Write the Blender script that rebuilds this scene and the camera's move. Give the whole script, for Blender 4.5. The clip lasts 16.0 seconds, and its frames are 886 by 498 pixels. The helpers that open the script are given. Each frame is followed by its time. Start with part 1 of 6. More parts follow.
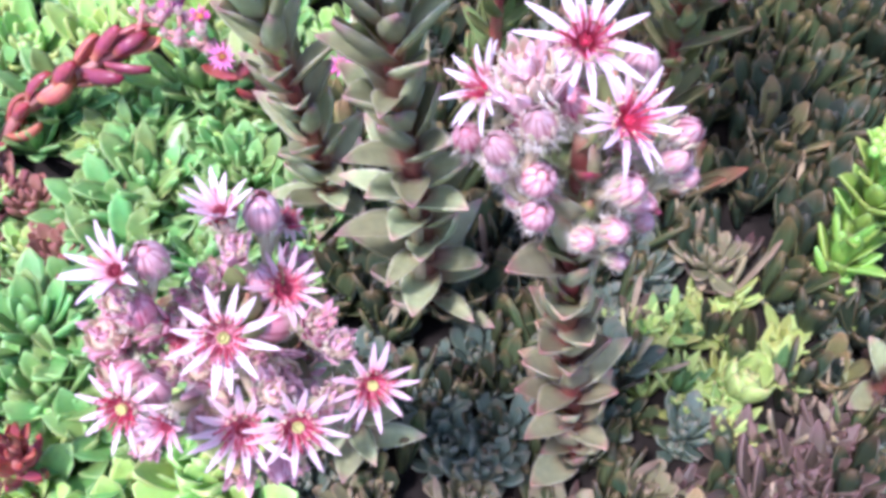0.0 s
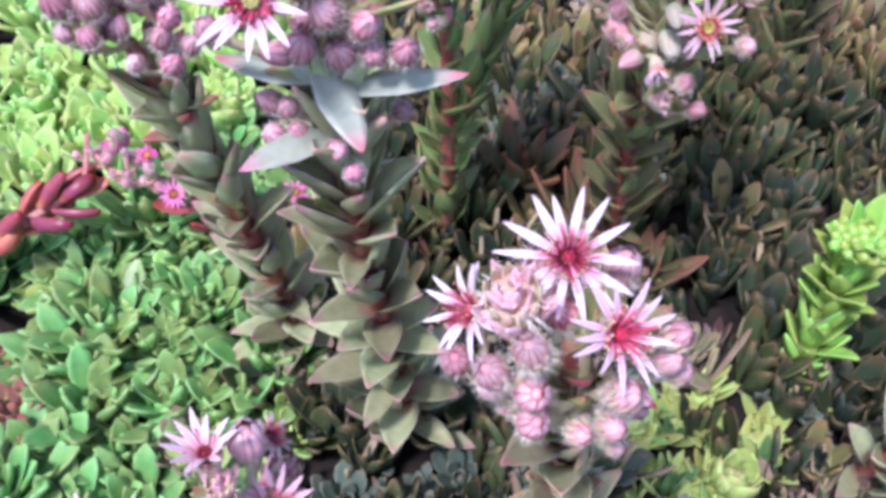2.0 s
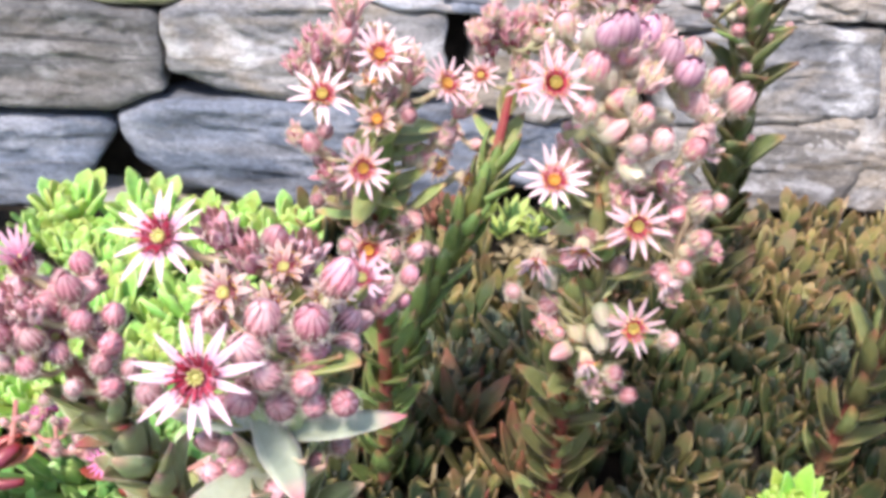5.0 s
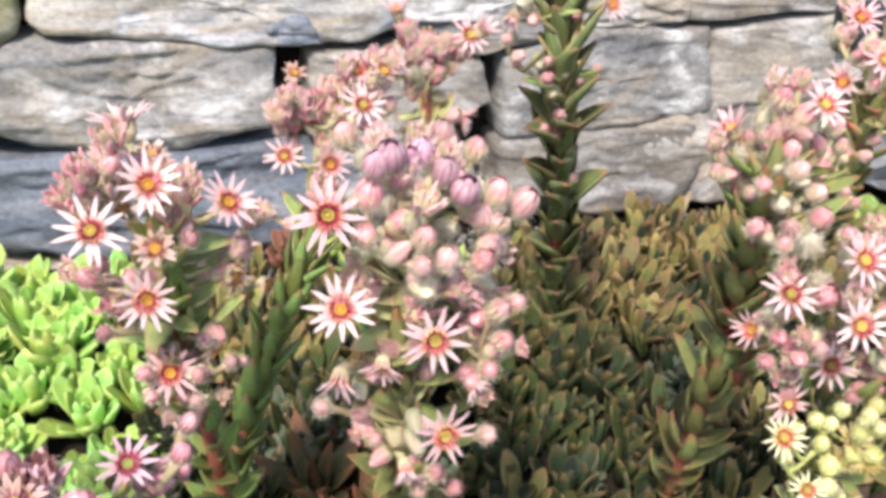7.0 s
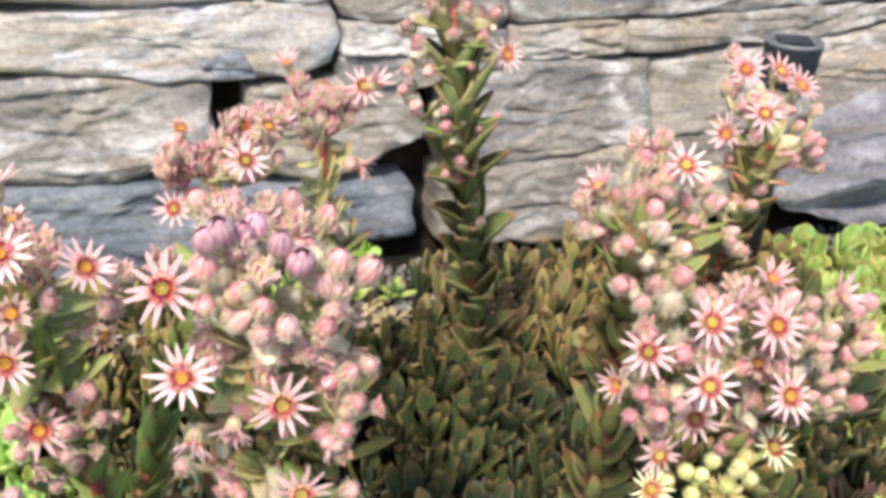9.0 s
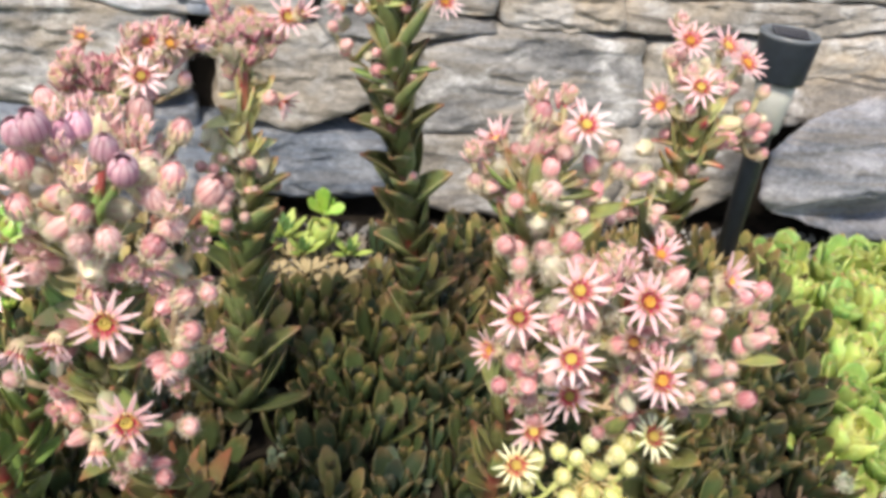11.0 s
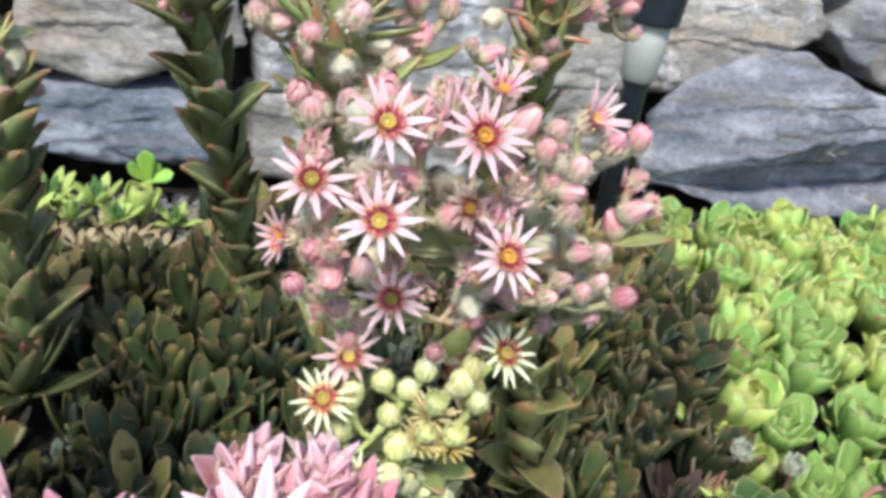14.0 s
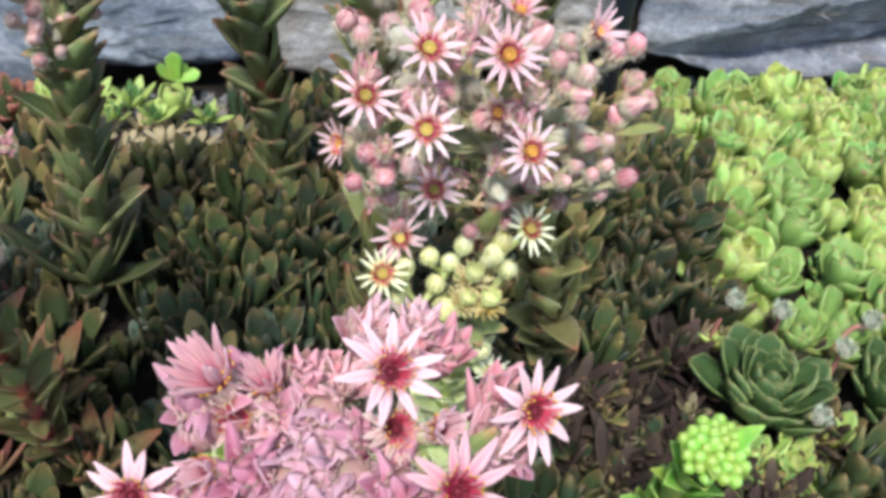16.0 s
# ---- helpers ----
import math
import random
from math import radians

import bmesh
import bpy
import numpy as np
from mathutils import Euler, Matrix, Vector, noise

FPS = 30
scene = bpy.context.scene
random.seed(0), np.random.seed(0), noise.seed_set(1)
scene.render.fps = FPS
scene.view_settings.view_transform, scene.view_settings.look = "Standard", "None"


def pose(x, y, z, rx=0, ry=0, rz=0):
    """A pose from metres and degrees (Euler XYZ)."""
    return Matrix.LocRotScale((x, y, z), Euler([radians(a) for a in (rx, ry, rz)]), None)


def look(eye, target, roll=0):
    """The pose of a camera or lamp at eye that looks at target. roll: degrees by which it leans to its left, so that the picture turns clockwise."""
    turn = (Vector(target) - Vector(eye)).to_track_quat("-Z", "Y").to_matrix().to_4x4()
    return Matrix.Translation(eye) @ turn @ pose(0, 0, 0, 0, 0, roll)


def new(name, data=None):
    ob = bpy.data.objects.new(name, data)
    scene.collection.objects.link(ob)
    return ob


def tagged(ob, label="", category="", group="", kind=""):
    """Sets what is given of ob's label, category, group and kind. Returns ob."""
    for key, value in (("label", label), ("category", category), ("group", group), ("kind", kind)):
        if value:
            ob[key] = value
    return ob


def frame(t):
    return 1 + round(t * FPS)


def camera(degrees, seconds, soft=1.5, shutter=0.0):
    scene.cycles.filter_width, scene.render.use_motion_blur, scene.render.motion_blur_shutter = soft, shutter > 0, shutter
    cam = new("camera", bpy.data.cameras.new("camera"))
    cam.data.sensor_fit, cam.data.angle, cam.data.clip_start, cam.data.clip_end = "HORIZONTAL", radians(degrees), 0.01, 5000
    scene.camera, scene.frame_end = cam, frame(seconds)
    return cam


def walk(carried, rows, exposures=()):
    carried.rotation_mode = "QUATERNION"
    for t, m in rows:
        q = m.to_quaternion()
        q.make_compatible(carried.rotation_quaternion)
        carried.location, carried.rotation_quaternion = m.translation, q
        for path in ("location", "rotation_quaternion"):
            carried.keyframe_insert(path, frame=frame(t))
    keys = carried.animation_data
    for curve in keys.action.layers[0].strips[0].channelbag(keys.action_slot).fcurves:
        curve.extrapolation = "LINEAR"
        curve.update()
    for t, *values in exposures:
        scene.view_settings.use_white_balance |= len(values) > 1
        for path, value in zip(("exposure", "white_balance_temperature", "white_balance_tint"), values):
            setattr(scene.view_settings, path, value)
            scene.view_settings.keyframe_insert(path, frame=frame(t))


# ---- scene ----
from collections import defaultdict

cam = camera(50.9, 16.0, soft=4.0)
PATH = [
    (0, (0.0013, 0.0006, 0.4597), (0.0639, 0.7459, -0.2041), 7.90),
    (0.5, (0.0020, 0.0129, 0.4684), (0.0716, 0.7418, -0.2127), 7.72),
    (1, (0.0005, 0.0195, 0.4748), (0.0775, 0.7504, -0.2033), 6.52),
    (1.5, (-0.0021, 0.0241, 0.4804), (0.0897, 0.7724, -0.1766), 5.30),
    (2, (-0.0074, 0.0304, 0.4844), (0.1030, 0.8083, -0.1341), 4.76),
    (2.5, (-0.0117, 0.0344, 0.4876), (0.1042, 0.8459, -0.0852), 4.56),
    (3, (-0.0167, 0.0357, 0.4909), (0.0995, 0.8775, -0.0363), 4.62),
    (3.5, (-0.0189, 0.0390, 0.4930), (0.1109, 0.9037, 0.0078), 5.09),
    (4, (-0.0167, 0.0481, 0.5021), (0.1353, 0.9253, 0.0465), 5.53),
    (4.2, (-0.0176, 0.0475, 0.5058), (0.1433, 0.9290, 0.0620), 5.67),
    (6.3, (0.0165, 0.0644, 0.5624), (0.2437, 0.9221, 0.1013), 5.17),
    (6.5, (0.0195, 0.0695, 0.5673), (0.2696, 0.9197, 0.1041), 4.63),
    (7, (0.0312, 0.0773, 0.5715), (0.3214, 0.9133, 0.1057), 3.99),
    (7.5, (0.0404, 0.0771, 0.5765), (0.3572, 0.9061, 0.1157), 3.80),
    (8, (0.0467, 0.0720, 0.5811), (0.3603, 0.9017, 0.1193), 3.47),
    (8.5, (0.0631, 0.0674, 0.5934), (0.3678, 0.9015, 0.1336), 3.62),
    (8.7, (0.0711, 0.0659, 0.5977), (0.3716, 0.9030, 0.1405), 3.68),
    (10.8, (0.1477, 0.0586, 0.5882), (0.4029, 0.8994, 0.1107), 8.33),
    (11, (0.1529, 0.0591, 0.5798), (0.4132, 0.8980, 0.1018), 9.36),
    (11.5, (0.1695, 0.0635, 0.5587), (0.4556, 0.8945, 0.0817), 11.55),
    (12, (0.1877, 0.0704, 0.5411), (0.5053, 0.8930, 0.0695), 12.75),
    (12.5, (0.2041, 0.0825, 0.5204), (0.5449, 0.9015, 0.0589), 12.79),
    (13, (0.2110, 0.0974, 0.5067), (0.5682, 0.9209, 0.0659), 12.16),
    (13.5, (0.2158, 0.1067, 0.4943), (0.5856, 0.9366, 0.0764), 11.47),
    (14, (0.2146, 0.1075, 0.4850), (0.5853, 0.9355, 0.0641), 11.04),
    (14.5, (0.2104, 0.1027, 0.4821), (0.5774, 0.9156, 0.0298), 10.62),
    (15, (0.2071, 0.0936, 0.5019), (0.5745, 0.8925, 0.0257), 9.86),
    (15.5, (0.1957, 0.0829, 0.5107), (0.5580, 0.8624, -0.0002), 9.03),
    (16, (0.1824, 0.0665, 0.5175), (0.5424, 0.8263, -0.0239), 8.58),
]
EXPOSURES = [
    (0, 1.1, 5600, 36), (1.5, 1.0, 5650, 33), (2.5, 0.57, 5750, 34), (3.4, 0.72, 6050, 31), (4.2, 0.96, 6500, 26), (6.3, 0.88, 7200, 16), (8.7, 0.77, 7650, 15),
    (10.8, 0.76, 7900, 14), (11.5, 0.55, 7350, 9), (12.0, 0.76, 6900, 8), (13.0, 0.70, 6650, 9), (16.0, 0.60, 6500, 8),
]
walk(cam, [(t, look(eye, target, roll)) for t, eye, target, roll in PATH], EXPOSURES)

# world, sun
SUN_HEIGHT, SUN_AZIMUTH = 52.0, -35.0      # degrees; azimuth from straight behind the viewer, minus: from the left
world = bpy.data.worlds.new("sky")
scene.world = world
world.use_nodes = True
sky = world.node_tree.nodes.new("ShaderNodeTexSky")
sky.sky_type, sky.sun_disc = "NISHITA", False
sky.sun_elevation, sky.sun_rotation = radians(SUN_HEIGHT), radians(180 - SUN_AZIMUTH)
world.node_tree.links.new(sky.outputs[0], world.node_tree.nodes["Background"].inputs[0])
world.node_tree.nodes["Background"].inputs[1].default_value = 0.15
sun = new("sun", bpy.data.lights.new("sun", "SUN"))
sun.data.energy, sun.data.angle, sun.data.color = 2.7, radians(7.0), (1.0, 0.95, 0.88)
sun.matrix_world = pose(0, -1, 3, 90 - SUN_HEIGHT, 0, SUN_AZIMUTH)


# ---- materials ----
def shader(name, rough=0.5, spec=0.4):
    m = bpy.data.materials.new(name)
    m.use_nodes = True
    b = m.node_tree.nodes["Principled BSDF"]
    b.inputs["Roughness"].default_value = rough
    b.inputs["Specular IOR Level"].default_value = spec
    return m, m.node_tree.nodes, m.node_tree.links, b


def ramp(nodes, links, fac, stops):
    r = nodes.new("ShaderNodeValToRGB")
    e = r.color_ramp.elements
    while len(e) < len(stops):
        e.new(0.5)
    for k, (at, c) in zip(e, stops):
        k.position, k.color = at, (*c, 1)
    links.new(fac, r.inputs[0])
    return r.outputs[0]


def mix(nodes, links, fac, a, b, how="MIX"):
    n = nodes.new("ShaderNodeMix")
    n.data_type, n.blend_type = "RGBA", how
    for socket, v in ((n.inputs[0], fac), (n.inputs[6], a), (n.inputs[7], b)):
        if isinstance(v, (int, float)):
            socket.default_value = v
        elif isinstance(v, tuple):
            socket.default_value = (*v, 1)
        else:
            links.new(v, socket)
    return n.outputs[2]


def math_node(nodes, links, how, a, b=0.0, c=0.0):
    n = nodes.new("ShaderNodeMath")
    n.operation = how
    for socket, v in zip(n.inputs, (a, b, c)):
        if isinstance(v, (int, float)):
            socket.default_value = v
        else:
            links.new(v, socket)
    return n.outputs[0]


def noise_node(nodes, links, scale, detail=4.0, where="Object"):
    n = nodes.new("ShaderNodeTexNoise")
    n.inputs["Scale"].default_value, n.inputs["Detail"].default_value = scale, detail
    links.new(nodes.new("ShaderNodeTexCoord").outputs[where], n.inputs["Vector"])
    return n.outputs["Fac"]


def leaf_material(name, base, tip, edge, heart=None, rough=0.45, tip_from=0.72, vary=0.35, glow=0.12, edge_from=0.8, joined=False):
    """A succulent leaf: base colour, tip, margin and heart colours laid by the leaf's own length and width."""
    m, nodes, links, b = shader(name, rough, 0.35)
    uv = nodes.new("ShaderNodeSeparateXYZ")
    links.new(nodes.new("ShaderNodeUVMap").outputs[0], uv.inputs[0])
    across = math_node(nodes, links, "ABSOLUTE", math_node(nodes, links, "MULTIPLY_ADD", uv.outputs[0], 2.0, -1.0))
    grain = noise_node(nodes, links, 220.0)
    blot = noise_node(nodes, links, 45.0, 3.0)
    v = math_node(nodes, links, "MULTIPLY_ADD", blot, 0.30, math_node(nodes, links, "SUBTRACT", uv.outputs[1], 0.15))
    # heart colours the leaf foot; on mat leaves it paints in shade
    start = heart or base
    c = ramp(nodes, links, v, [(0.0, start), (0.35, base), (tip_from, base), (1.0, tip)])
    e = ramp(nodes, links, math_node(nodes, links, "MULTIPLY_ADD", grain, 0.2, math_node(nodes, links, "SUBTRACT", across, 0.1)), [(edge_from, (0, 0, 0)), (1.0, (1, 1, 1))])
    c = mix(nodes, links, e, c, edge)
    rnd = nodes.new("ShaderNodeNewGeometry").outputs["Random Per Island"] if joined else nodes.new("ShaderNodeObjectInfo").outputs["Random"]
    h = nodes.new("ShaderNodeHueSaturation")
    links.new(c, h.inputs["Color"])
    links.new(math_node(nodes, links, "MULTIPLY_ADD", blot, 0.16, math_node(nodes, links, "MULTIPLY_ADD", rnd, 0.05, 0.395)), h.inputs["Hue"])
    links.new(math_node(nodes, links, "MULTIPLY_ADD", rnd, vary * 2, 1 - vary), h.inputs["Value"])
    c = mix(nodes, links, 0.5, h.outputs[0], ramp(nodes, links, grain, [(0.3, (0.72, 0.72, 0.72)), (0.7, (1.18, 1.18, 1.18))]), "MULTIPLY")
    links.new(c, b.inputs["Base Color"])
    b.inputs["Subsurface Weight"].default_value = glow
    b.inputs["Subsurface Radius"].default_value = (0.004, 0.003, 0.001)
    b.inputs["Subsurface Scale"].default_value = 0.5
    bump = nodes.new("ShaderNodeBump")
    bump.inputs["Strength"].default_value, bump.inputs["Distance"].default_value = 0.25, 0.0006
    links.new(grain, bump.inputs["Height"])
    links.new(bump.outputs[0], b.inputs["Normal"])
    return m


def petal_material(name, outer, inner, rib, rough=0.55):
    m, nodes, links, b = shader(name, rough, 0.25)
    uv = nodes.new("ShaderNodeSeparateXYZ")
    links.new(nodes.new("ShaderNodeUVMap").outputs[0], uv.inputs[0])
    across = math_node(nodes, links, "ABSOLUTE", math_node(nodes, links, "MULTIPLY_ADD", uv.outputs[0], 2.0, -1.0))
    grain = noise_node(nodes, links, 500.0, 2.0)
    c = ramp(nodes, links, math_node(nodes, links, "MULTIPLY_ADD", grain, 0.12, uv.outputs[1]), [(0.08, inner), (0.28, rib), (0.50, outer)])
    mid = ramp(nodes, links, across, [(0.0, (0.8, 0.8, 0.8)), (0.34, (0, 0, 0))])
    fade = ramp(nodes, links, uv.outputs[1], [(0.45, (1, 1, 1)), (0.95, (0.1, 0.1, 0.1))])
    c = mix(nodes, links, mix(nodes, links, 1.0, mid, fade, "MULTIPLY"), c, rib)
    h = nodes.new("ShaderNodeHueSaturation")
    links.new(c, h.inputs["Color"])
    rnd = nodes.new("ShaderNodeObjectInfo").outputs["Random"]
    links.new(math_node(nodes, links, "MULTIPLY_ADD", rnd, 0.4, 0.8), h.inputs["Saturation"])
    links.new(math_node(nodes, links, "MULTIPLY_ADD", rnd, -0.15, 1.05), h.inputs["Value"])
    links.new(h.outputs[0], b.inputs["Base Color"])
    b.inputs["Subsurface Weight"].default_value = 0.25
    b.inputs["Subsurface Radius"].default_value = (0.003, 0.002, 0.002)
    b.inputs["Subsurface Scale"].default_value = 0.5
    return m


def bud_material(name, light, stripe, base):
    """A closed bud: petals edged against one another in stripes, greener at the foot."""
    m, nodes, links, b = shader(name, 0.55, 0.25)
    uv = nodes.new("ShaderNodeSeparateXYZ")
    links.new(nodes.new("ShaderNodeUVMap").outputs[0], uv.inputs[0])
    across = math_node(nodes, links, "ABSOLUTE", math_node(nodes, links, "MULTIPLY_ADD", uv.outputs[0], 2.0, -1.0))
    grain = noise_node(nodes, links, 400.0, 3.0)
    line = math_node(nodes, links, "MULTIPLY_ADD", grain, 0.5, math_node(nodes, links, "SUBTRACT", across, 0.25))
    pale = tuple(0.75 * p + 0.20 for p in light)
    flush = tuple(0.72 * p + 0.28 * q for p, q in zip(light, stripe))
    c = ramp(nodes, links, math_node(nodes, links, "MULTIPLY_ADD", grain, 0.3, uv.outputs[1]), [(0.50, flush), (0.92, light), (1.14, pale)])
    c = mix(nodes, links, ramp(nodes, links, line, [(0.55, (0, 0, 0)), (0.95, (0.8, 0.8, 0.8))]), c, stripe)
    foot = ramp(nodes, links, math_node(nodes, links, "MULTIPLY_ADD", grain, 0.2, uv.outputs[1]), [(0.40, (1, 1, 1)), (0.66, (0, 0, 0))])
    c = mix(nodes, links, foot, c, base)
    h = nodes.new("ShaderNodeHueSaturation")
    links.new(c, h.inputs["Color"])
    links.new(math_node(nodes, links, "MULTIPLY_ADD", nodes.new("ShaderNodeObjectInfo").outputs["Random"], 0.55, 0.62), h.inputs["Value"])
    other = math_node(nodes, links, "FRACT", math_node(nodes, links, "MULTIPLY", nodes.new("ShaderNodeObjectInfo").outputs["Random"], 17.3))
    links.new(math_node(nodes, links, "MULTIPLY_ADD", other, 0.4, 0.72), h.inputs["Saturation"])
    links.new(math_node(nodes, links, "MULTIPLY_ADD", other, -0.025, 0.518), h.inputs["Hue"])
    links.new(h.outputs[0], b.inputs["Base Color"])
    b.inputs["Subsurface Weight"].default_value = 0.2
    b.inputs["Subsurface Radius"].default_value = (0.003, 0.002, 0.002)
    b.inputs["Subsurface Scale"].default_value = 0.5
    return m


def plain(name, a, b2, scale=120.0, rough=0.6, spec=0.3, sss=0.0, metal=0.0):
    m, nodes, links, b = shader(name, rough, spec)
    c = ramp(nodes, links, noise_node(nodes, links, scale), [(0.3, a), (0.7, b2)])
    h = nodes.new("ShaderNodeHueSaturation")
    links.new(c, h.inputs["Color"])
    links.new(math_node(nodes, links, "MULTIPLY_ADD", nodes.new("ShaderNodeObjectInfo").outputs["Random"], 0.4, 0.8), h.inputs["Value"])
    links.new(h.outputs[0], b.inputs["Base Color"])
    b.inputs["Metallic"].default_value = metal
    if sss:
        b.inputs["Subsurface Weight"].default_value = sss
        b.inputs["Subsurface Radius"].default_value = (0.003, 0.002, 0.002)
        b.inputs["Subsurface Scale"].default_value = 0.5
    return m


def stone_material(name, a, b2, streak, lichen, split=1.0, warm=0.5):
    """Bedded slaty stone: fine layers along the bed, broad stains, lichen spots, chipped relief."""
    m, nodes, links, b = shader(name, 0.75, 0.3)
    co = nodes.new("ShaderNodeTexCoord").outputs["Object"]
    info = nodes.new("ShaderNodeObjectInfo").outputs["Random"]
    off = nodes.new("ShaderNodeCombineXYZ")
    for k in range(3):
        links.new(math_node(nodes, links, "MULTIPLY", info, 7.0 + 3 * k), off.inputs[k])
    add = nodes.new("ShaderNodeVectorMath")
    links.new(co, add.inputs[0]), links.new(off.outputs[0], add.inputs[1])

    def tex(scale, detail, squash):
        mp = nodes.new("ShaderNodeMapping")
        mp.inputs["Scale"].default_value = squash
        links.new(add.outputs[0], mp.inputs["Vector"])
        n = nodes.new("ShaderNodeTexNoise")
        n.inputs["Scale"].default_value, n.inputs["Detail"].default_value, n.inputs["Roughness"].default_value = scale, detail, 0.62
        n.inputs["Distortion"].default_value = 0.6 * split
        links.new(mp.outputs[0], n.inputs["Vector"])
        return n.outputs["Fac"]

    broad, layer, fine, spot = tex(11, 5, (0.8, 1, 1.0 + 0.8 / split)), tex(26, 8, (0.35 * split, 0.8, 3.8)), tex(160, 6, (1, 1, 1.8)), tex(15, 6, (1, 1, 1.7))
    c = ramp(nodes, links, broad, [(0.38, a), (0.60, b2)])
    c = mix(nodes, links, ramp(nodes, links, layer, [(0.48, (0, 0, 0)), (0.62, (0.75, 0.75, 0.75))]), c, streak)
    c = mix(nodes, links, ramp(nodes, links, spot, [(0.50, (0, 0, 0)), (0.63, (0.9, 0.9, 0.9))]), c, lichen)
    c = mix(nodes, links, ramp(nodes, links, tex(6, 4, (1, 1, 2.2)), [(0.52, (0, 0, 0)), (0.66, (warm, warm, warm))]), c, (0.36, 0.29, 0.20))
    crack = tex(9, 7, (0.30, 0.8, 5.5))
    c = mix(nodes, links, ramp(nodes, links, crack, [(0.34, (0.75, 0.75, 0.75)), (0.40, (0, 0, 0))]), c, tuple(0.35 * q for q in a))
    c = mix(nodes, links, 0.8, c, ramp(nodes, links, fine, [(0.3, (0.55, 0.55, 0.55)), (0.66, (1.25, 1.25, 1.25))]), "MULTIPLY")
    h = nodes.new("ShaderNodeHueSaturation")
    links.new(c, h.inputs["Color"])
    links.new(math_node(nodes, links, "MULTIPLY_ADD", info, 0.35, 0.85), h.inputs["Value"])
    links.new(h.outputs[0], b.inputs["Base Color"])
    bump = nodes.new("ShaderNodeBump")
    bump.inputs["Strength"].default_value, bump.inputs["Distance"].default_value = 0.55 * split, 0.004
    links.new(math_node(nodes, links, "ADD", math_node(nodes, links, "MULTIPLY", layer, 0.65), math_node(nodes, links, "MULTIPLY", fine, 0.35)), bump.inputs["Height"])
    links.new(bump.outputs[0], b.inputs["Normal"])
    return m


STONE = {
    "g": stone_material("grey_stone", (0.150, 0.160, 0.172), (0.270, 0.276, 0.282), (0.23, 0.215, 0.19), (0.52, 0.54, 0.56)),
    "b": stone_material("blue_grey_stone", (0.085, 0.110, 0.150), (0.165, 0.200, 0.255), (0.14, 0.15, 0.165), (0.26, 0.29, 0.335), 1.0, 0.0),
    "t": stone_material("tan_stone", (0.205, 0.195, 0.180), (0.335, 0.318, 0.290), (0.165, 0.165, 0.165), (0.44, 0.45, 0.46)),
    "d": stone_material("dark_grey_stone", (0.098, 0.106, 0.112), (0.172, 0.178, 0.182), (0.13, 0.128, 0.122), (0.27, 0.28, 0.285), 1.0, 0.1),
    "p": stone_material("pale_stone", (0.33, 0.34, 0.36), (0.52, 0.51, 0.48), (0.36, 0.31, 0.24), (0.50, 0.56, 0.64)),
    "r": stone_material("slate_boulder", (0.122, 0.142, 0.178), (0.245, 0.265, 0.315), (0.215, 0.195, 0.175), (0.37, 0.39, 0.45), 0.35, 0.15),
    "m": stone_material("mossy_stone", (0.20, 0.22, 0.13), (0.34, 0.33, 0.26), (0.22, 0.25, 0.12), (0.42, 0.42, 0.36)),
}

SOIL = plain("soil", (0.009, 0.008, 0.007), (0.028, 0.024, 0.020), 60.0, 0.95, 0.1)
STALK_LEAF = leaf_material("stalk_leaf", (0.235, 0.260, 0.105), (0.34, 0.13, 0.09), (0.50, 0.38, 0.26), heart=(0.34, 0.24, 0.13), tip_from=0.78, rough=0.30, edge_from=0.91)
STALK_LEAF_PURPLE = leaf_material("stalk_leaf_purple", (0.360, 0.400, 0.210), (0.46, 0.27, 0.24), (0.72, 0.68, 0.54), heart=(0.42, 0.25, 0.15), tip_from=0.80, rough=0.36, edge_from=0.92)
STALK_LEAF_TAN = leaf_material("stalk_leaf_tan", (0.265, 0.270, 0.108), (0.40, 0.19, 0.11), (0.64, 0.52, 0.36), heart=(0.40, 0.33, 0.16), tip_from=0.84, rough=0.36, edge_from=0.90)
STALK_LEAF_BROWN = leaf_material("stalk_leaf_brown", (0.370, 0.365, 0.205), (0.42, 0.20, 0.17), (0.66, 0.56, 0.48), heart=(0.36, 0.22, 0.16), tip_from=0.76, rough=0.34, edge_from=0.92)
STALK_LEAF_DARK = leaf_material("stalk_leaf_dark", (0.155, 0.185, 0.078), (0.25, 0.12, 0.085), (0.36, 0.32, 0.20), heart=(0.22, 0.19, 0.08), tip_from=0.80, rough=0.32, edge_from=0.86)
STALK_LEAF_GREEN = leaf_material("stalk_leaf_green", (0.19, 0.27, 0.085), (0.30, 0.14, 0.09), (0.42, 0.42, 0.22), heart=(0.26, 0.30, 0.11), tip_from=0.84, rough=0.30, edge_from=0.91)
HEAD_LEAF = leaf_material("head_leaf", (0.30, 0.36, 0.135), (0.42, 0.18, 0.12), (0.48, 0.40, 0.25), heart=(0.40, 0.40, 0.19), tip_from=0.8, glow=0.2)
HEAD_LEAF_PALE = leaf_material("pale_head_leaf", (0.43, 0.43, 0.215), (0.46, 0.22, 0.15), (0.54, 0.48, 0.30), heart=(0.50, 0.50, 0.28), tip_from=0.78, glow=0.25)
BRACT_LEAF = leaf_material("bract_leaf", (0.29, 0.28, 0.14), (0.46, 0.06, 0.10), (0.58, 0.36, 0.30), heart=(0.34, 0.34, 0.17), tip_from=0.48, rough=0.3, edge_from=0.92)
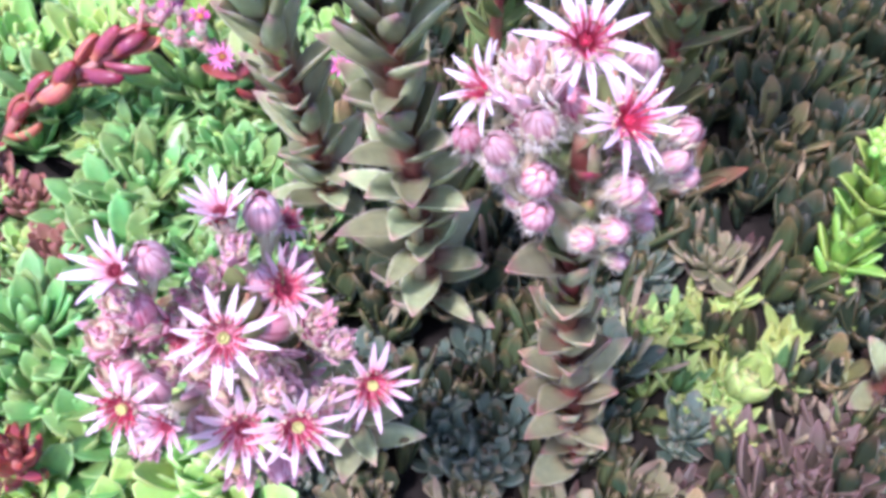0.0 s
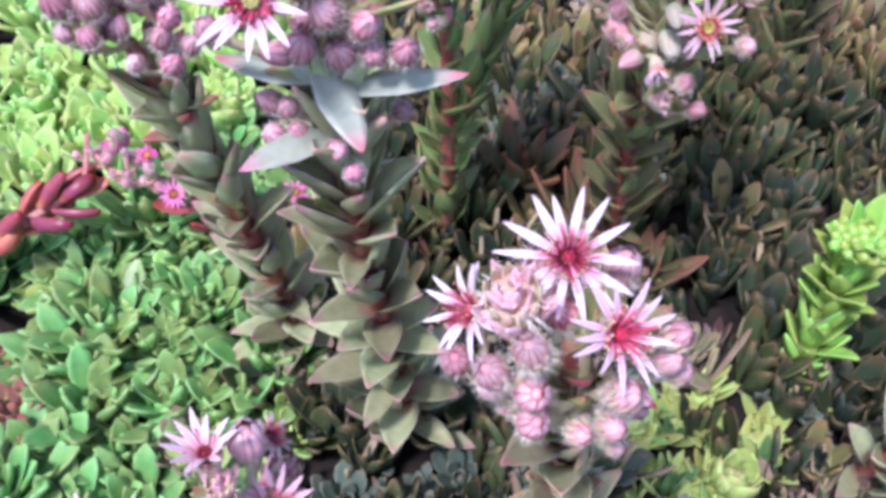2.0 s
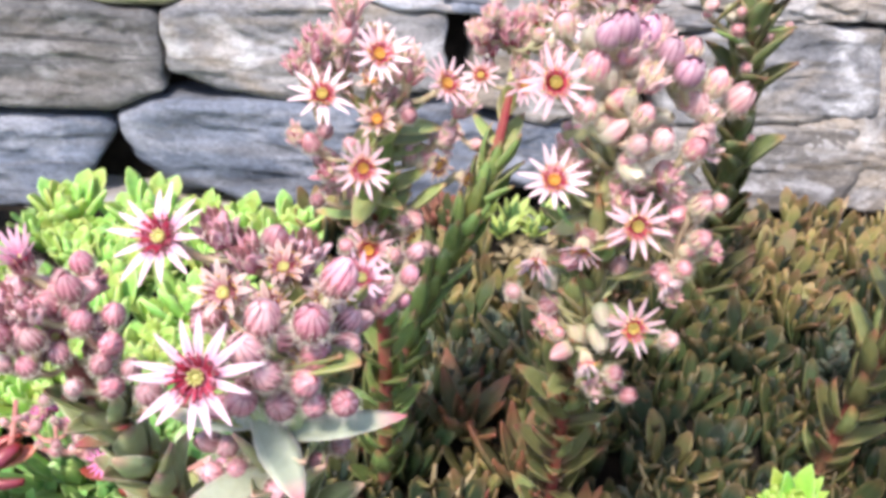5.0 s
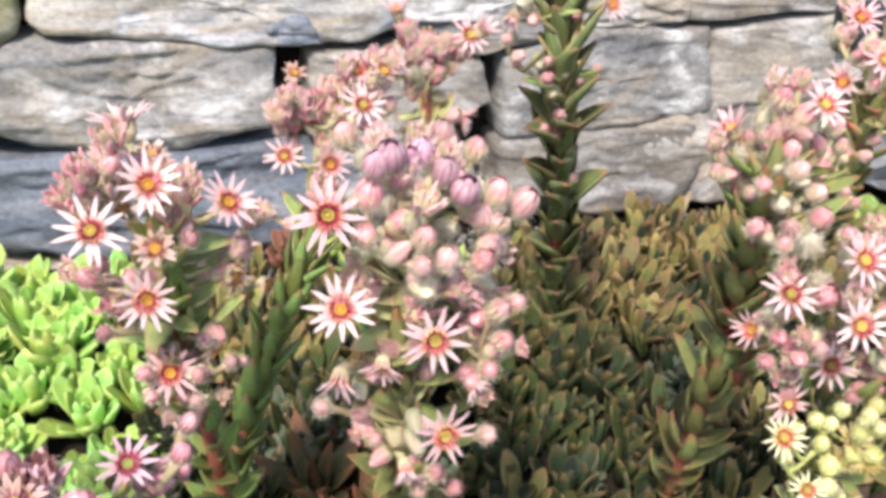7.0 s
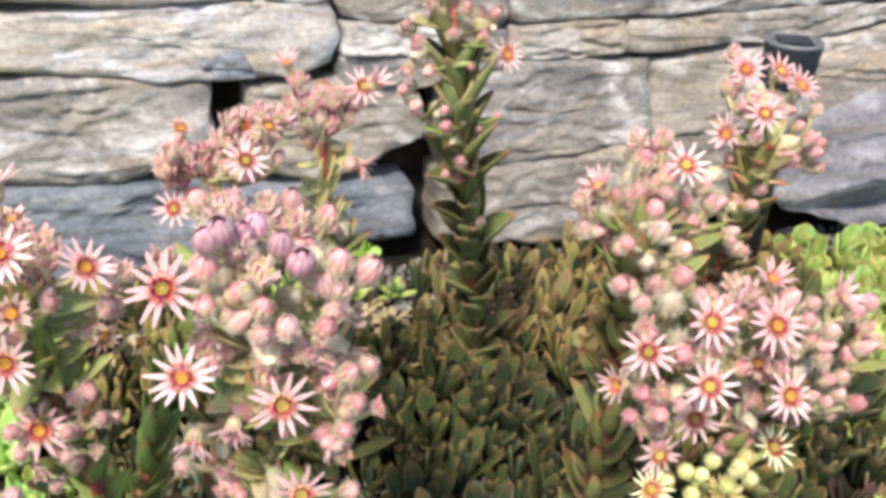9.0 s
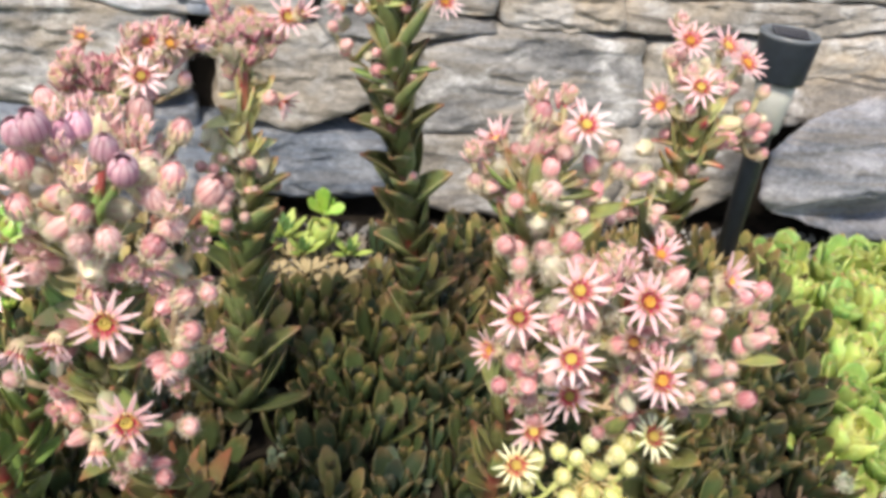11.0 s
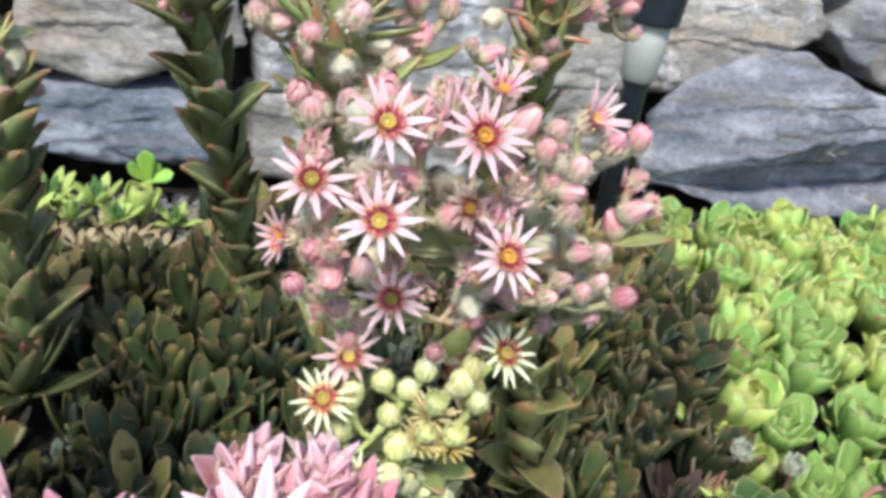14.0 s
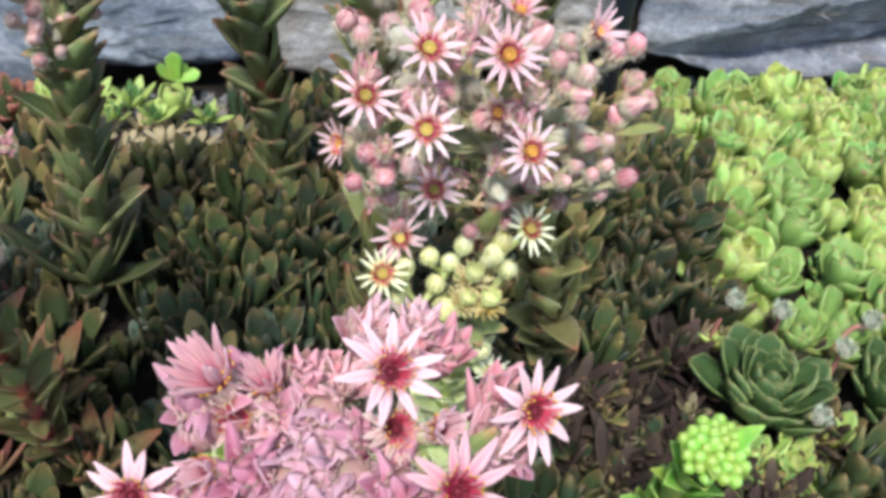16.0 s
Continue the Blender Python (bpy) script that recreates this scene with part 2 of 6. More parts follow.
PALE_LEAF = leaf_material("pale_leaf", (0.34, 0.39, 0.29), (0.52, 0.15, 0.24), (0.55, 0.52, 0.44), tip_from=0.7, vary=0.15)
CREAM_LEAF = leaf_material("cream_leaf", (0.56, 0.62, 0.30), (0.66, 0.66, 0.36), (0.70, 0.72, 0.46), heart=(0.50, 0.60, 0.28), vary=0.15, glow=0.25)
RED_LEAF = leaf_material("red_leaf", (0.36, 0.08, 0.09), (0.30, 0.03, 0.04), (0.45, 0.12, 0.10), heart=(0.45, 0.17, 0.10), rough=0.3)
LIME_LEAF = leaf_material("lime_leaf", (0.27, 0.50, 0.08), (0.34, 0.56, 0.13), (0.42, 0.60, 0.20), heart=(0.18, 0.40, 0.05), vary=0.15, glow=0.25)
# dark hearts of the mat leaves put the shade between crowded leaves into colour
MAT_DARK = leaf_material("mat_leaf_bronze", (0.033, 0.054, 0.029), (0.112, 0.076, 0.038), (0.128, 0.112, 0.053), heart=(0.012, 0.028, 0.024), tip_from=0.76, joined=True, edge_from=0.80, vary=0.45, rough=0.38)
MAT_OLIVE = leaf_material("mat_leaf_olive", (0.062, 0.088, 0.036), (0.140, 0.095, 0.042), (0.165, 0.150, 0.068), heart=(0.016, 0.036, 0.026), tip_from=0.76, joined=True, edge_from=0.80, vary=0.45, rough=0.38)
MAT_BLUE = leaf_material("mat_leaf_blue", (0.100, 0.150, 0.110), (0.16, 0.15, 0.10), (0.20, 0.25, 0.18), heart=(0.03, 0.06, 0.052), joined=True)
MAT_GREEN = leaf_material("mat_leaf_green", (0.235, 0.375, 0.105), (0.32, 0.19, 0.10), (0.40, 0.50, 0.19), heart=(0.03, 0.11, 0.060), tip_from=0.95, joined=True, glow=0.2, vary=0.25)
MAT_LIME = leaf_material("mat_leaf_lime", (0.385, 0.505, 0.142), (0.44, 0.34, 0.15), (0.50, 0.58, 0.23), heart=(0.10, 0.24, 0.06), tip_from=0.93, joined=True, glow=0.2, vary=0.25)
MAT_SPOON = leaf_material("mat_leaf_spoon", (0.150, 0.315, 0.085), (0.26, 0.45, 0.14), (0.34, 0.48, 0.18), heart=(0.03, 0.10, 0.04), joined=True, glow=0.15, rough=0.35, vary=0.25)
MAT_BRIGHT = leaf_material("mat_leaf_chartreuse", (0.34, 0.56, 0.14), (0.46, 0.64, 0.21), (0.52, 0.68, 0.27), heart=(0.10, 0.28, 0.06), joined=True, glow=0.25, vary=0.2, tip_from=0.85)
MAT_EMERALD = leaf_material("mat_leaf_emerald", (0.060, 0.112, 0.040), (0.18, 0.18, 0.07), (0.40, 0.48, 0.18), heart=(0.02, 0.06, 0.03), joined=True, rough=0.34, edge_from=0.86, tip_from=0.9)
MAT_RUST = leaf_material("mat_leaf_rust", (0.125, 0.125, 0.060), (0.26, 0.085, 0.055), (0.30, 0.17, 0.11), heart=(0.10, 0.10, 0.05), tip_from=0.55, joined=True, rough=0.36, edge_from=0.88)
MAT_WOOL = leaf_material("woolly_leaf", (0.28, 0.36, 0.26), (0.36, 0.36, 0.30), (0.46, 0.50, 0.40), joined=True)
MAT_DEAD = leaf_material("mat_leaf_dead", (0.045, 0.030, 0.024), (0.085, 0.055, 0.040), (0.10, 0.070, 0.052), joined=True, rough=0.8, glow=0.0)
MAT_OCHRE = leaf_material("mat_leaf_ochre", (0.190, 0.185, 0.072), (0.29, 0.18, 0.088), (0.34, 0.28, 0.15), heart=(0.06, 0.08, 0.035), tip_from=0.74, joined=True, vary=0.4, rough=0.42)
MAT_BROAD = leaf_material("mat_leaf_broad", (0.085, 0.110, 0.050), (0.15, 0.10, 0.06), (0.20, 0.18, 0.11), heart=(0.05, 0.07, 0.035), joined=True, rough=0.34, edge_from=0.88)
MAT_PURPLE = leaf_material("mat_leaf_purple", (0.098, 0.078, 0.058), (0.150, 0.080, 0.072), (0.21, 0.155, 0.125), heart=(0.08, 0.09, 0.045), tip_from=0.55, joined=True)
MAT_TERRA = leaf_material("mat_leaf_terracotta", (0.30, 0.14, 0.10), (0.32, 0.10, 0.09), (0.44, 0.26, 0.20), heart=(0.20, 0.17, 0.08), joined=True)
MAT_BUFF = leaf_material("mat_leaf_buff", (0.22, 0.215, 0.115), (0.28, 0.20, 0.13), (0.34, 0.30, 0.20), heart=(0.16, 0.20, 0.10), joined=True)
MAT_DRY = leaf_material("mat_leaf_dry", (0.40, 0.33, 0.20), (0.34, 0.24, 0.14), (0.50, 0.44, 0.32), joined=True, rough=0.8, glow=0.0)
# darker copies for inner leaves, with the rosette's inner shade in their colour
HEART_GREEN_SHADE = leaf_material("heart_leaf_green", (0.095, 0.205, 0.070), (0.13, 0.21, 0.08), (0.20, 0.32, 0.12), heart=(0.03, 0.09, 0.05), joined=True, glow=0.15, vary=0.2)
HEART_DARK_SHADE = leaf_material("heart_leaf_dark", (0.026, 0.046, 0.034), (0.05, 0.05, 0.035), (0.05, 0.085, 0.060), heart=(0.010, 0.026, 0.022), joined=True, vary=0.3)
PETAL = petal_material("pink_petal", (0.78, 0.56, 0.59), (0.58, 0.06, 0.12), (0.71, 0.33, 0.41))
PETAL_RED = petal_material("striped_pink_petal", (0.72, 0.58, 0.62), (0.66, 0.14, 0.26), (0.76, 0.36, 0.50))
PETAL_ROSE = petal_material("rose_petal", (0.80, 0.49, 0.53), (0.46, 0.04, 0.09), (0.70, 0.30, 0.39))
PETAL_MAGENTA_PINK = petal_material("closing_pink_petal", (0.80, 0.43, 0.49), (0.44, 0.08, 0.16), (0.60, 0.17, 0.27))
PETAL_DEEP = petal_material("deep_pink_petal", (0.78, 0.57, 0.60), (0.50, 0.05, 0.10), (0.74, 0.32, 0.38))
PETAL_DUSK = petal_material("dusky_pink_petal", (0.73, 0.50, 0.58), (0.42, 0.04, 0.10), (0.60, 0.25, 0.38))
PETAL_SOFT = petal_material("soft_pink_petal", (0.86, 0.56, 0.58), (0.55, 0.22, 0.26), (0.72, 0.33, 0.39))
PETAL_BLUSH = petal_material("blush_petal", (0.88, 0.55, 0.56), (0.58, 0.16, 0.18), (0.82, 0.36, 0.40))
PETAL_MAUVE = petal_material("mauve_petal", (0.77, 0.42, 0.47), (0.42, 0.09, 0.15), (0.60, 0.23, 0.32))
PETAL_WILTED = petal_material("wilted_mauve_petal", (0.62, 0.31, 0.40), (0.24, 0.03, 0.08), (0.44, 0.13, 0.22))
PETAL_YELLOW = petal_material("yellow_petal", (0.82, 0.84, 0.60), (0.55, 0.12, 0.06), (0.76, 0.76, 0.42))
PETAL_STRAW = petal_material("straw_petal", (0.72, 0.60, 0.28), (0.50, 0.34, 0.12), (0.62, 0.46, 0.18))
PETAL_DRY = petal_material("dry_petal", (0.62, 0.46, 0.42), (0.25, 0.05, 0.06), (0.42, 0.16, 0.20))
PETAL_MAGENTA = petal_material("magenta_petal", (0.80, 0.16, 0.46), (0.62, 0.03, 0.24), (0.72, 0.07, 0.38))
BUD_PINK = bud_material("pink_bud", (0.80, 0.40, 0.42), (0.50, 0.12, 0.17), (0.50, 0.45, 0.31))
BUD_MAGENTA = bud_material("magenta_pink_bud", (0.80, 0.36, 0.41), (0.46, 0.06, 0.13), (0.48, 0.40, 0.30))
BUD_YOUNG = bud_material("young_bud", (0.62, 0.60, 0.40), (0.58, 0.34, 0.31), (0.52, 0.56, 0.33))
BUD_MILD = bud_material("mild_bud", (0.88, 0.50, 0.49), (0.62, 0.24, 0.27), (0.56, 0.60, 0.40))
BUD_DUSK = bud_material("dusky_bud", (0.84, 0.40, 0.46), (0.36, 0.06, 0.12), (0.33, 0.20, 0.18))
BUD_VIOLET = bud_material("violet_pink_bud", (0.84, 0.47, 0.60), (0.44, 0.12, 0.26), (0.52, 0.44, 0.34))
BUD_YELLOW = bud_material("yellow_bud", (0.80, 0.77, 0.38), (0.52, 0.50, 0.15), (0.68, 0.70, 0.31))
CALYX = plain("calyx_green", (0.50, 0.50, 0.29), (0.64, 0.43, 0.35), 300.0, 0.7, sss=0.15)
CALYX_DUSK = plain("calyx_dusk", (0.26, 0.16, 0.14), (0.32, 0.11, 0.13), 300.0, 0.7, sss=0.15)
CALYX_ROSE = plain("calyx_rose", (0.55, 0.30, 0.32), (0.46, 0.36, 0.28), 300.0, 0.7, sss=0.15)
CALYX_PALE = plain("calyx_pale", (0.58, 0.65, 0.28), (0.68, 0.71, 0.34), 300.0, 0.7, sss=0.15)
HAIR = plain("white_hair", (0.80, 0.74, 0.62), (0.84, 0.77, 0.67), 200.0, 0.6)
STEM = plain("stem_green_red", (0.38, 0.40, 0.22), (0.48, 0.34, 0.24), 70.0, 0.6, sss=0.15)
STEM_PALE = plain("stem_pale_green", (0.36, 0.44, 0.15), (0.46, 0.50, 0.22), 70.0, 0.6, sss=0.15)
STEM_LEAFY = plain("stem_maroon", (0.36, 0.05, 0.07), (0.34, 0.20, 0.12), 60.0, 0.5, sss=0.1)
STEM_RED = plain("stem_red", (0.46, 0.15, 0.14), (0.55, 0.32, 0.26), 70.0, 0.6, sss=0.15)
FILAMENT = plain("filament_red", (0.50, 0.03, 0.08), (0.62, 0.08, 0.14), 300.0, 0.5)
FILAMENT_DARK = plain("filament_dark", (0.16, 0.02, 0.04), (0.28, 0.04, 0.06), 300.0, 0.5)
ANTHER = plain("anther_yellow", (0.75, 0.42, 0.06), (0.80, 0.55, 0.14), 300.0, 0.6)
CARPEL = plain("carpel_yellow", (0.58, 0.40, 0.10), (0.56, 0.50, 0.18), 300.0, 0.5)
PETAL_SOFT_TIP = plain("anther_buff", (0.70, 0.46, 0.30), (0.78, 0.60, 0.40), 300.0, 0.6)
CARPEL_GREEN = plain("carpel_green", (0.52, 0.50, 0.16), (0.56, 0.56, 0.26), 300.0, 0.5)
CARPEL_RED = plain("carpel_red", (0.60, 0.28, 0.08), (0.70, 0.46, 0.10), 300.0, 0.5)
BLACK = plain("black_plastic", (0.018, 0.026, 0.036), (0.028, 0.040, 0.056), 90.0, 0.45, 0.5)
# paler than the cap: the bright line of light on its rim, as colour
RIM_LIGHT = plain("worn_plastic", (0.10, 0.12, 0.14), (0.15, 0.17, 0.19), 90.0, 0.4, 0.5)
PANEL = plain("solar_panel", (0.012, 0.014, 0.022), (0.03, 0.03, 0.045), 60.0, 0.2, 0.6)
CLEAR, _n, _l, _b = shader("frosted_plastic", 0.10)
_b.inputs["Base Color"].default_value = (0.88, 0.93, 0.89, 1)
_b.inputs["Transmission Weight"].default_value = 0.6
_b.inputs["IOR"].default_value = 1.25


# ---- geometry ----
class Geo:
    """Collects vertices, faces, leaf coordinates and material slots of one mesh."""

    def __init__(self):
        self.v, self.f, self.uv, self.mi, self.n = [], [], [], [], 0

    def add(self, verts, faces, uvs=None, slot=0, m=None):
        verts = np.asarray(verts, float)
        if m is not None:
            a = np.array(m)
            verts = verts @ a[:3, :3].T + a[:3, 3]
        self.v.append(verts)
        self.uv.append(np.zeros((len(verts), 2)) if uvs is None else uvs)
        self.f += [tuple(i + self.n for i in face) for face in faces]
        self.mi += [slot] * len(faces)
        self.n += len(verts)
        return self

    def mesh(self, name, *materials, smooth=True):
        me = bpy.data.meshes.new(name)
        v, uv = np.concatenate(self.v), np.concatenate(self.uv)
        me.from_pydata(v.tolist(), [], self.f)
        layer = me.uv_layers.new(name="UVMap")
        loops = np.empty(len(me.loops), dtype=np.int32)
        me.loops.foreach_get("vertex_index", loops)
        layer.data.foreach_set("uv", uv[loops].astype(np.float32).ravel())
        for mat in materials:
            me.materials.append(mat)
        me.polygons.foreach_set("material_index", np.array(self.mi, dtype=np.int32))
        me.polygons.foreach_set("use_smooth", np.full(len(self.f), smooth))
        me.update()
        return me


def part(name, me, parent=None, m=None, label=""):
    """Links a mesh as one object, under a thing or a part if one is given."""
    ob = new(name, me)
    if parent is not None:
        ob.parent = parent
    if m is not None:
        ob.matrix_basis = m
    if label:
        tagged(ob, label)
    return ob


PROFILE = {
    "lance": ([0, 0.15, 0.4, 0.7, 0.9, 1], [0.6, 0.82, 1.0, 0.76, 0.34, 0.0]),
    "ovate": ([0, 0.15, 0.4, 0.66, 0.86, 1], [0.6, 0.84, 1.0, 0.93, 0.52, 0.0]),
    "spat": ([0, 0.2, 0.5, 0.72, 0.9, 1], [0.45, 0.55, 0.82, 1.0, 0.62, 0.0]),
    "blunt": ([0, 0.2, 0.5, 0.72, 0.90, 1], [0.42, 0.55, 0.86, 1.0, 0.70, 0.14]),
    "spoon": ([0, 0.3, 0.6, 0.8, 0.94, 1], [0.35, 0.45, 0.85, 1.0, 0.78, 0.2]),
    "petal": ([0, 0.2, 0.5, 0.8, 0.95, 1], [0.55, 0.8, 1.0, 0.66, 0.26, 0.0]),
    "finger": ([0, 0.3, 0.6, 0.85, 0.95, 1], [0.8, 1.0, 1.0, 0.75, 0.45, 0.0]),
}


def leaf(L, W, T, curve=0.15, cup=0.15, shape="lance", ns=6, side=0.0):
    """A thick leaf along +y with its upper face to +z: vertices, faces and leaf coordinates."""
    s = 1 - (1 - np.linspace(0, 0.88, ns)) ** 1.6
    w = np.interp(s, *PROFILE[shape]) * W / 2
    t = T * (0.6 + 0.4 * np.sin(np.pi * np.clip(s, 0, 1)))
    ang = curve * 2 * s
    y, z = L * s * (1 - 0.18 * ang * ang), L * curve * s * s
    x0 = side * L * s * s
    ring = np.stack([
        np.stack([x0 - w, y, z + cup * w * 2], 1), np.stack([x0 - w * 0.5, y, z + cup * w * 0.5 + t * 0.12], 1), np.stack([x0 + w * 0.5, y, z + cup * w * 0.5 + t * 0.12], 1),
        np.stack([x0 + w, y, z + cup * w * 2], 1), np.stack([x0 + w * 0.45, y, z + cup * w * 0.4 - t], 1), np.stack([x0 - w * 0.45, y, z + cup * w * 0.4 - t], 1)], 1)
    k = 6
    verts = np.concatenate([ring.reshape(-1, 3), [[side * L, L * (1 - 0.18 * (2 * curve) ** 2), L * curve * 1.02]]])
    uv = np.concatenate([np.stack([np.tile([0, 0.25, 0.75, 1, 0.7, 0.3], ns), np.repeat(s, k)], 1), [[0.5, 1.0]]])
    faces = []
    for i in range(ns - 1):
        for j in range(k):
            a, b = i * k + j, i * k + (j + 1) % k
            faces.append((a, b, b + k, a + k))
    e = (ns - 1) * k
    faces += [(e + j, e + (j + 1) % k, ns * k) for j in range(k)]
    return verts, faces, uv


def frame_of(p, y, z):
    """A pose at p with its y axis along y and its z axis as near z as it can be."""
    y = Vector(y).normalized()
    x = y.cross(Vector(z)).normalized()
    z = x.cross(y)
    return Matrix(((x.x, y.x, z.x, p[0]), (x.y, y.y, z.y, p[1]), (x.z, y.z, z.z, p[2]), (0, 0, 0, 1)))


def facing(p, z, spin=0.0, s=1.0):
    q = Vector(z).to_track_quat("Z", "Y").to_matrix().to_4x4()
    return Matrix.Translation(p) @ q @ pose(0, 0, 0, 0, 0, spin) @ Matrix.Diagonal((s, s, s, 1))


def tube(geo, pts, radii, sides=6, slot=0, cap=True):
    pts = [Vector(p) for p in pts]
    rings = []
    side = Vector((0.31, 0.95, 0.05))
    for i, p in enumerate(pts):
        d = (pts[min(i + 1, len(pts) - 1)] - pts[max(i - 1, 0)]).normalized()
        a = d.cross(side).normalized()
        b = d.cross(a)
        r = radii[i]
        rings.append([p + (a * math.cos(q) + b * math.sin(q)) * r for q in (2 * math.pi * j / sides for j in range(sides))])
    verts = [tuple(v) for ring in rings for v in ring]
    faces = [(i * sides + j, i * sides + (j + 1) % sides, (i + 1) * sides + (j + 1) % sides, (i + 1) * sides + j) for i in range(len(pts) - 1) for j in range(sides)]
    if cap:
        faces += [tuple(range(sides - 1, -1, -1)), tuple(range((len(pts) - 1) * sides, len(pts) * sides))]
    uv = np.array([[j / sides, i / max(1, len(pts) - 1)] for i in range(len(pts)) for j in range(sides)])
    geo.add(verts, faces, uv, slot)


def spline(pts, n):
    """Evenly stepped points of a smooth curve through pts."""
    p = [Vector(q) for q in pts]
    p = [p[0] * 2 - p[1], *p, p[-1] * 2 - p[-2]]
    out, segs = [], len(p) - 3
    for i in range(n):
        u = i / (n - 1) * segs
        k = min(int(u), segs - 1)
        t = u - k
        a, b, c, d = p[k : k + 4]
        out.append(0.5 * ((2 * b) + (c - a) * t + (2 * a - 5 * b + 4 * c - d) * t * t + (3 * b - a - 3 * c + d) * t * t * t))
    return out


def lathe(geo, prof, sides=10, slot=0, m=None, lobes=0, depth=0.0, v0=0.0, v1=1.0):
    """A turned shape from (radius, height) pairs, lobed if asked."""
    verts, uv = [], []
    for i, (r, h) in enumerate(prof):
        for j in range(sides):
            a = 2 * math.pi * j / sides
            q = r * (1 + depth * (-1) ** j) if lobes else r
            verts.append((q * math.cos(a), q * math.sin(a), h))
            uv.append(((0.5 if j % 2 == 0 else 0.0) if lobes else j / sides, v0 + (v1 - v0) * i / (len(prof) - 1)))
    n = len(prof)
    faces = [(i * sides + j, i * sides + (j + 1) % sides, (i + 1) * sides + (j + 1) % sides, (i + 1) * sides + j) for i in range(n - 1) for j in range(sides)]
    faces += [tuple(range(sides - 1, -1, -1)), tuple(range((n - 1) * sides, n * sides))]
    geo.add(verts, faces, np.array(uv), slot, m)


def hairs(geo, prof, count, length, rng, slot, thick=0.00007):
    """Fine straight hairs standing off a turned shape."""
    for _ in range(count):
        k = rng.uniform(0, len(prof) - 1.001)
        i, t = int(k), k - int(k)
        r, h = prof[i][0] * (1 - t) + prof[i + 1][0] * t, prof[i][1] * (1 - t) + prof[i + 1][1] * t
        a = rng.uniform(0, 6.283)
        d = Vector((math.cos(a), math.sin(a), rng.uniform(-0.5, 0.6))).normalized()
        p = Vector((r * math.cos(a), r * math.sin(a), h))
        q = p + d * length * rng.uniform(0.6, 1.2)
        x = d.cross(Vector((0, 0, 1))).normalized() * thick
        geo.add([p - x, p + x, q], [(0, 1, 2)], None, slot)


# ---- flower pieces, each built once ----


def petals_mesh(name, mat, n, rise, L=0.0122, W=0.0021, curl=-0.10, wild=6.0, seed=0):
    r, g = random.Random(seed), Geo()
    for i in range(n):
        a = 360 / n * i + r.uniform(-wild, wild)
        up = rise + r.uniform(-wild, wild)
        v, f, uv = leaf(L * r.uniform(0.86, 1.06), W * r.uniform(0.85, 1.1), 0.0005, curl + r.uniform(-0.08, 0.08), 0.22, "petal", 6, r.uniform(-0.08, 0.08))
        g.add(v, f, uv, 0, pose(0, 0, 0, 0, 0, a) @ pose(0, 0.0012, 0, up, 0, 0))
    return g.mesh(name, mat)


def tuft_mesh(name, mat, seed, n=24, L=0.0130, W=0.0030, ups=(88, 80, 71), crumple=0.0):
    """A closing flower: petals gathered into a loose twisted brush."""
    r, g = random.Random(seed), Geo()
    for i in range(n):
        a, ring = 360 / n * i * 2 + r.uniform(-14, 14), i % 3
        up = ups[ring] + r.uniform(-11, 11)
        v, f, uv = leaf(L * r.uniform(0.75, 1.05) * (1, 0.95, 0.85)[ring], W, 0.0005, r.uniform(-0.08, 0.2) + crumple * r.uniform(-0.35, 0.6), 0.3, "petal", 5, r.uniform(-0.22, 0.22) * (1 + 2 * crumple))
        g.add(v, f, uv, 0, pose(0, 0, -0.008, 0, 0, a) @ pose(0, (0.0012, 0.0022, 0.0032)[ring], 0, up, 0, 0))
    return g.mesh(name, mat)


def stamens_mesh(seed, red, tip=None, n=26, L=0.0062, spread=0.0020, wide=1.0, thick=0.00032):
    r, g = random.Random(seed), Geo()
    for i in range(n):
        a, out = 6.283 * i / n + r.uniform(-0.1, 0.1), r.uniform(0.35, wide)
        d = Vector((math.cos(a) * out, math.sin(a) * out, 1)).normalized()
        p = Vector((math.cos(a), math.sin(a), 0)) * spread
        q = p + d * L * r.uniform(0.6, 0.9)
        tube(g, [p, (p + q) / 2 + d.cross(Vector((0, 0, 1))) * 0.0004, q], [thick, thick * 0.8, thick * 0.62], 4)
        lathe(g, [(0.00015, -0.0004), (0.00036, 0), (0.00015, 0.0004)], 4, 1, Matrix.Translation(q))
    return g.mesh("stamen_crown", red, tip or ANTHER)


def carpels_mesh(mat, n=11, s=1.0):
    g = Geo()
    for i in range(n):
        m = Matrix.Scale(s, 4) @ pose(0, 0, 0, 0, 0, 360 / n * i) @ pose(0, 0.0013, 0.0002, -14, 0, 0)
        lathe(g, [(0.0004, 0), (0.00068, 0.0009), (0.00052, 0.0020), (0.00012, 0.0030)], 5, 0, m)
    lathe(g, [(0.0011, 0), (0.0010, 0.0012), (0.0006, 0.0019), (0.0001, 0.0022)], 8, 0, Matrix.Scale(s, 4))
    return g.mesh("pistil", mat)


CUP = [(0.0011, -0.0052), (0.0030, -0.0042), (0.0040, -0.0022), (0.0038, -0.0004)]


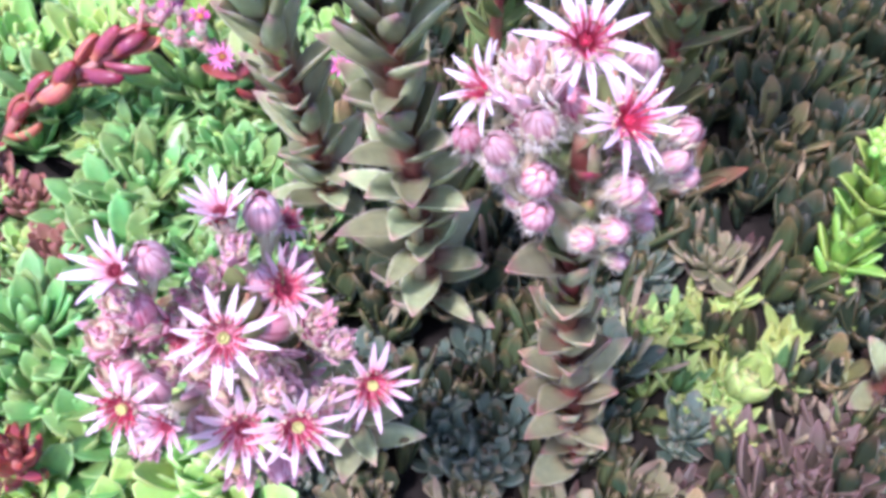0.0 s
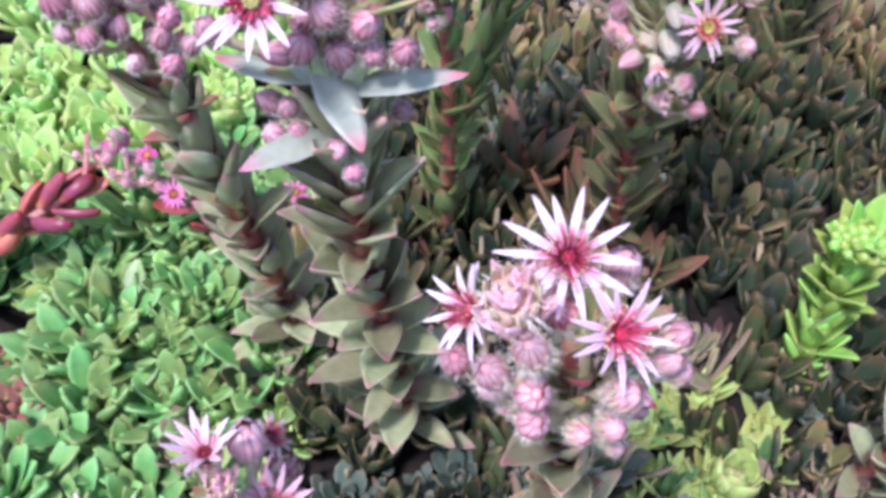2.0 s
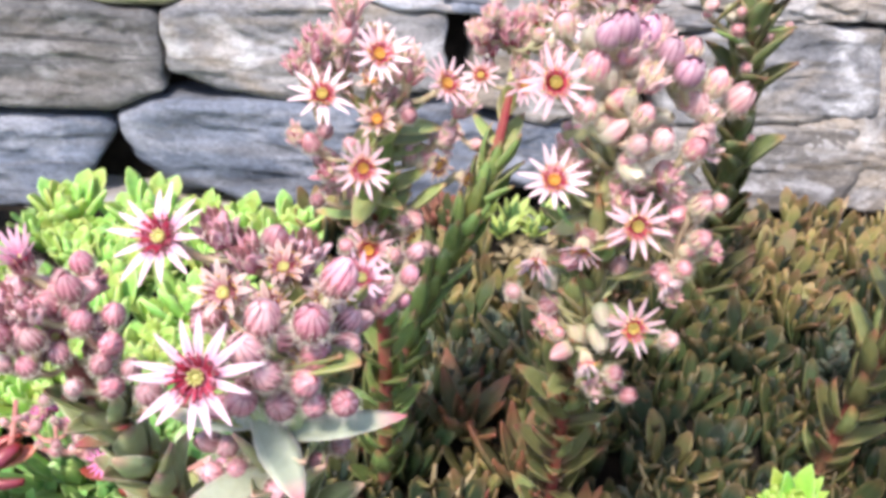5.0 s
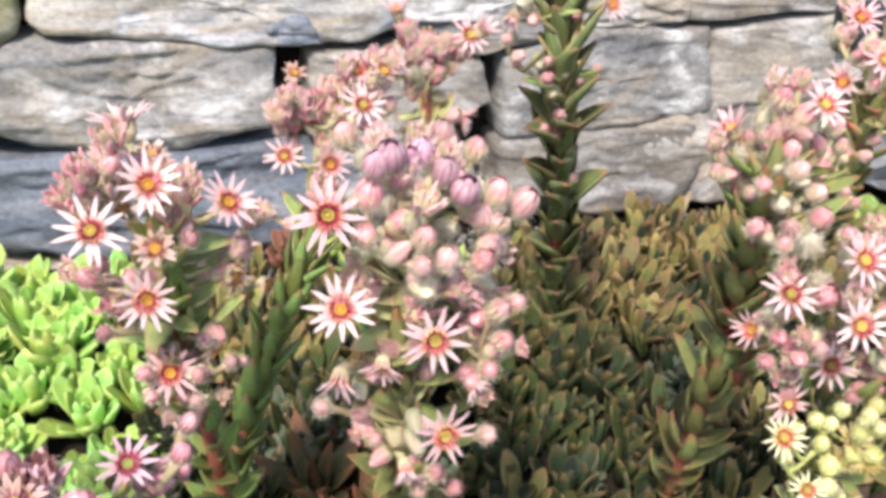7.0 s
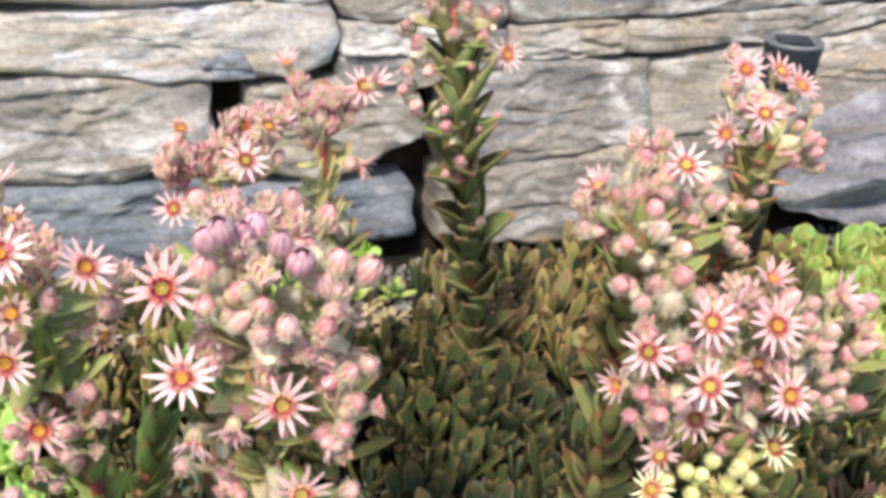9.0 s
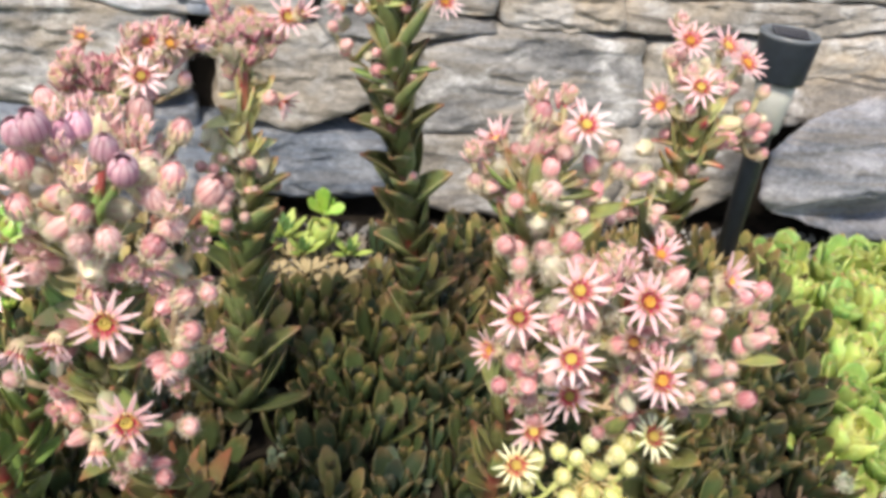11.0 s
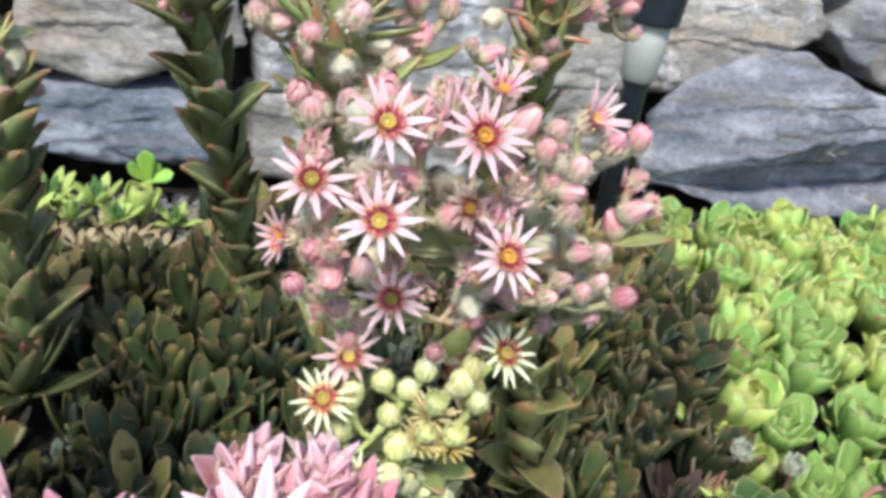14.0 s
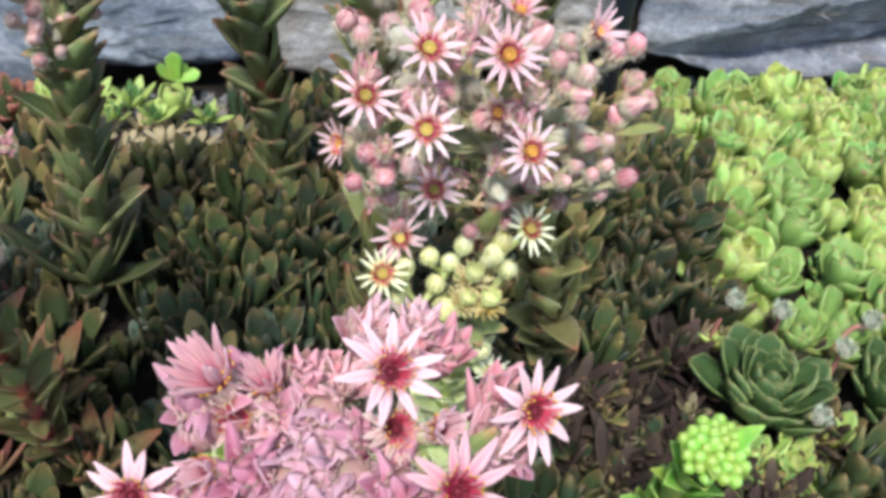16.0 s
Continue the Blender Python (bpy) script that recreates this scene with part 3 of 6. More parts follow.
def calyx_mesh(mat, prof, count, seed, teeth=11, tooth=0.0042):
    r, g = random.Random(seed), Geo()
    lathe(g, prof, 9, 0)
    top = prof[-1]
    for i in range(teeth):
        v, f, uv = leaf(tooth * r.uniform(0.85, 1.1), 0.0024 if teeth > 10 else 0.0034, 0.0004, 0.12 if teeth > 10 else 0.20, 0.1, "lance", 3)
        g.add(v, f, uv, 0, pose(0, 0, top[1] - 0.0006, 0, 0, 360 / teeth * i) @ pose(0, top[0] * 0.99, 0, 84, 0, 0))
    hairs(g, [*prof, (top[0] * 1.02, top[1] + 0.6 * tooth)], count, 0.0036, r, 1)
    return g.mesh("calyx", mat, HAIR)


BUDPROF = [(0.0009, -0.0050), (0.0031, -0.0045), (0.0042, -0.0028), (0.0045, -0.0006), (0.0042, 0.0020), (0.0035, 0.0044), (0.0025, 0.0064), (0.0013, 0.0078)]


def wrapped(g, stretch, seed, n=11, slot=0, loose=0.0):
    """A closed bud: petals wrapped over one another in a twist round a solid core."""
    r = random.Random(seed)
    lathe(g, [(q * 0.90, h * stretch * 0.94) for q, h in BUDPROF], 8, slot, None, 0, 0, 0.0, 0.7)
    us, rows = (-1.0, -0.3, 0.45, 1.0), len(BUDPROF)
    faces = [(i * 4 + j, i * 4 + j + 1, i * 4 + j + 5, i * 4 + j + 4) for i in range(rows - 1) for j in range(3)]
    for k in range(n):
        a0, half, tall, lean = 2 * math.pi * k / n + r.uniform(-0.1, 0.1), 2 * math.pi / n * r.uniform(0.75, 0.95), stretch * r.uniform(0.84, 1.14), r.uniform(0.1, 0.5)
        verts, uv = [], []
        for i, (q, h) in enumerate(BUDPROF):
            v = i / (rows - 1)
            for u in us:
                a = a0 + u * half * (1 - 0.35 * v ** 3) + lean * v
                w = q * (1 + 0.045 * u + 0.045 * (1 - u * u) + loose * v * v) + 0.0002
                verts.append((w * math.cos(a), w * math.sin(a), h * tall))
                uv.append((0.5 + 0.5 * u, v))
        g.add(verts, faces, np.array(uv), slot)


def bud_mesh(mat, stretch=1.0, wool=90, loose=0.0):
    g = Geo()
    wrapped(g, stretch, int(stretch * 100), loose=loose)
    hairs(g, [(r, h * stretch) for r, h in BUDPROF[1:6]], wool, 0.0024, random.Random(3), 1)
    return g.mesh("bud", mat, HAIR)


def flower_set(petal, soft, dry, bud, calyx, red, carpel, seed, wool=1.0):
    k = defaultdict(list)
    for i in range(4):
        k["open"].append((petals_mesh("flower", petal, 12 + i % 2 * 2, 14 + 5 * i, seed=seed + i), 0, i % 2))
        k["half"].append((petals_mesh("flower", petal, 12, 42 + 6 * i, wild=9, seed=seed + 10 + i), 0, 1))
        k["tuft"].append((tuft_mesh("closing_flower", soft, seed + 20 + i, 15 + 3 * (i % 2), 0.0120, 0.0042, (89, 82, 74)), None, None))
        k["spent"].append((petals_mesh("spent_flower", dry, 12, 25 + 8 * i, L=0.0088, W=0.0026, curl=-0.3, wild=16, seed=seed + 30 + i), 1, 1))
    k["bud"] = [(bud_mesh(bud, s, int(70 * wool), q), None, None) for s, q in ((0.80, 0.0), (0.92, 0.1), (1.02, 0.4), (0.86, 0.05), (1.10, 0.6))]
    k["stamens"] = [stamens_mesh(seed, red), stamens_mesh(seed + 1, FILAMENT_DARK)]
    k["carpels"] = [carpels_mesh(carpel), carpels_mesh(CARPEL_RED)]
    g = Geo()
    wrapped(g, 1.0, seed, 8)
    lathe(g, [(a * 1.08, h) for a, h in BUDPROF[:4]], 12, 2)
    hairs(g, BUDPROF[:6], int(160 * wool), 0.0028, random.Random(seed), 1)
    k["small"] = [g.mesh("small_bud", bud, HAIR, calyx)]
    g = Geo()
    wrapped(g, 1.0, seed + 3, 8)
    hairs(g, BUDPROF, int(190 * wool), 0.0042, random.Random(seed + 5), 1)
    k["young"] = [g.mesh("young_bud", BUD_YOUNG, HAIR)]
    k["calyx"] = [calyx_mesh(calyx, CUP, int(105 * wool), seed)]
    k["bud_calyx"] = [calyx_mesh(calyx, [(r * 1.10, h) for r, h in BUDPROF[:4]], int(150 * wool), seed, 9, 0.0056)]
    return k


PINK = flower_set(PETAL, PETAL_MAUVE, PETAL_DRY, BUD_PINK, CALYX, FILAMENT, CARPEL, 100)
PINK["tuft"] = [(tuft_mesh("closing_flower", PETAL_BLUSH if i else PETAL_MAUVE, 105 + i, 18, 0.0132, 0.0034, (88, 78, 66)), None, None) for i in range(4)]
PINK["violet"] = [(bud_mesh(BUD_VIOLET, q, 60, w), None, None) for q, w in ((0.95, 0.5), (1.08, 0.9), (1.0, 0.3))]
PINK_DEEP = flower_set(PETAL_DEEP, PETAL_SOFT, PETAL_DRY, BUD_MAGENTA, CALYX, FILAMENT, CARPEL, 150, 0.4)
PINK_DEEP["carpels"] = [carpels_mesh(CARPEL_GREEN, 9, 0.66), carpels_mesh(FILAMENT_DARK, 9, 0.8)]
PINK_DEEP["stamens"] = [stamens_mesh(151, FILAMENT, FILAMENT_DARK, 28, 0.0072, 0.0020, 1.1, 0.00026), stamens_mesh(152, FILAMENT, FILAMENT_DARK)]
PINK_DEEP["tuft"] = [(tuft_mesh("closing_flower", PETAL_MAGENTA_PINK, 155 + i, 22, 0.0125, 0.0036, (88, 78, 66)), None, None) for i in range(4)]
PINK_RED = flower_set(PETAL_RED, PETAL_SOFT, PETAL_DRY, BUD_MAGENTA, CALYX, FILAMENT, FILAMENT, 170, 0.8)
PINK_RED["open"] = [(petals_mesh("flower", PETAL_RED, 14, 12 + 5 * i, L=0.0126, W=0.0019, curl=-0.16, wild=9, seed=174 + i), 0, i % 2) for i in range(4)]
PINK_RED["half"] = [(petals_mesh("flower", PETAL_RED, 13, 30 + 6 * i, W=0.0019, curl=-0.2, wild=11, seed=184 + i), 0, 1) for i in range(4)]
PINK_NEAR = flower_set(PETAL_ROSE, PETAL_SOFT, PETAL_DRY, BUD_PINK, CALYX_ROSE, FILAMENT, FILAMENT, 160, 0.25)
PINK_NEAR["carpels"] = [carpels_mesh(FILAMENT_DARK, 9, 0.8)] * 2
PINK_NEAR["tuft"] = [(tuft_mesh("closing_flower", PETAL_MAUVE, 180 + i, 18, 0.0138, 0.0058, (88, 80, 72), 0.7), None, None) for i in range(4)]
PINK_NEAR["violet"] = [(tuft_mesh("wilted_flower", PETAL_WILTED, 280 + i, 18, 0.0145, 0.0060, (84, 72, 60), 1.2), None, None) for i in range(4)]
PINK_NEAR["half"] = [(petals_mesh("flower", PETAL_ROSE, 22, 54 + 6 * i, L=0.0122, W=0.0023, curl=0.16, wild=10, seed=270 + i), 0, 0) for i in range(3)]
PINK_NEAR["open"] = [(petals_mesh("flower", PETAL_ROSE, 11 + i % 2, 16 + 4 * i, L=0.0122, W=0.0029, curl=-0.12, wild=9, seed=260 + i), i % 2, 0) for i in range(4)]
PINK_NEAR["stamens"] = [stamens_mesh(161 + i, FILAMENT, ANTHER, 30, 0.0066, 0.0018, 0.9, 0.0003) for i in range(2)]
PINK_RED["tuft"] = [(tuft_mesh("closing_flower", PETAL_SOFT, 190 + i, 26, 0.0128, 0.0030, (91, 87, 82)), None, None) for i in range(4)]
PINK_RED["stamens"] = [stamens_mesh(171 + i, FILAMENT, PETAL_SOFT_TIP, 30, 0.0092, 0.0013, 0.9, 0.00022) for i in range(2)]
PINK_RED["carpels"] = [carpels_mesh(FILAMENT, 7, 0.6)] * 2
PINK_DUSK = flower_set(PETAL_DUSK, PETAL_MAUVE, PETAL_DRY, BUD_DUSK, CALYX_DUSK, FILAMENT, CARPEL_GREEN, 130)
PINK_DUSK["carpels"][1] = carpels_mesh(CARPEL_GREEN, 9, 0.8)
PINK_DUSK["bud"] = [(bud_mesh(BUD_DUSK, q, 60, 0.1), None, None) for q in (0.78, 0.84, 0.90, 1.0)]
PINK_DUSK["bud_calyx"] = [calyx_mesh(CALYX_DUSK, [(r * 1.10, h) for r, h in BUDPROF[:3]], 190, 133, 12, 0.0062)]
PINK_DUSK["stamens"][0] = stamens_mesh(131, FILAMENT, FILAMENT_DARK)
PINK_WOOLLY = flower_set(PETAL, PETAL_MAUVE, PETAL_DRY, BUD_MILD, CALYX, FILAMENT, CARPEL, 140, 0.8)
YELLOW = flower_set(PETAL_YELLOW, PETAL_STRAW, PETAL_STRAW, BUD_YELLOW, CALYX_PALE, ANTHER, CARPEL, 200, 0.1)
YELLOW["open"] = [(petals_mesh("flower", PETAL_YELLOW, 14, 16 + 5 * i, L=0.0108, W=0.0017, wild=8, seed=240 + i), 0, 0) for i in range(4)]
YELLOW["half"] = [(petals_mesh("flower", PETAL_YELLOW, 14, 38 + 5 * i, L=0.0108, W=0.0017, wild=10, seed=250 + i), 0, 0) for i in range(4)]
YELLOW["stamens"] = [stamens_mesh(201, FILAMENT, ANTHER), stamens_mesh(202, ANTHER)]
YELLOW["tuft"] = [(tuft_mesh("withered_flower", PETAL_STRAW, 210 + i, 46, 0.0092, 0.0012, (76, 48, 20)), None, None) for i in range(4)]
MAGENTA = flower_set(PETAL_MAGENTA, PETAL_MAGENTA, PETAL_MAGENTA, BUD_PINK, CALYX, FILAMENT, CARPEL, 300)


def bloom(kit, kind, p, d, s, stalk, nodes, stem_mat, r, fuzz):
    """One flower or bud with its stalklet, set on a stalk's stem."""
    me, st, ca = r.choice(kit[kind])
    spin = r.uniform(0, 360)
    ob = part(me.name.split(".")[0], me, stalk, facing(p, d, spin, s))
    if st is not None:
        part("stamen_crown", kit["stamens"][st], ob)
        part("pistil", kit["carpels"][ca], ob)
    part("calyx", kit["bud_calyx" if kind == "bud" else "calyx"][0], ob)
    back = Vector(p) - d * 0.0048 * s

    def cost(q):
        return (q - back).length + (0.018 if q.z > back.z - 0.002 else 0) + 0.5 * max(0, 0.012 - (q - back).length)

    node = min(nodes, key=cost)
    mid = node.lerp(back, 0.5) - d * 0.12 * (node - back).length + Vector((0, 0, -0.12 * (node - back).length))
    nodes += [node.lerp(mid, 0.8), mid.lerp(back, 0.3)]
    g = Geo()
    tube(g, spline([node, mid, back], 6), [0.0011, 0.0011, 0.0011, 0.0012, 0.0014, 0.0018], 6)
    for _ in range(4 if kit is YELLOW else 44):
        t = r.uniform(0.2, 1)
        q = node.lerp(mid, t / 0.55) if t < 0.55 else mid.lerp(back, (t - 0.55) / 0.45)
        e = Vector((r.gauss(0, 1), r.gauss(0, 1), r.gauss(0, 1))).normalized()
        w = e.cross(d).normalized() * 0.00006
        fuzz.add([q - w, q + w, q + e * r.uniform(0.002, 0.0045)], [(0, 1, 2)])
    part("stalklet", g.mesh("stalklet", stem_mat), stalk)
    for i in range(int((node - back).length / 0.009) - 1):
        t = r.uniform(0.15, 0.8)
        q = node.lerp(mid, t * 2) if t < 0.5 else mid.lerp(back, t * 2 - 1)
        e = (Vector((r.uniform(-1, 1), r.uniform(-1, 0.4), r.uniform(-0.2, 1))).normalized() + d * 0.6).normalized()
        if i % 2:
            s = r.uniform(0.7, 1.1)
            part("head_leaf", r.choice(HEAD_LEAVES), stalk, frame_of(q, e, (0, -0.3, 1)) @ Matrix.Diagonal((s, s, s, 1)))
        else:
            part("small_bud", kit["small"][0], stalk, facing(q + e * 0.004, e, r.uniform(0, 360), r.uniform(0.65, 0.95)))


LEAVES = {}


def leaf_meshes(key, mat, L, W, T, shape, curve, cup):
    if key not in LEAVES:
        LEAVES[key] = [Geo().add(*leaf(L, W * w, T, c, cup, shape, 7, sd)).mesh("leaf", mat) for w, c, sd in ((1, curve, 0), (0.9, curve + 0.12, 0.05), (1.1, curve - 0.1, -0.05), (1, curve + 0.25, 0.08), (0.85, curve - 0.2, -0.1))]
    return LEAVES[key]


HEAD_LEAVES_PALE = leaf_meshes("pale_head", HEAD_LEAF_PALE, 0.026, 0.0130, 0.0014, "lance", 0.12, 0.20)
HEAD_LEAVES = leaf_meshes("head", HEAD_LEAF, 0.026, 0.0120, 0.0014, "lance", 0.12, 0.16)


MIXED = ("bud", "bud", "tuft", "tuft", "spent")
FADED = ("tuft", "tuft", "tuft", "spent")


def stalk(label, pts, head, kit, leaves, count, sizes, angles, seed, stem_mat=STEM, leaf_to=0.8, leaf_from=0.0, face=(0, -0.75, 0.55), out=0.8, thick=0.0042, bracts=0, bract_leaves=None, name="flowering_houseleek", category="houseleek", fill=1.5, bud_size=1.0, leafy=1.1, young=0.0, extra=MIXED, inner=HEAD_LEAVES):
    """A leafy stem with its leaves in a spiral and its flowers on stalklets."""
    r = random.Random(seed)
    thing = tagged(new(name), label, category, "flowering stalks")
    line = spline(pts, 40)
    g = Geo()
    tube(g, line[::2] + [line[-1]], [thick * (1 - 0.45 * i / 20) for i in range(21)], 8)
    part("stem", g.mesh("stem", STEM_LEAFY if stem_mat is STEM else stem_mat), thing)
    for i in range(count):
        u = leaf_from + (leaf_to - leaf_from) * (i + 0.5) / count
        k = min(int(u * 39), 38)
        p = line[k].lerp(line[k + 1], u * 39 - k)
        t = (line[k + 1] - line[k]).normalized()
        w = i / max(1, count - 1)
        a = radians(137.5 * i + r.uniform(-14, 14) + seed * 50)
        x = t.cross(Vector((0, 1, 0.1))).normalized()
        rad = x * math.cos(a) + t.cross(x) * math.sin(a)
        el = radians(angles[0] + (angles[1] - angles[0]) * w + r.uniform(-10, 10))
        d = rad * math.sin(el) + t * math.cos(el)
        n = t * math.sin(el) - rad * math.cos(el)
        s = (sizes[0] + (sizes[1] - sizes[0]) * w) * r.uniform(0.85, 1.12)
        part("leaf", r.choice(leaves), thing, frame_of(p + rad * thick * 0.5, d, n) @ Matrix.Diagonal((s, s, s, 1)))
    tops = [line[k] for k in range(13, 40)]
    fuzz = Geo()
    core = line[-1]
    every = sorted(((Vector(q[:3]), q[3], kind) for kind in head for q in head[kind]), key=lambda q: (q[0] - line[32]).length)
    for p, s, kind in every:
        if kind == "bud" and kit is PINK and r.random() < 0.22:
            kind, s = "tuft", s * 0.85
        d = ((p - core).normalized() * out * (0.45 if kind == "open" else 1) + Vector(face) + Vector((r.uniform(-0.2, 0.2), r.uniform(-0.15, 0.15), r.uniform(-0.2, 0.2)))).normalized()
        if kind == "bud":
            d = (d * 0.75 + Vector((r.uniform(-0.3, 0.3), r.uniform(-0.3, 0.15), 0.75))).normalized()
        if kind in ("tuft", "violet"):
            d = (d + Vector((0, 0, 0.8))).normalized()
        if kind == "half":
            d = (d + (p - core).normalized() * 0.9).normalized()
        bloom(kit, kind, p, d, min(s, 1.12) * bud_size * 0.84 if kind == "bud" else s, thing, tops, stem_mat, r, fuzz)
        if kind == "open" and kit is PINK and r.random() < 0.6:
            up = p + Vector((r.uniform(-0.005, 0.005), 0.007, r.uniform(0.006, 0.010)))
            bloom(kit, "tuft", up, (d + Vector((0, 0, 0.8))).normalized(), s * 0.9, thing, tops, stem_mat, r, fuzz)
    full = [q for kind in head for q in head[kind]]
    for i in range(int(len(full) * fill)):
        p, q = Vector(full[r.randrange(len(full))][:3]), Vector(full[r.randrange(len(full))][:3])
        if not 0.012 < (p - q).length < 0.045:
            continue
        m = p.lerp(q, r.uniform(0.3, 0.7)).lerp(core, 0.08) + Vector((r.uniform(-0.006, 0.006), 0.006 + r.uniform(0, 0.012), r.uniform(-0.008, 0.006)))
        d = ((m - core).normalized() * out + Vector(face) + Vector((r.uniform(-0.5, 0.5), 0, r.uniform(-0.4, 0.4)))).normalized()
        bloom(kit, r.choice(extra), m, d, r.uniform(0.7, 1.0), thing, tops, stem_mat, r, fuzz)
    for i in range(int(len(full) * young)):
        p, q = Vector(full[r.randrange(len(full))][:3]), Vector(full[r.randrange(len(full))][:3])
        if (p - q).length < 0.04:
            m = p.lerp(q, r.uniform(0.2, 0.8)).lerp(core, 0.15) + Vector((r.uniform(-0.006, 0.006), r.uniform(0.002, 0.012), r.uniform(-0.010, 0.002)))
            d = ((m - core).normalized() + Vector(face)).normalized()
            part("young_bud", kit["young"][0], thing, facing(m, d, r.uniform(0, 360), r.uniform(0.7, 1.1)))
    blooms = [q for kind in head for q in head[kind]]
    for i in range(int(len(blooms) * leafy)):
        q = Vector(blooms[(i * 7) % len(blooms)][:3])
        k = r.randint(22, 38)
        d = (q - line[k]) * Vector((1, 1, 0.5)) + Vector((0, 0, 0.012)) + Vector((r.uniform(-0.02, 0.02), r.uniform(-0.01, 0.02), 0))
        s = r.uniform(0.75, 1.15)
        part("head_leaf", r.choice(inner), thing, frame_of(line[k], d, (0, -0.3, 1)) @ Matrix.Diagonal((s, s, s, 1)))
    for i in range(bracts):
        a = 6.283 * i / bracts + r.uniform(-0.3, 0.3)
        k = r.randint(27, 36)
        d = Vector((math.cos(a), math.sin(a), 0.25)).normalized()
        s = r.uniform(0.75, 1.1) * sizes[1]
        part("leaf", r.choice(bract_leaves or leaves), thing, frame_of(line[k], d, (0, 0, 1)) @ Matrix.Diagonal((s, s, s, 1)))
    if fuzz.n:
        tagged(part("hair_fuzz", fuzz.mesh("hair_fuzz", HAIR), thing), "fine white hairs on the stalklets", kind="stuff")
    return thing




# ---- ground ----
def height(x, y):
    g = 0.075 + 0.22 * (y - 0.33) + 0.06 * x
    return max(-0.02, min(0.165, g))
# rim ring whose lighter grey paints the light caught on the edge


def axis(lo, hi, step, far):
    near = np.arange(lo, hi + 1e-6, step).tolist()
    tail = [0.3, 1, 3, 10, 40, 150, 600]
    return [lo - v for v in reversed(tail)] + near + [hi + v for v in tail]


gx, gy = axis(-0.9, 1.6, 0.02, 600), axis(-0.6, 1.3, 0.02, 600)
verts = [(x, y, height(x, y) - 0.012 + 0.006 * noise.noise((x * 25, y * 25, 0)) + 0.004 * noise.noise((x * 70, y * 70, 3))) for y in gy for x in gx]
nx = len(gx)
faces = [(j * nx + i, j * nx + i + 1, (j + 1) * nx + i + 1, (j + 1) * nx + i) for j in range(len(gy) - 1) for i in range(nx - 1)]
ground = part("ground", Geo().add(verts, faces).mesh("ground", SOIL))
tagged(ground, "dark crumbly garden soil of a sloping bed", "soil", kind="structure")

# ---- dry stone wall ----
BASE_Y, LEANBACK = 0.86, 0.2
wall = tagged(new("wall_north"), "dry stone wall of grey, blue-grey and tan slabs", "stone wall", kind="structure")
g = Geo()
b = [(-1.6, 0.0), (2.4, 0.0), (2.4, 0.78), (-1.6, 0.78)]
front = [(x, BASE_Y + 0.05 + LEANBACK * (z - 0.19), z) for x, z in b]
back = [(x, 1.35, z) for x, z in b]
g.add(front + back, [(0, 1, 2, 3), (5, 4, 7, 6), (0, 4, 5, 1), (1, 5, 6, 2), (2, 6, 7, 3), (3, 7, 4, 0)])
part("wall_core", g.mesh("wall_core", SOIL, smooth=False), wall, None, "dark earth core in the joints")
stone_count = 0


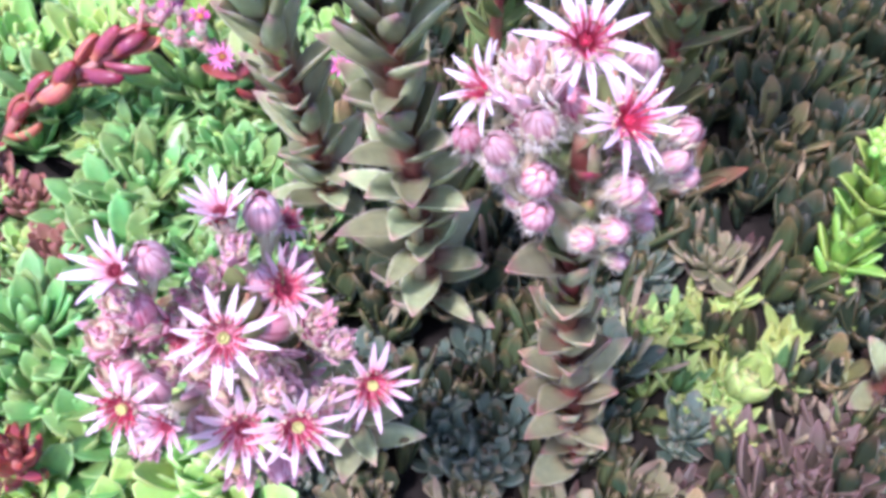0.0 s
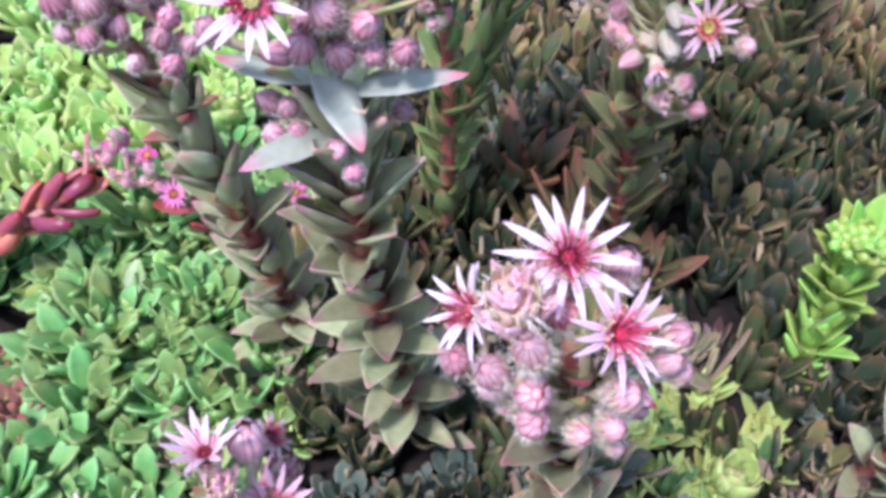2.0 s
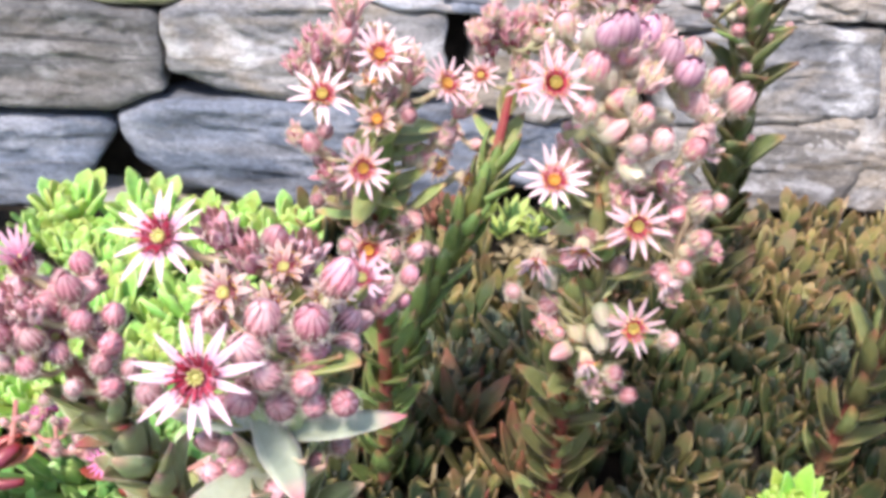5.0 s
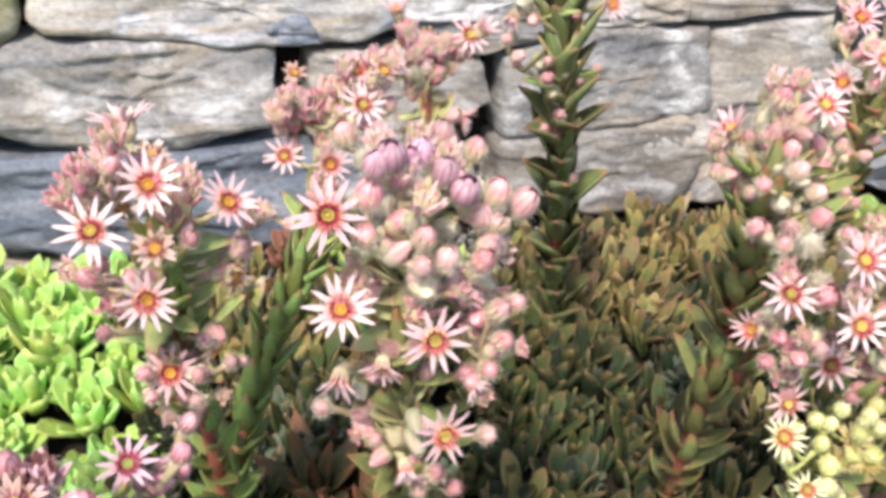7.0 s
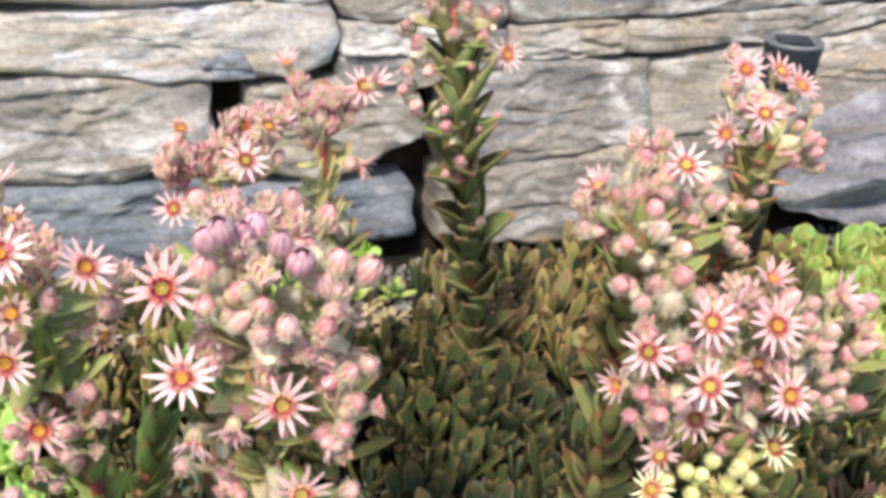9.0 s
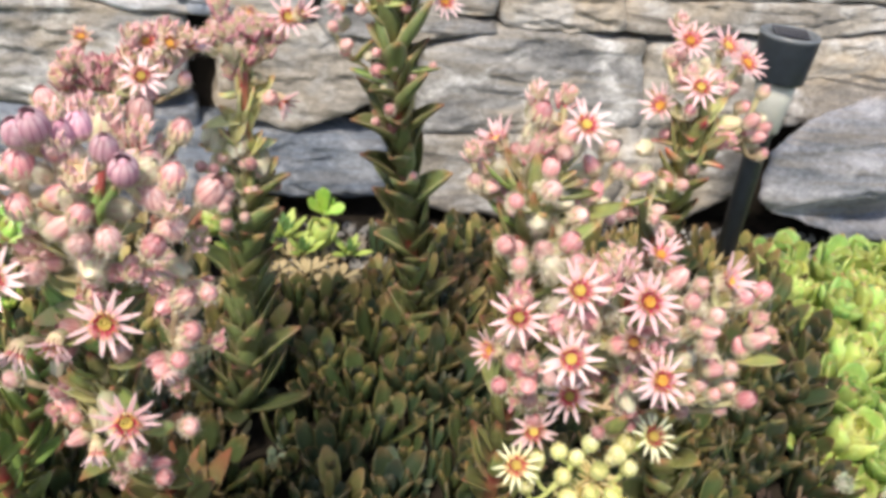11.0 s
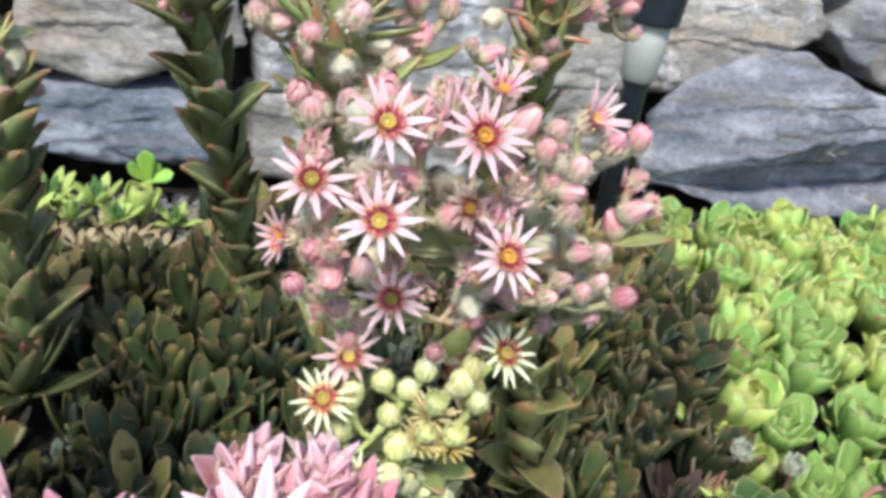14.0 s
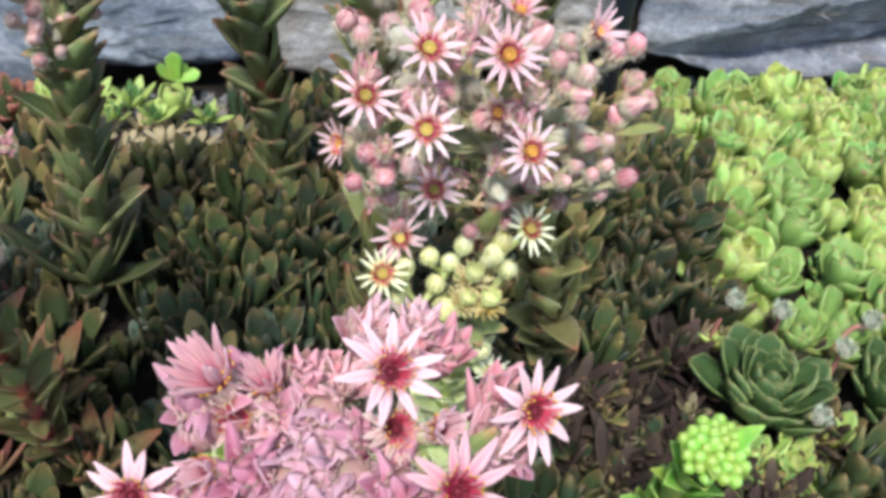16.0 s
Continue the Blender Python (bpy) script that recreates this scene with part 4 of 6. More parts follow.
def stone(kind, outline, y0=None, near=True):
    """One laid stone: a rounded block with a bedded, uneven face and its back in the wall."""
    global stone_count
    stone_count += 1
    seed = stone_count * 3.7
    y0 = (0.79 if kind == "r" else BASE_Y) if y0 is None else y0
    pts = [Vector((x, 0, z)) for x, z in outline]
    for _ in range(2):
        pts = [q for i in range(len(pts)) for q in (pts[i].lerp(pts[(i + 1) % len(pts)], 0.035), pts[i].lerp(pts[(i + 1) % len(pts)], 0.965))]
    total = [0.0]
    for i in range(len(pts)):
        total.append(total[-1] + (pts[(i + 1) % len(pts)] - pts[i]).length)
    ring, n, fine = [], 220 if kind == "r" else 96 if near else 40, 44 if kind == "r" else 16 if near else 7
    for k in range(n):
        s = total[-1] * k / n
        i = max(j for j in range(len(pts)) if total[j] <= s)
        t = (s - total[i]) / max(1e-9, total[i + 1] - total[i])
        q = pts[i].lerp(pts[(i + 1) % len(pts)], t)
        ring.append(q)
    c = sum(ring, Vector()) / n
    hz = max(q.z for q in ring) - min(q.z for q in ring)
    rings = [(0.0, 0), *[(0.95 * (i + 1) / fine, 0) for i in range(fine - 1)], *([(0.97, 0.0), (0.98, 0.04), (0.95, 0.14), (0.80, 0.5), (0.5, 1.0)] if kind == "r" else [(0.97, 0.0), (0.992, 0.03), (1.005, 0.14), (1.0, 0.5), (0.97, 1.0)])]
    verts = []
    for s, dpt in rings[1:]:
        for q in ring:
            grow = (q - c).normalized() * 0.0034
            p = c + (q - c + grow) * s
            wob = 0.005 * noise.noise((p.x * 30 + seed, p.z * 60, 1)) * s
            p = p + Vector((wob, 0, 0.8 * wob))
            rough = 0.004 * noise.noise((p.x * 9 + seed, p.z * 26, seed)) + 0.003 * abs(noise.noise((p.x * 7 + seed, p.z * 60, 2))) + 0.0022 * noise.noise((p.x * 24, p.z * 110 + seed, 2)) + 0.003 * noise.noise((p.x * 80, p.z * 160, seed))
            rough *= 0.4 if kind == "r" else 1
            step = (0.0012 if kind == "r" else 0.0025) * math.floor(2.2 * noise.noise((p.x * 6 + seed, p.z * 34, 5)) + 0.5)
            bulge = -0.006 * (1 - s ** 24)
            y = y0 + LEANBACK * (p.z - 0.19) + bulge + (rough + step) * (1 if dpt < 0.5 else 0.3) + dpt * 0.09
            if kind == "r" and dpt < 0.1:
                edge = 0.222 + 0.16 * max(0, p.x - 0.74) + 0.010 * noise.noise((p.x * 16, 0, 4)) + 0.004 * noise.noise((p.x * 60, 0, 1))
                y += 0.95 * min(0.12, max(0, edge - p.z)) + 0.0035 * noise.noise((math.floor((p.z - 0.10 * p.x + 0.006 * noise.noise((p.x * 7, p.z * 20, 3))) * 75) * 0.7, math.floor(p.x * 4 + 1.5 * noise.noise((p.x * 5, p.z * 30, 8))) * 0.3, 9))
            verts.append((p.x, y, p.z))
    m = len(rings) - 1
    cy = y0 + LEANBACK * (c.z - 0.19) - 0.007
    verts += [(c.x, cy, c.z)]
    faces = [(n * m, j, (j + 1) % n) for j in range(n)]
    faces += [(i * n + j, (i + 1) * n + j, (i + 1) * n + (j + 1) % n, i * n + (j + 1) % n) for i in range(m - 1) for j in range(n)]
    faces.append(tuple((m - 1) * n + j for j in range(n)))
    faces = [f[::-1] for f in faces] if sum(ring[i].x * ring[(i + 1) % n].z - ring[(i + 1) % n].x * ring[i].z for i in range(n)) > 0 else faces
    return part("boulder" if kind == "r" else "stone", Geo().add(verts, faces).mesh("stone", STONE[kind]), wall)


stone("m", [(-0.29, 0.387), (-0.061, 0.391), (-0.068, 0.35), (-0.108, 0.33), (-0.228, 0.332), (-0.298, 0.332)])
stone("p", [(-0.05, 0.392), (-0.055, 0.36), (-0.044, 0.352), (0.142, 0.34), (0.166, 0.339), (0.222, 0.34), (0.252, 0.352), (0.262, 0.377), (0.25, 0.409)])
stone("g", [(-0.109, 0.323), (-0.071, 0.345), (0.14, 0.336), (0.143, 0.269), (0.091, 0.264), (0.06, 0.252), (-0.029, 0.257), (-0.085, 0.269), (-0.103, 0.276)])
stone("d", [(-0.299, 0.326), (-0.217, 0.326), (-0.117, 0.325), (-0.108, 0.26), (-0.151, 0.243), (-0.23, 0.241), (-0.311, 0.24)])
stone("b", [(-0.146, 0.235), (-0.109, 0.25), (-0.024, 0.253), (0.06, 0.247), (0.153, 0.257), (0.171, 0.159), (-0.018, 0.161), (-0.091, 0.174), (-0.132, 0.197)])
stone("b", [(-0.404, 0.221), (-0.163, 0.232), (-0.15, 0.223), (-0.192, 0.154), (-0.219, 0.156), (-0.413, 0.15)])
stone("p", [(-0.23, 0.166), (-0.018, 0.153), (0.171, 0.151), (0.178, 0.108), (-0.035, 0.116), (-0.233, 0.14)])
stone("t", [(0.178, 0.331), (0.333, 0.328), (0.348, 0.282), (0.301, 0.267), (0.25, 0.244), (0.172, 0.259)])
stone("b", [(0.141, 0.238), (0.25, 0.238), (0.326, 0.235), (0.331, 0.184), (0.248, 0.182), (0.138, 0.196)])
stone("g", [(0.267, 0.386), (0.334, 0.385), (0.425, 0.378), (0.426, 0.357), (0.333, 0.357), (0.266, 0.359)])
stone("g", [(0.265, 0.356), (0.333, 0.354), (0.426, 0.352), (0.428, 0.343), (0.342, 0.331), (0.264, 0.332)])
stone("t", [(0.257, 0.436), (0.424, 0.435), (0.425, 0.382), (0.334, 0.388), (0.265, 0.39)])
stone("g", [(0.43, 0.435), (0.997, 0.47), (1.009, 0.413), (0.61, 0.39), (0.431, 0.383)])
stone("t", [(0.433, 0.379), (0.554, 0.386), (0.558, 0.353), (0.438, 0.35)])
stone("t", [(0.56, 0.386), (0.866, 0.4), (1.01, 0.409), (1.018, 0.397), (0.93, 0.390), (0.796, 0.367), (0.562, 0.353)])
stone("g", [(0.362, 0.323), (0.435, 0.346), (0.583, 0.345), (0.592, 0.263), (0.443, 0.25), (0.364, 0.246)])
stone("t", [(0.59, 0.345), (0.797, 0.361), (0.925, 0.384), (0.958, 0.348), (0.87, 0.30), (0.755, 0.273), (0.596, 0.264)])
stone("t", [(0.358, 0.241), (0.443, 0.246), (0.573, 0.251), (0.589, 0.213), (0.558, 0.16), (0.358, 0.173)])
stone("t", [(0.507, 0.254), (0.702, 0.284), (0.729, 0.201), (0.657, 0.169), (0.518, 0.168)])
stone("r", [(0.699, 0.236), (0.699, 0.269), (0.736, 0.302), (0.824, 0.338), (0.873, 0.336), (0.996, 0.294), (1.143, 0.252), (1.179, 0.183), (0.959, 0.175), (0.813, 0.179), (0.738, 0.2), (0.706, 0.216)])
stone("g", [(0.962, 0.345), (0.985, 0.388), (1.142, 0.443), (1.237, 0.256), (1.034, 0.3)])

# dark grey rounded mark over a gap, built as a block proud of the face
stone("b", [(0.138, 0.343), (0.138, 0.352), (0.144, 0.36), (0.157, 0.362), (0.169, 0.36), (0.176, 0.353), (0.179, 0.341)], 0.8535)

# plain courses that close the wall beside and above
r = random.Random(3)


def course(x0, x1, z0, z1):
    x = x0
    while x < x1 - 0.05:
        w = min(r.uniform(0.14, 0.34), x1 - x)
        d = r.uniform(-0.006, 0.006)
        stone(r.choice("ggtbp"), [(x + 0.004, z0 + 0.003), (x + w * 0.5, z0 + d * 0.3), (x + w - 0.004, z0 + 0.003), (x + w - 0.002, z1 - 0.004), (x + w * 0.4, z1 + d), (x + 0.003, z1 - 0.005)], None, False)
        x += w


for z0, z1 in ((0.46, 0.53), (0.53, 0.64), (0.64, 0.75)):
    course(-1.5, 2.3, z0, z1)
for z0, z1 in ((0.10, 0.17), (0.17, 0.26), (0.26, 0.36), (0.36, 0.45)):
    course(-1.5, -0.44, z0, z1)
    course(1.28, 2.3, z0, z1)
course(-0.235, 1.1, 0.05, 0.125)
course(-0.235, 0.255, 0.405, 0.455)

# ---- flowering stalks ----
HEAD_A = {}
HEAD_A["open"] = [
    (0.041, 0.181, 0.362, 1.15),
]
HEAD_A["half"] = [
    (0.051, 0.169, 0.351, 1.05),
    (0.021, 0.178, 0.35, 0.9),
]
HEAD_A["tuft"] = [
    (0.028, 0.172, 0.359, 1.5),
]
HEAD_A["bud"] = [
    (0.032, 0.165, 0.35, 1.1),
    (0.025, 0.168, 0.341, 1),
    (0.018, 0.174, 0.339, 0.9),
    (0.035, 0.17, 0.332, 1),
    (0.037, 0.172, 0.32, 0.95),
    (0.055, 0.168, 0.333, 1.1),
    (0.057, 0.174, 0.316, 1),
    (0.051, 0.178, 0.309, 0.9),
    (0.065, 0.172, 0.347, 1),
    (0.065, 0.172, 0.34, 0.9),
    (0.07, 0.175, 0.333, 0.8),
    (0.056, 0.188, 0.353, 1.1),
    (0.032, 0.178, 0.32, 0.7),
    (0.066, 0.182, 0.313, 0.8),
    (0.026, 0.172, 0.332, 0.7),
    (0.04, 0.186, 0.347, 0.8),
    (0.062, 0.18, 0.301, 0.7),
]

HEAD_B = {}
HEAD_B["open"] = [
    (0.001, 0.145, 0.286, 0.9),
    (-0.015, 0.130, 0.288, 0.95),
    (-0.033, 0.143, 0.301, 1.05),
    (-0.024, 0.176, 0.285, 0.95),
    (-0.029, 0.138, 0.275, 1.05),
    (-0.053, 0.13, 0.29, 0.9),
]
HEAD_B["half"] = [
    (-0.042, 0.124, 0.293, 0.65),
    (-0.038, 0.171, 0.313, 0.95),
    (-0.057, 0.15, 0.312, 0.95),
    (-0.05, 0.145, 0.267, 0.6),
]
HEAD_B["tuft"] = [
    (-0.008, 0.153, 0.290, 0.8),
    (-0.008, 0.142, 0.284, 0.8),
    (-0.022, 0.139, 0.288, 0.8),
    (-0.013, 0.159, 0.291, 0.8),
    (-0.035, 0.168, 0.306, 0.8),
    (-0.042, 0.166, 0.297, 0.8),
    (-0.058, 0.15, 0.303, 0.8),
    (-0.063, 0.15, 0.291, 1),
    (-0.061, 0.148, 0.282, 1),
    (-0.042, 0.152, 0.279, 0.8),
    (-0.016, 0.182, 0.269, 0.8),
    (-0.01, 0.186, 0.255, 0.9),
    (-0.024, 0.158, 0.265, 0.9),
    (-0.008, 0.19, 0.224, 0.9),
    (-0.037, 0.146, 0.274, 0.8),
    (-0.015, 0.17, 0.252, 0.9),
    (-0.05, 0.15, 0.279, 0.8),
    (-0.028, 0.16, 0.274, 0.8),
    (-0.056, 0.155, 0.285, 0.7),
    (-0.03, 0.14, 0.255, 0.9),
    (-0.019, 0.152, 0.242, 0.9),
    (-0.053, 0.138, 0.265, 0.7),
    (-0.016, 0.18, 0.257, 0.7),
]
HEAD_B["spent"] = [
    (-0.017, 0.152, 0.258, 0.9),
    (-0.046, 0.155, 0.286, 0.7),
]
HEAD_B["bud"] = [
    (-0.051, 0.155, 0.311, 1),
    (-0.03, 0.18, 0.306, 1),
]

HEAD_C = {}
HEAD_C["open"] = [
    (-0.037, 0.262, 0.418, 1.05),
    (-0.027, 0.238, 0.393, 1.25),
    (0.017, 0.3, 0.386, 0.75),
]
HEAD_C["tuft"] = [
    (-0.024, 0.265, 0.421, 0.9),
    (-0.017, 0.265, 0.415, 1),
    (-0.002, 0.272, 0.411, 1.1),
    (-0.025, 0.26, 0.397, 0.9),
]
HEAD_C["spent"] = [
    (-0.021, 0.252, 0.408, 0.95),
    (-0.007, 0.265, 0.408, 0.85),
]
HEAD_C["bud"] = [
    (0.007, 0.258, 0.409, 1.4),
    (-0.012, 0.25, 0.402, 1.2),
    (0, 0.248, 0.402, 1.3),
    (-0.016, 0.248, 0.394, 1.2),
    (-0.011, 0.25, 0.385, 1),
    (-0.001, 0.252, 0.381, 0.9),
    (0.002, 0.256, 0.371, 0.8),
    (0.01, 0.254, 0.373, 0.9),
    (-0.007, 0.256, 0.371, 1),
    (0.01, 0.262, 0.386, 0.9),
    (0.002, 0.256, 0.387, 1),
    (0.032, 0.3, 0.387, 0.7),
    (0.035, 0.31, 0.39, 0.7),
    (0.027, 0.31, 0.375, 0.7),
    (0.032, 0.31, 0.372, 0.6),
    (0.011, 0.27, 0.389, 0.8),
    (-0.027, 0.268, 0.35, 0.8),
    (-0.022, 0.268, 0.348, 0.8),
    (-0.026, 0.266, 0.34, 0.8),
    (-0.019, 0.266, 0.341, 0.75),
    (-0.017, 0.275, 0.343, 0.75),
    (-0.008, 0.258, 0.34, 0.75),
    (-0.003, 0.258, 0.332, 0.7),
    (0.004, 0.264, 0.345, 0.6),
    (0.011, 0.27, 0.346, 0.7),
    (-0.04, 0.25, 0.38, 0.8),
]

HEAD_C2 = {}
HEAD_C2["half"] = [
    (-0.088, 0.325, 0.377, 1),
]
HEAD_C2["tuft"] = [
    (-0.091, 0.31, 0.372, 1.2),
    (-0.083, 0.308, 0.371, 0.9),
]
HEAD_C2["bud"] = [
    (-0.093, 0.308, 0.36, 1.15),
    (-0.083, 0.308, 0.359, 0.9),
    (-0.072, 0.315, 0.373, 1),
    (-0.07, 0.325, 0.377, 0.9),
    (-0.069, 0.312, 0.363, 0.9),
    (-0.06, 0.318, 0.362, 0.9),
    (-0.064, 0.312, 0.347, 0.85),
    (-0.077, 0.314, 0.35, 0.8),
    (-0.086, 0.31, 0.348, 0.8),
    (-0.055, 0.314, 0.344, 0.8),
    (-0.073, 0.312, 0.338, 0.7),
    (-0.093, 0.31, 0.349, 0.7),
    (-0.1, 0.315, 0.369, 0.8),
]

HEAD_D = {}
HEAD_D["open"] = [
    (0.029, 0.4, 0.429, 1.05),
    (0.057, 0.405, 0.417, 1),
    (0.008, 0.4, 0.412, 1.05),
    (0.025, 0.396, 0.384, 1.05),
    (0.031, 0.41, 0.34, 1.05),
]
HEAD_D["half"] = [
    (0.022, 0.45, 0.433, 1.2),
]
HEAD_D["tuft"] = [
    (0.017, 0.412, 0.445, 1.00),
    (0.018, 0.416, 0.439, 1.00),
    (0.070, 0.420, 0.405, 1.00),
    (0.042, 0.412, 0.427, 1.00),
    (0.005, 0.416, 0.431, 1.00),
    (0.027, 0.420, 0.429, 1.00),
    (0.004, 0.41, 0.43, 1),
    (0.013, 0.42, 0.423, 1),
    (0.045, 0.41, 0.423, 1),
    (-0.002, 0.41, 0.423, 0.9),
    (-0.002, 0.405, 0.394, 0.8),
    (0.011, 0.405, 0.378, 0.8),
    (0.062, 0.42, 0.392, 0.7),
]
HEAD_D["spent"] = [
    (0.03, 0.4, 0.403, 1),
    (0.059, 0.42, 0.377, 0.9),
    (0.073, 0.425, 0.369, 0.7),
]
HEAD_D["bud"] = [
    (0.046, 0.41, 0.354, 0.7),
    (0.056, 0.41, 0.341, 0.7),
    (0.042, 0.405, 0.34, 0.8),
    (0.041, 0.405, 0.327, 0.75),
    (0.052, 0.41, 0.324, 0.7),
    (0.029, 0.405, 0.32, 0.7),
    (0.034, 0.41, 0.309, 0.7),
    (0.021, 0.405, 0.344, 0.8),
    (0.023, 0.405, 0.332, 0.7),
    (0.008, 0.405, 0.365, 0.7),
    (0.02, 0.4, 0.392, 0.7),
    (0.043, 0.405, 0.403, 0.7),
    (0.061, 0.415, 0.337, 0.6),
]

HEAD_E = {}
HEAD_E["open"] = [
    (0.085, 0.35, 0.436, 1.05),
    (0.089, 0.347, 0.401, 1.05),
    (0.124, 0.347, 0.384, 1.05),
    (0.13, 0.346, 0.34, 1.05),
]
HEAD_E["half"] = [
    (0.106, 0.352, 0.372, 0.75),
    (0.143, 0.354, 0.357, 0.7),
    (0.118, 0.356, 0.318, 0.7),
    (0.092, 0.36, 0.363, 0.85),
]
HEAD_E["tuft"] = [
    (0.107, 0.370, 0.452, 0.95),
    (0.134, 0.374, 0.446, 0.95),
    (0.124, 0.378, 0.452, 0.95),
    (0.098, 0.365, 0.403, 1.2),
    (0.111, 0.35, 0.453, 1),
    (0.117, 0.345, 0.443, 1),
]
HEAD_E["violet"] = [
    (0.105, 0.347, 0.456, 0.88),
    (0.112, 0.351, 0.452, 0.88),
    (0.117, 0.355, 0.454, 0.88),
    (0.100, 0.347, 0.454, 0.88),
    (0.125, 0.351, 0.448, 0.88),
    (0.110, 0.355, 0.446, 0.88),
    (0.131, 0.347, 0.442, 0.88),
]
HEAD_E["bud"] = [
    (0.11, 0.36, 0.447, 1),
    (0.099, 0.352, 0.441, 1),
    (0.101, 0.4, 0.444, 1),
    (0.114, 0.4, 0.445, 1),
    (0.134, 0.385, 0.447, 1),
    (0.148, 0.385, 0.441, 0.9),
    (0.146, 0.355, 0.437, 1),
    (0.158, 0.36, 0.429, 1),
    (0.146, 0.352, 0.427, 1),
    (0.117, 0.345, 0.427, 0.85),
    (0.126, 0.345, 0.418, 0.85),
    (0.14, 0.348, 0.414, 0.85),
    (0.133, 0.348, 0.404, 0.85),
    (0.117, 0.345, 0.416, 0.8),
    (0.098, 0.352, 0.426, 0.9),
    (0.15, 0.352, 0.39, 0.9),
    (0.153, 0.352, 0.376, 0.85),
    (0.149, 0.352, 0.363, 0.75),
    (0.148, 0.355, 0.349, 0.85),
    (0.159, 0.356, 0.39, 0.7),
    (0.163, 0.356, 0.369, 0.7),
    (0.087, 0.37, 0.342, 0.7),
    (0.101, 0.37, 0.326, 0.6),
    (0.109, 0.37, 0.322, 0.6),
    (0.133, 0.36, 0.308, 0.8),
    (0.126, 0.36, 0.299, 0.8),
    (0.143, 0.365, 0.293, 0.7),
    (0.153, 0.358, 0.326, 0.8),
]

HEAD_T1 = {}
HEAD_T1["open"] = [
    (0.129, 0.49, 0.423, 0.95),
    (0.115, 0.5, 0.39, 1),
    (0.095, 0.511, 0.391, 0.9),
    (0.13, 0.51, 0.433, 0.9),
]
HEAD_T1["half"] = [
    (0.15, 0.52, 0.429, 0.9),
]
HEAD_T1["tuft"] = [
    (0.095, 0.505, 0.424, 0.95),
    (0.103, 0.509, 0.421, 0.95),
    (0.111, 0.513, 0.421, 0.95),
    (0.091, 0.505, 0.416, 0.95),
    (0.099, 0.509, 0.425, 0.95),
    (0.115, 0.513, 0.414, 0.95),
    (0.125, 0.505, 0.440, 0.95),
    (0.139, 0.509, 0.442, 0.95),
    (0.148, 0.513, 0.438, 0.95),
    (0.132, 0.505, 0.428, 0.95),
    (0.123, 0.509, 0.427, 0.95),
    (0.143, 0.513, 0.427, 0.95),
    (0.137, 0.505, 0.423, 0.95),
    (0.091, 0.515, 0.415, 1.1),
    (0.108, 0.51, 0.416, 1),
    (0.086, 0.52, 0.358, 0.8),
    (0.1, 0.515, 0.408, 0.9),
]
HEAD_T1["spent"] = [
    (0.141, 0.500, 0.436, 0.85),
]
HEAD_T1["bud"] = [
    (0.141, 0.52, 0.437, 0.9),
    (0.121, 0.505, 0.415, 0.8),
    (0.148, 0.51, 0.415, 0.8),
]

HEAD_T2 = {}
HEAD_T2["open"] = [
    (0.199, 0.542, 0.441, 1),
]
HEAD_T2["half"] = [
    (0.205, 0.540, 0.444, 0.90),
    (0.159, 0.545, 0.454, 0.8),
    (0.198, 0.544, 0.395, 0.95),
]
HEAD_T2["tuft"] = [
    (0.167, 0.540, 0.433, 0.95),
    (0.158, 0.544, 0.429, 0.95),
    (0.176, 0.548, 0.414, 0.95),
    (0.181, 0.540, 0.423, 0.95),
    (0.191, 0.544, 0.426, 0.95),
    (0.170, 0.548, 0.421, 0.95),
    (0.170, 0.540, 0.437, 0.9),
    (0.175, 0.540, 0.441, 0.8),
    (0.180, 0.540, 0.437, 0.9),
    (0.185, 0.540, 0.441, 0.8),
    (0.189, 0.540, 0.439, 0.9),
    (0.195, 0.540, 0.434, 0.8),
    (0.165, 0.540, 0.443, 0.8),
    (0.173, 0.540, 0.430, 0.8),
    (0.163, 0.54, 0.448, 1),
    (0.183, 0.54, 0.436, 1),
    (0.17, 0.54, 0.436, 1),
    (0.17, 0.55, 0.41, 0.9),
]
HEAD_T2["bud"] = [
    (0.192, 0.54, 0.397, 0.9),
    (0.175, 0.54, 0.425, 0.8),
    (0.164, 0.545, 0.352, 0.7),
    (0.18, 0.545, 0.356, 0.7),
    (0.191, 0.55, 0.35, 0.7),
    (0.171, 0.545, 0.332, 0.7),
    (0.2, 0.555, 0.338, 0.7),
    (0.184, 0.55, 0.336, 0.6),
    (0.169, 0.55, 0.37, 0.7),
    (0.157, 0.545, 0.353, 0.8),
    (0.169, 0.545, 0.359, 0.8),
    (0.184, 0.54, 0.358, 0.8),
    (0.162, 0.54, 0.34, 0.9),
    (0.171, 0.54, 0.345, 0.8),
    (0.17, 0.54, 0.331, 0.8),
    (0.187, 0.545, 0.339, 0.7),
    (0.182, 0.545, 0.322, 0.7),
    (0.172, 0.54, 0.319, 0.8),
    (0.189, 0.55, 0.348, 0.7),
]

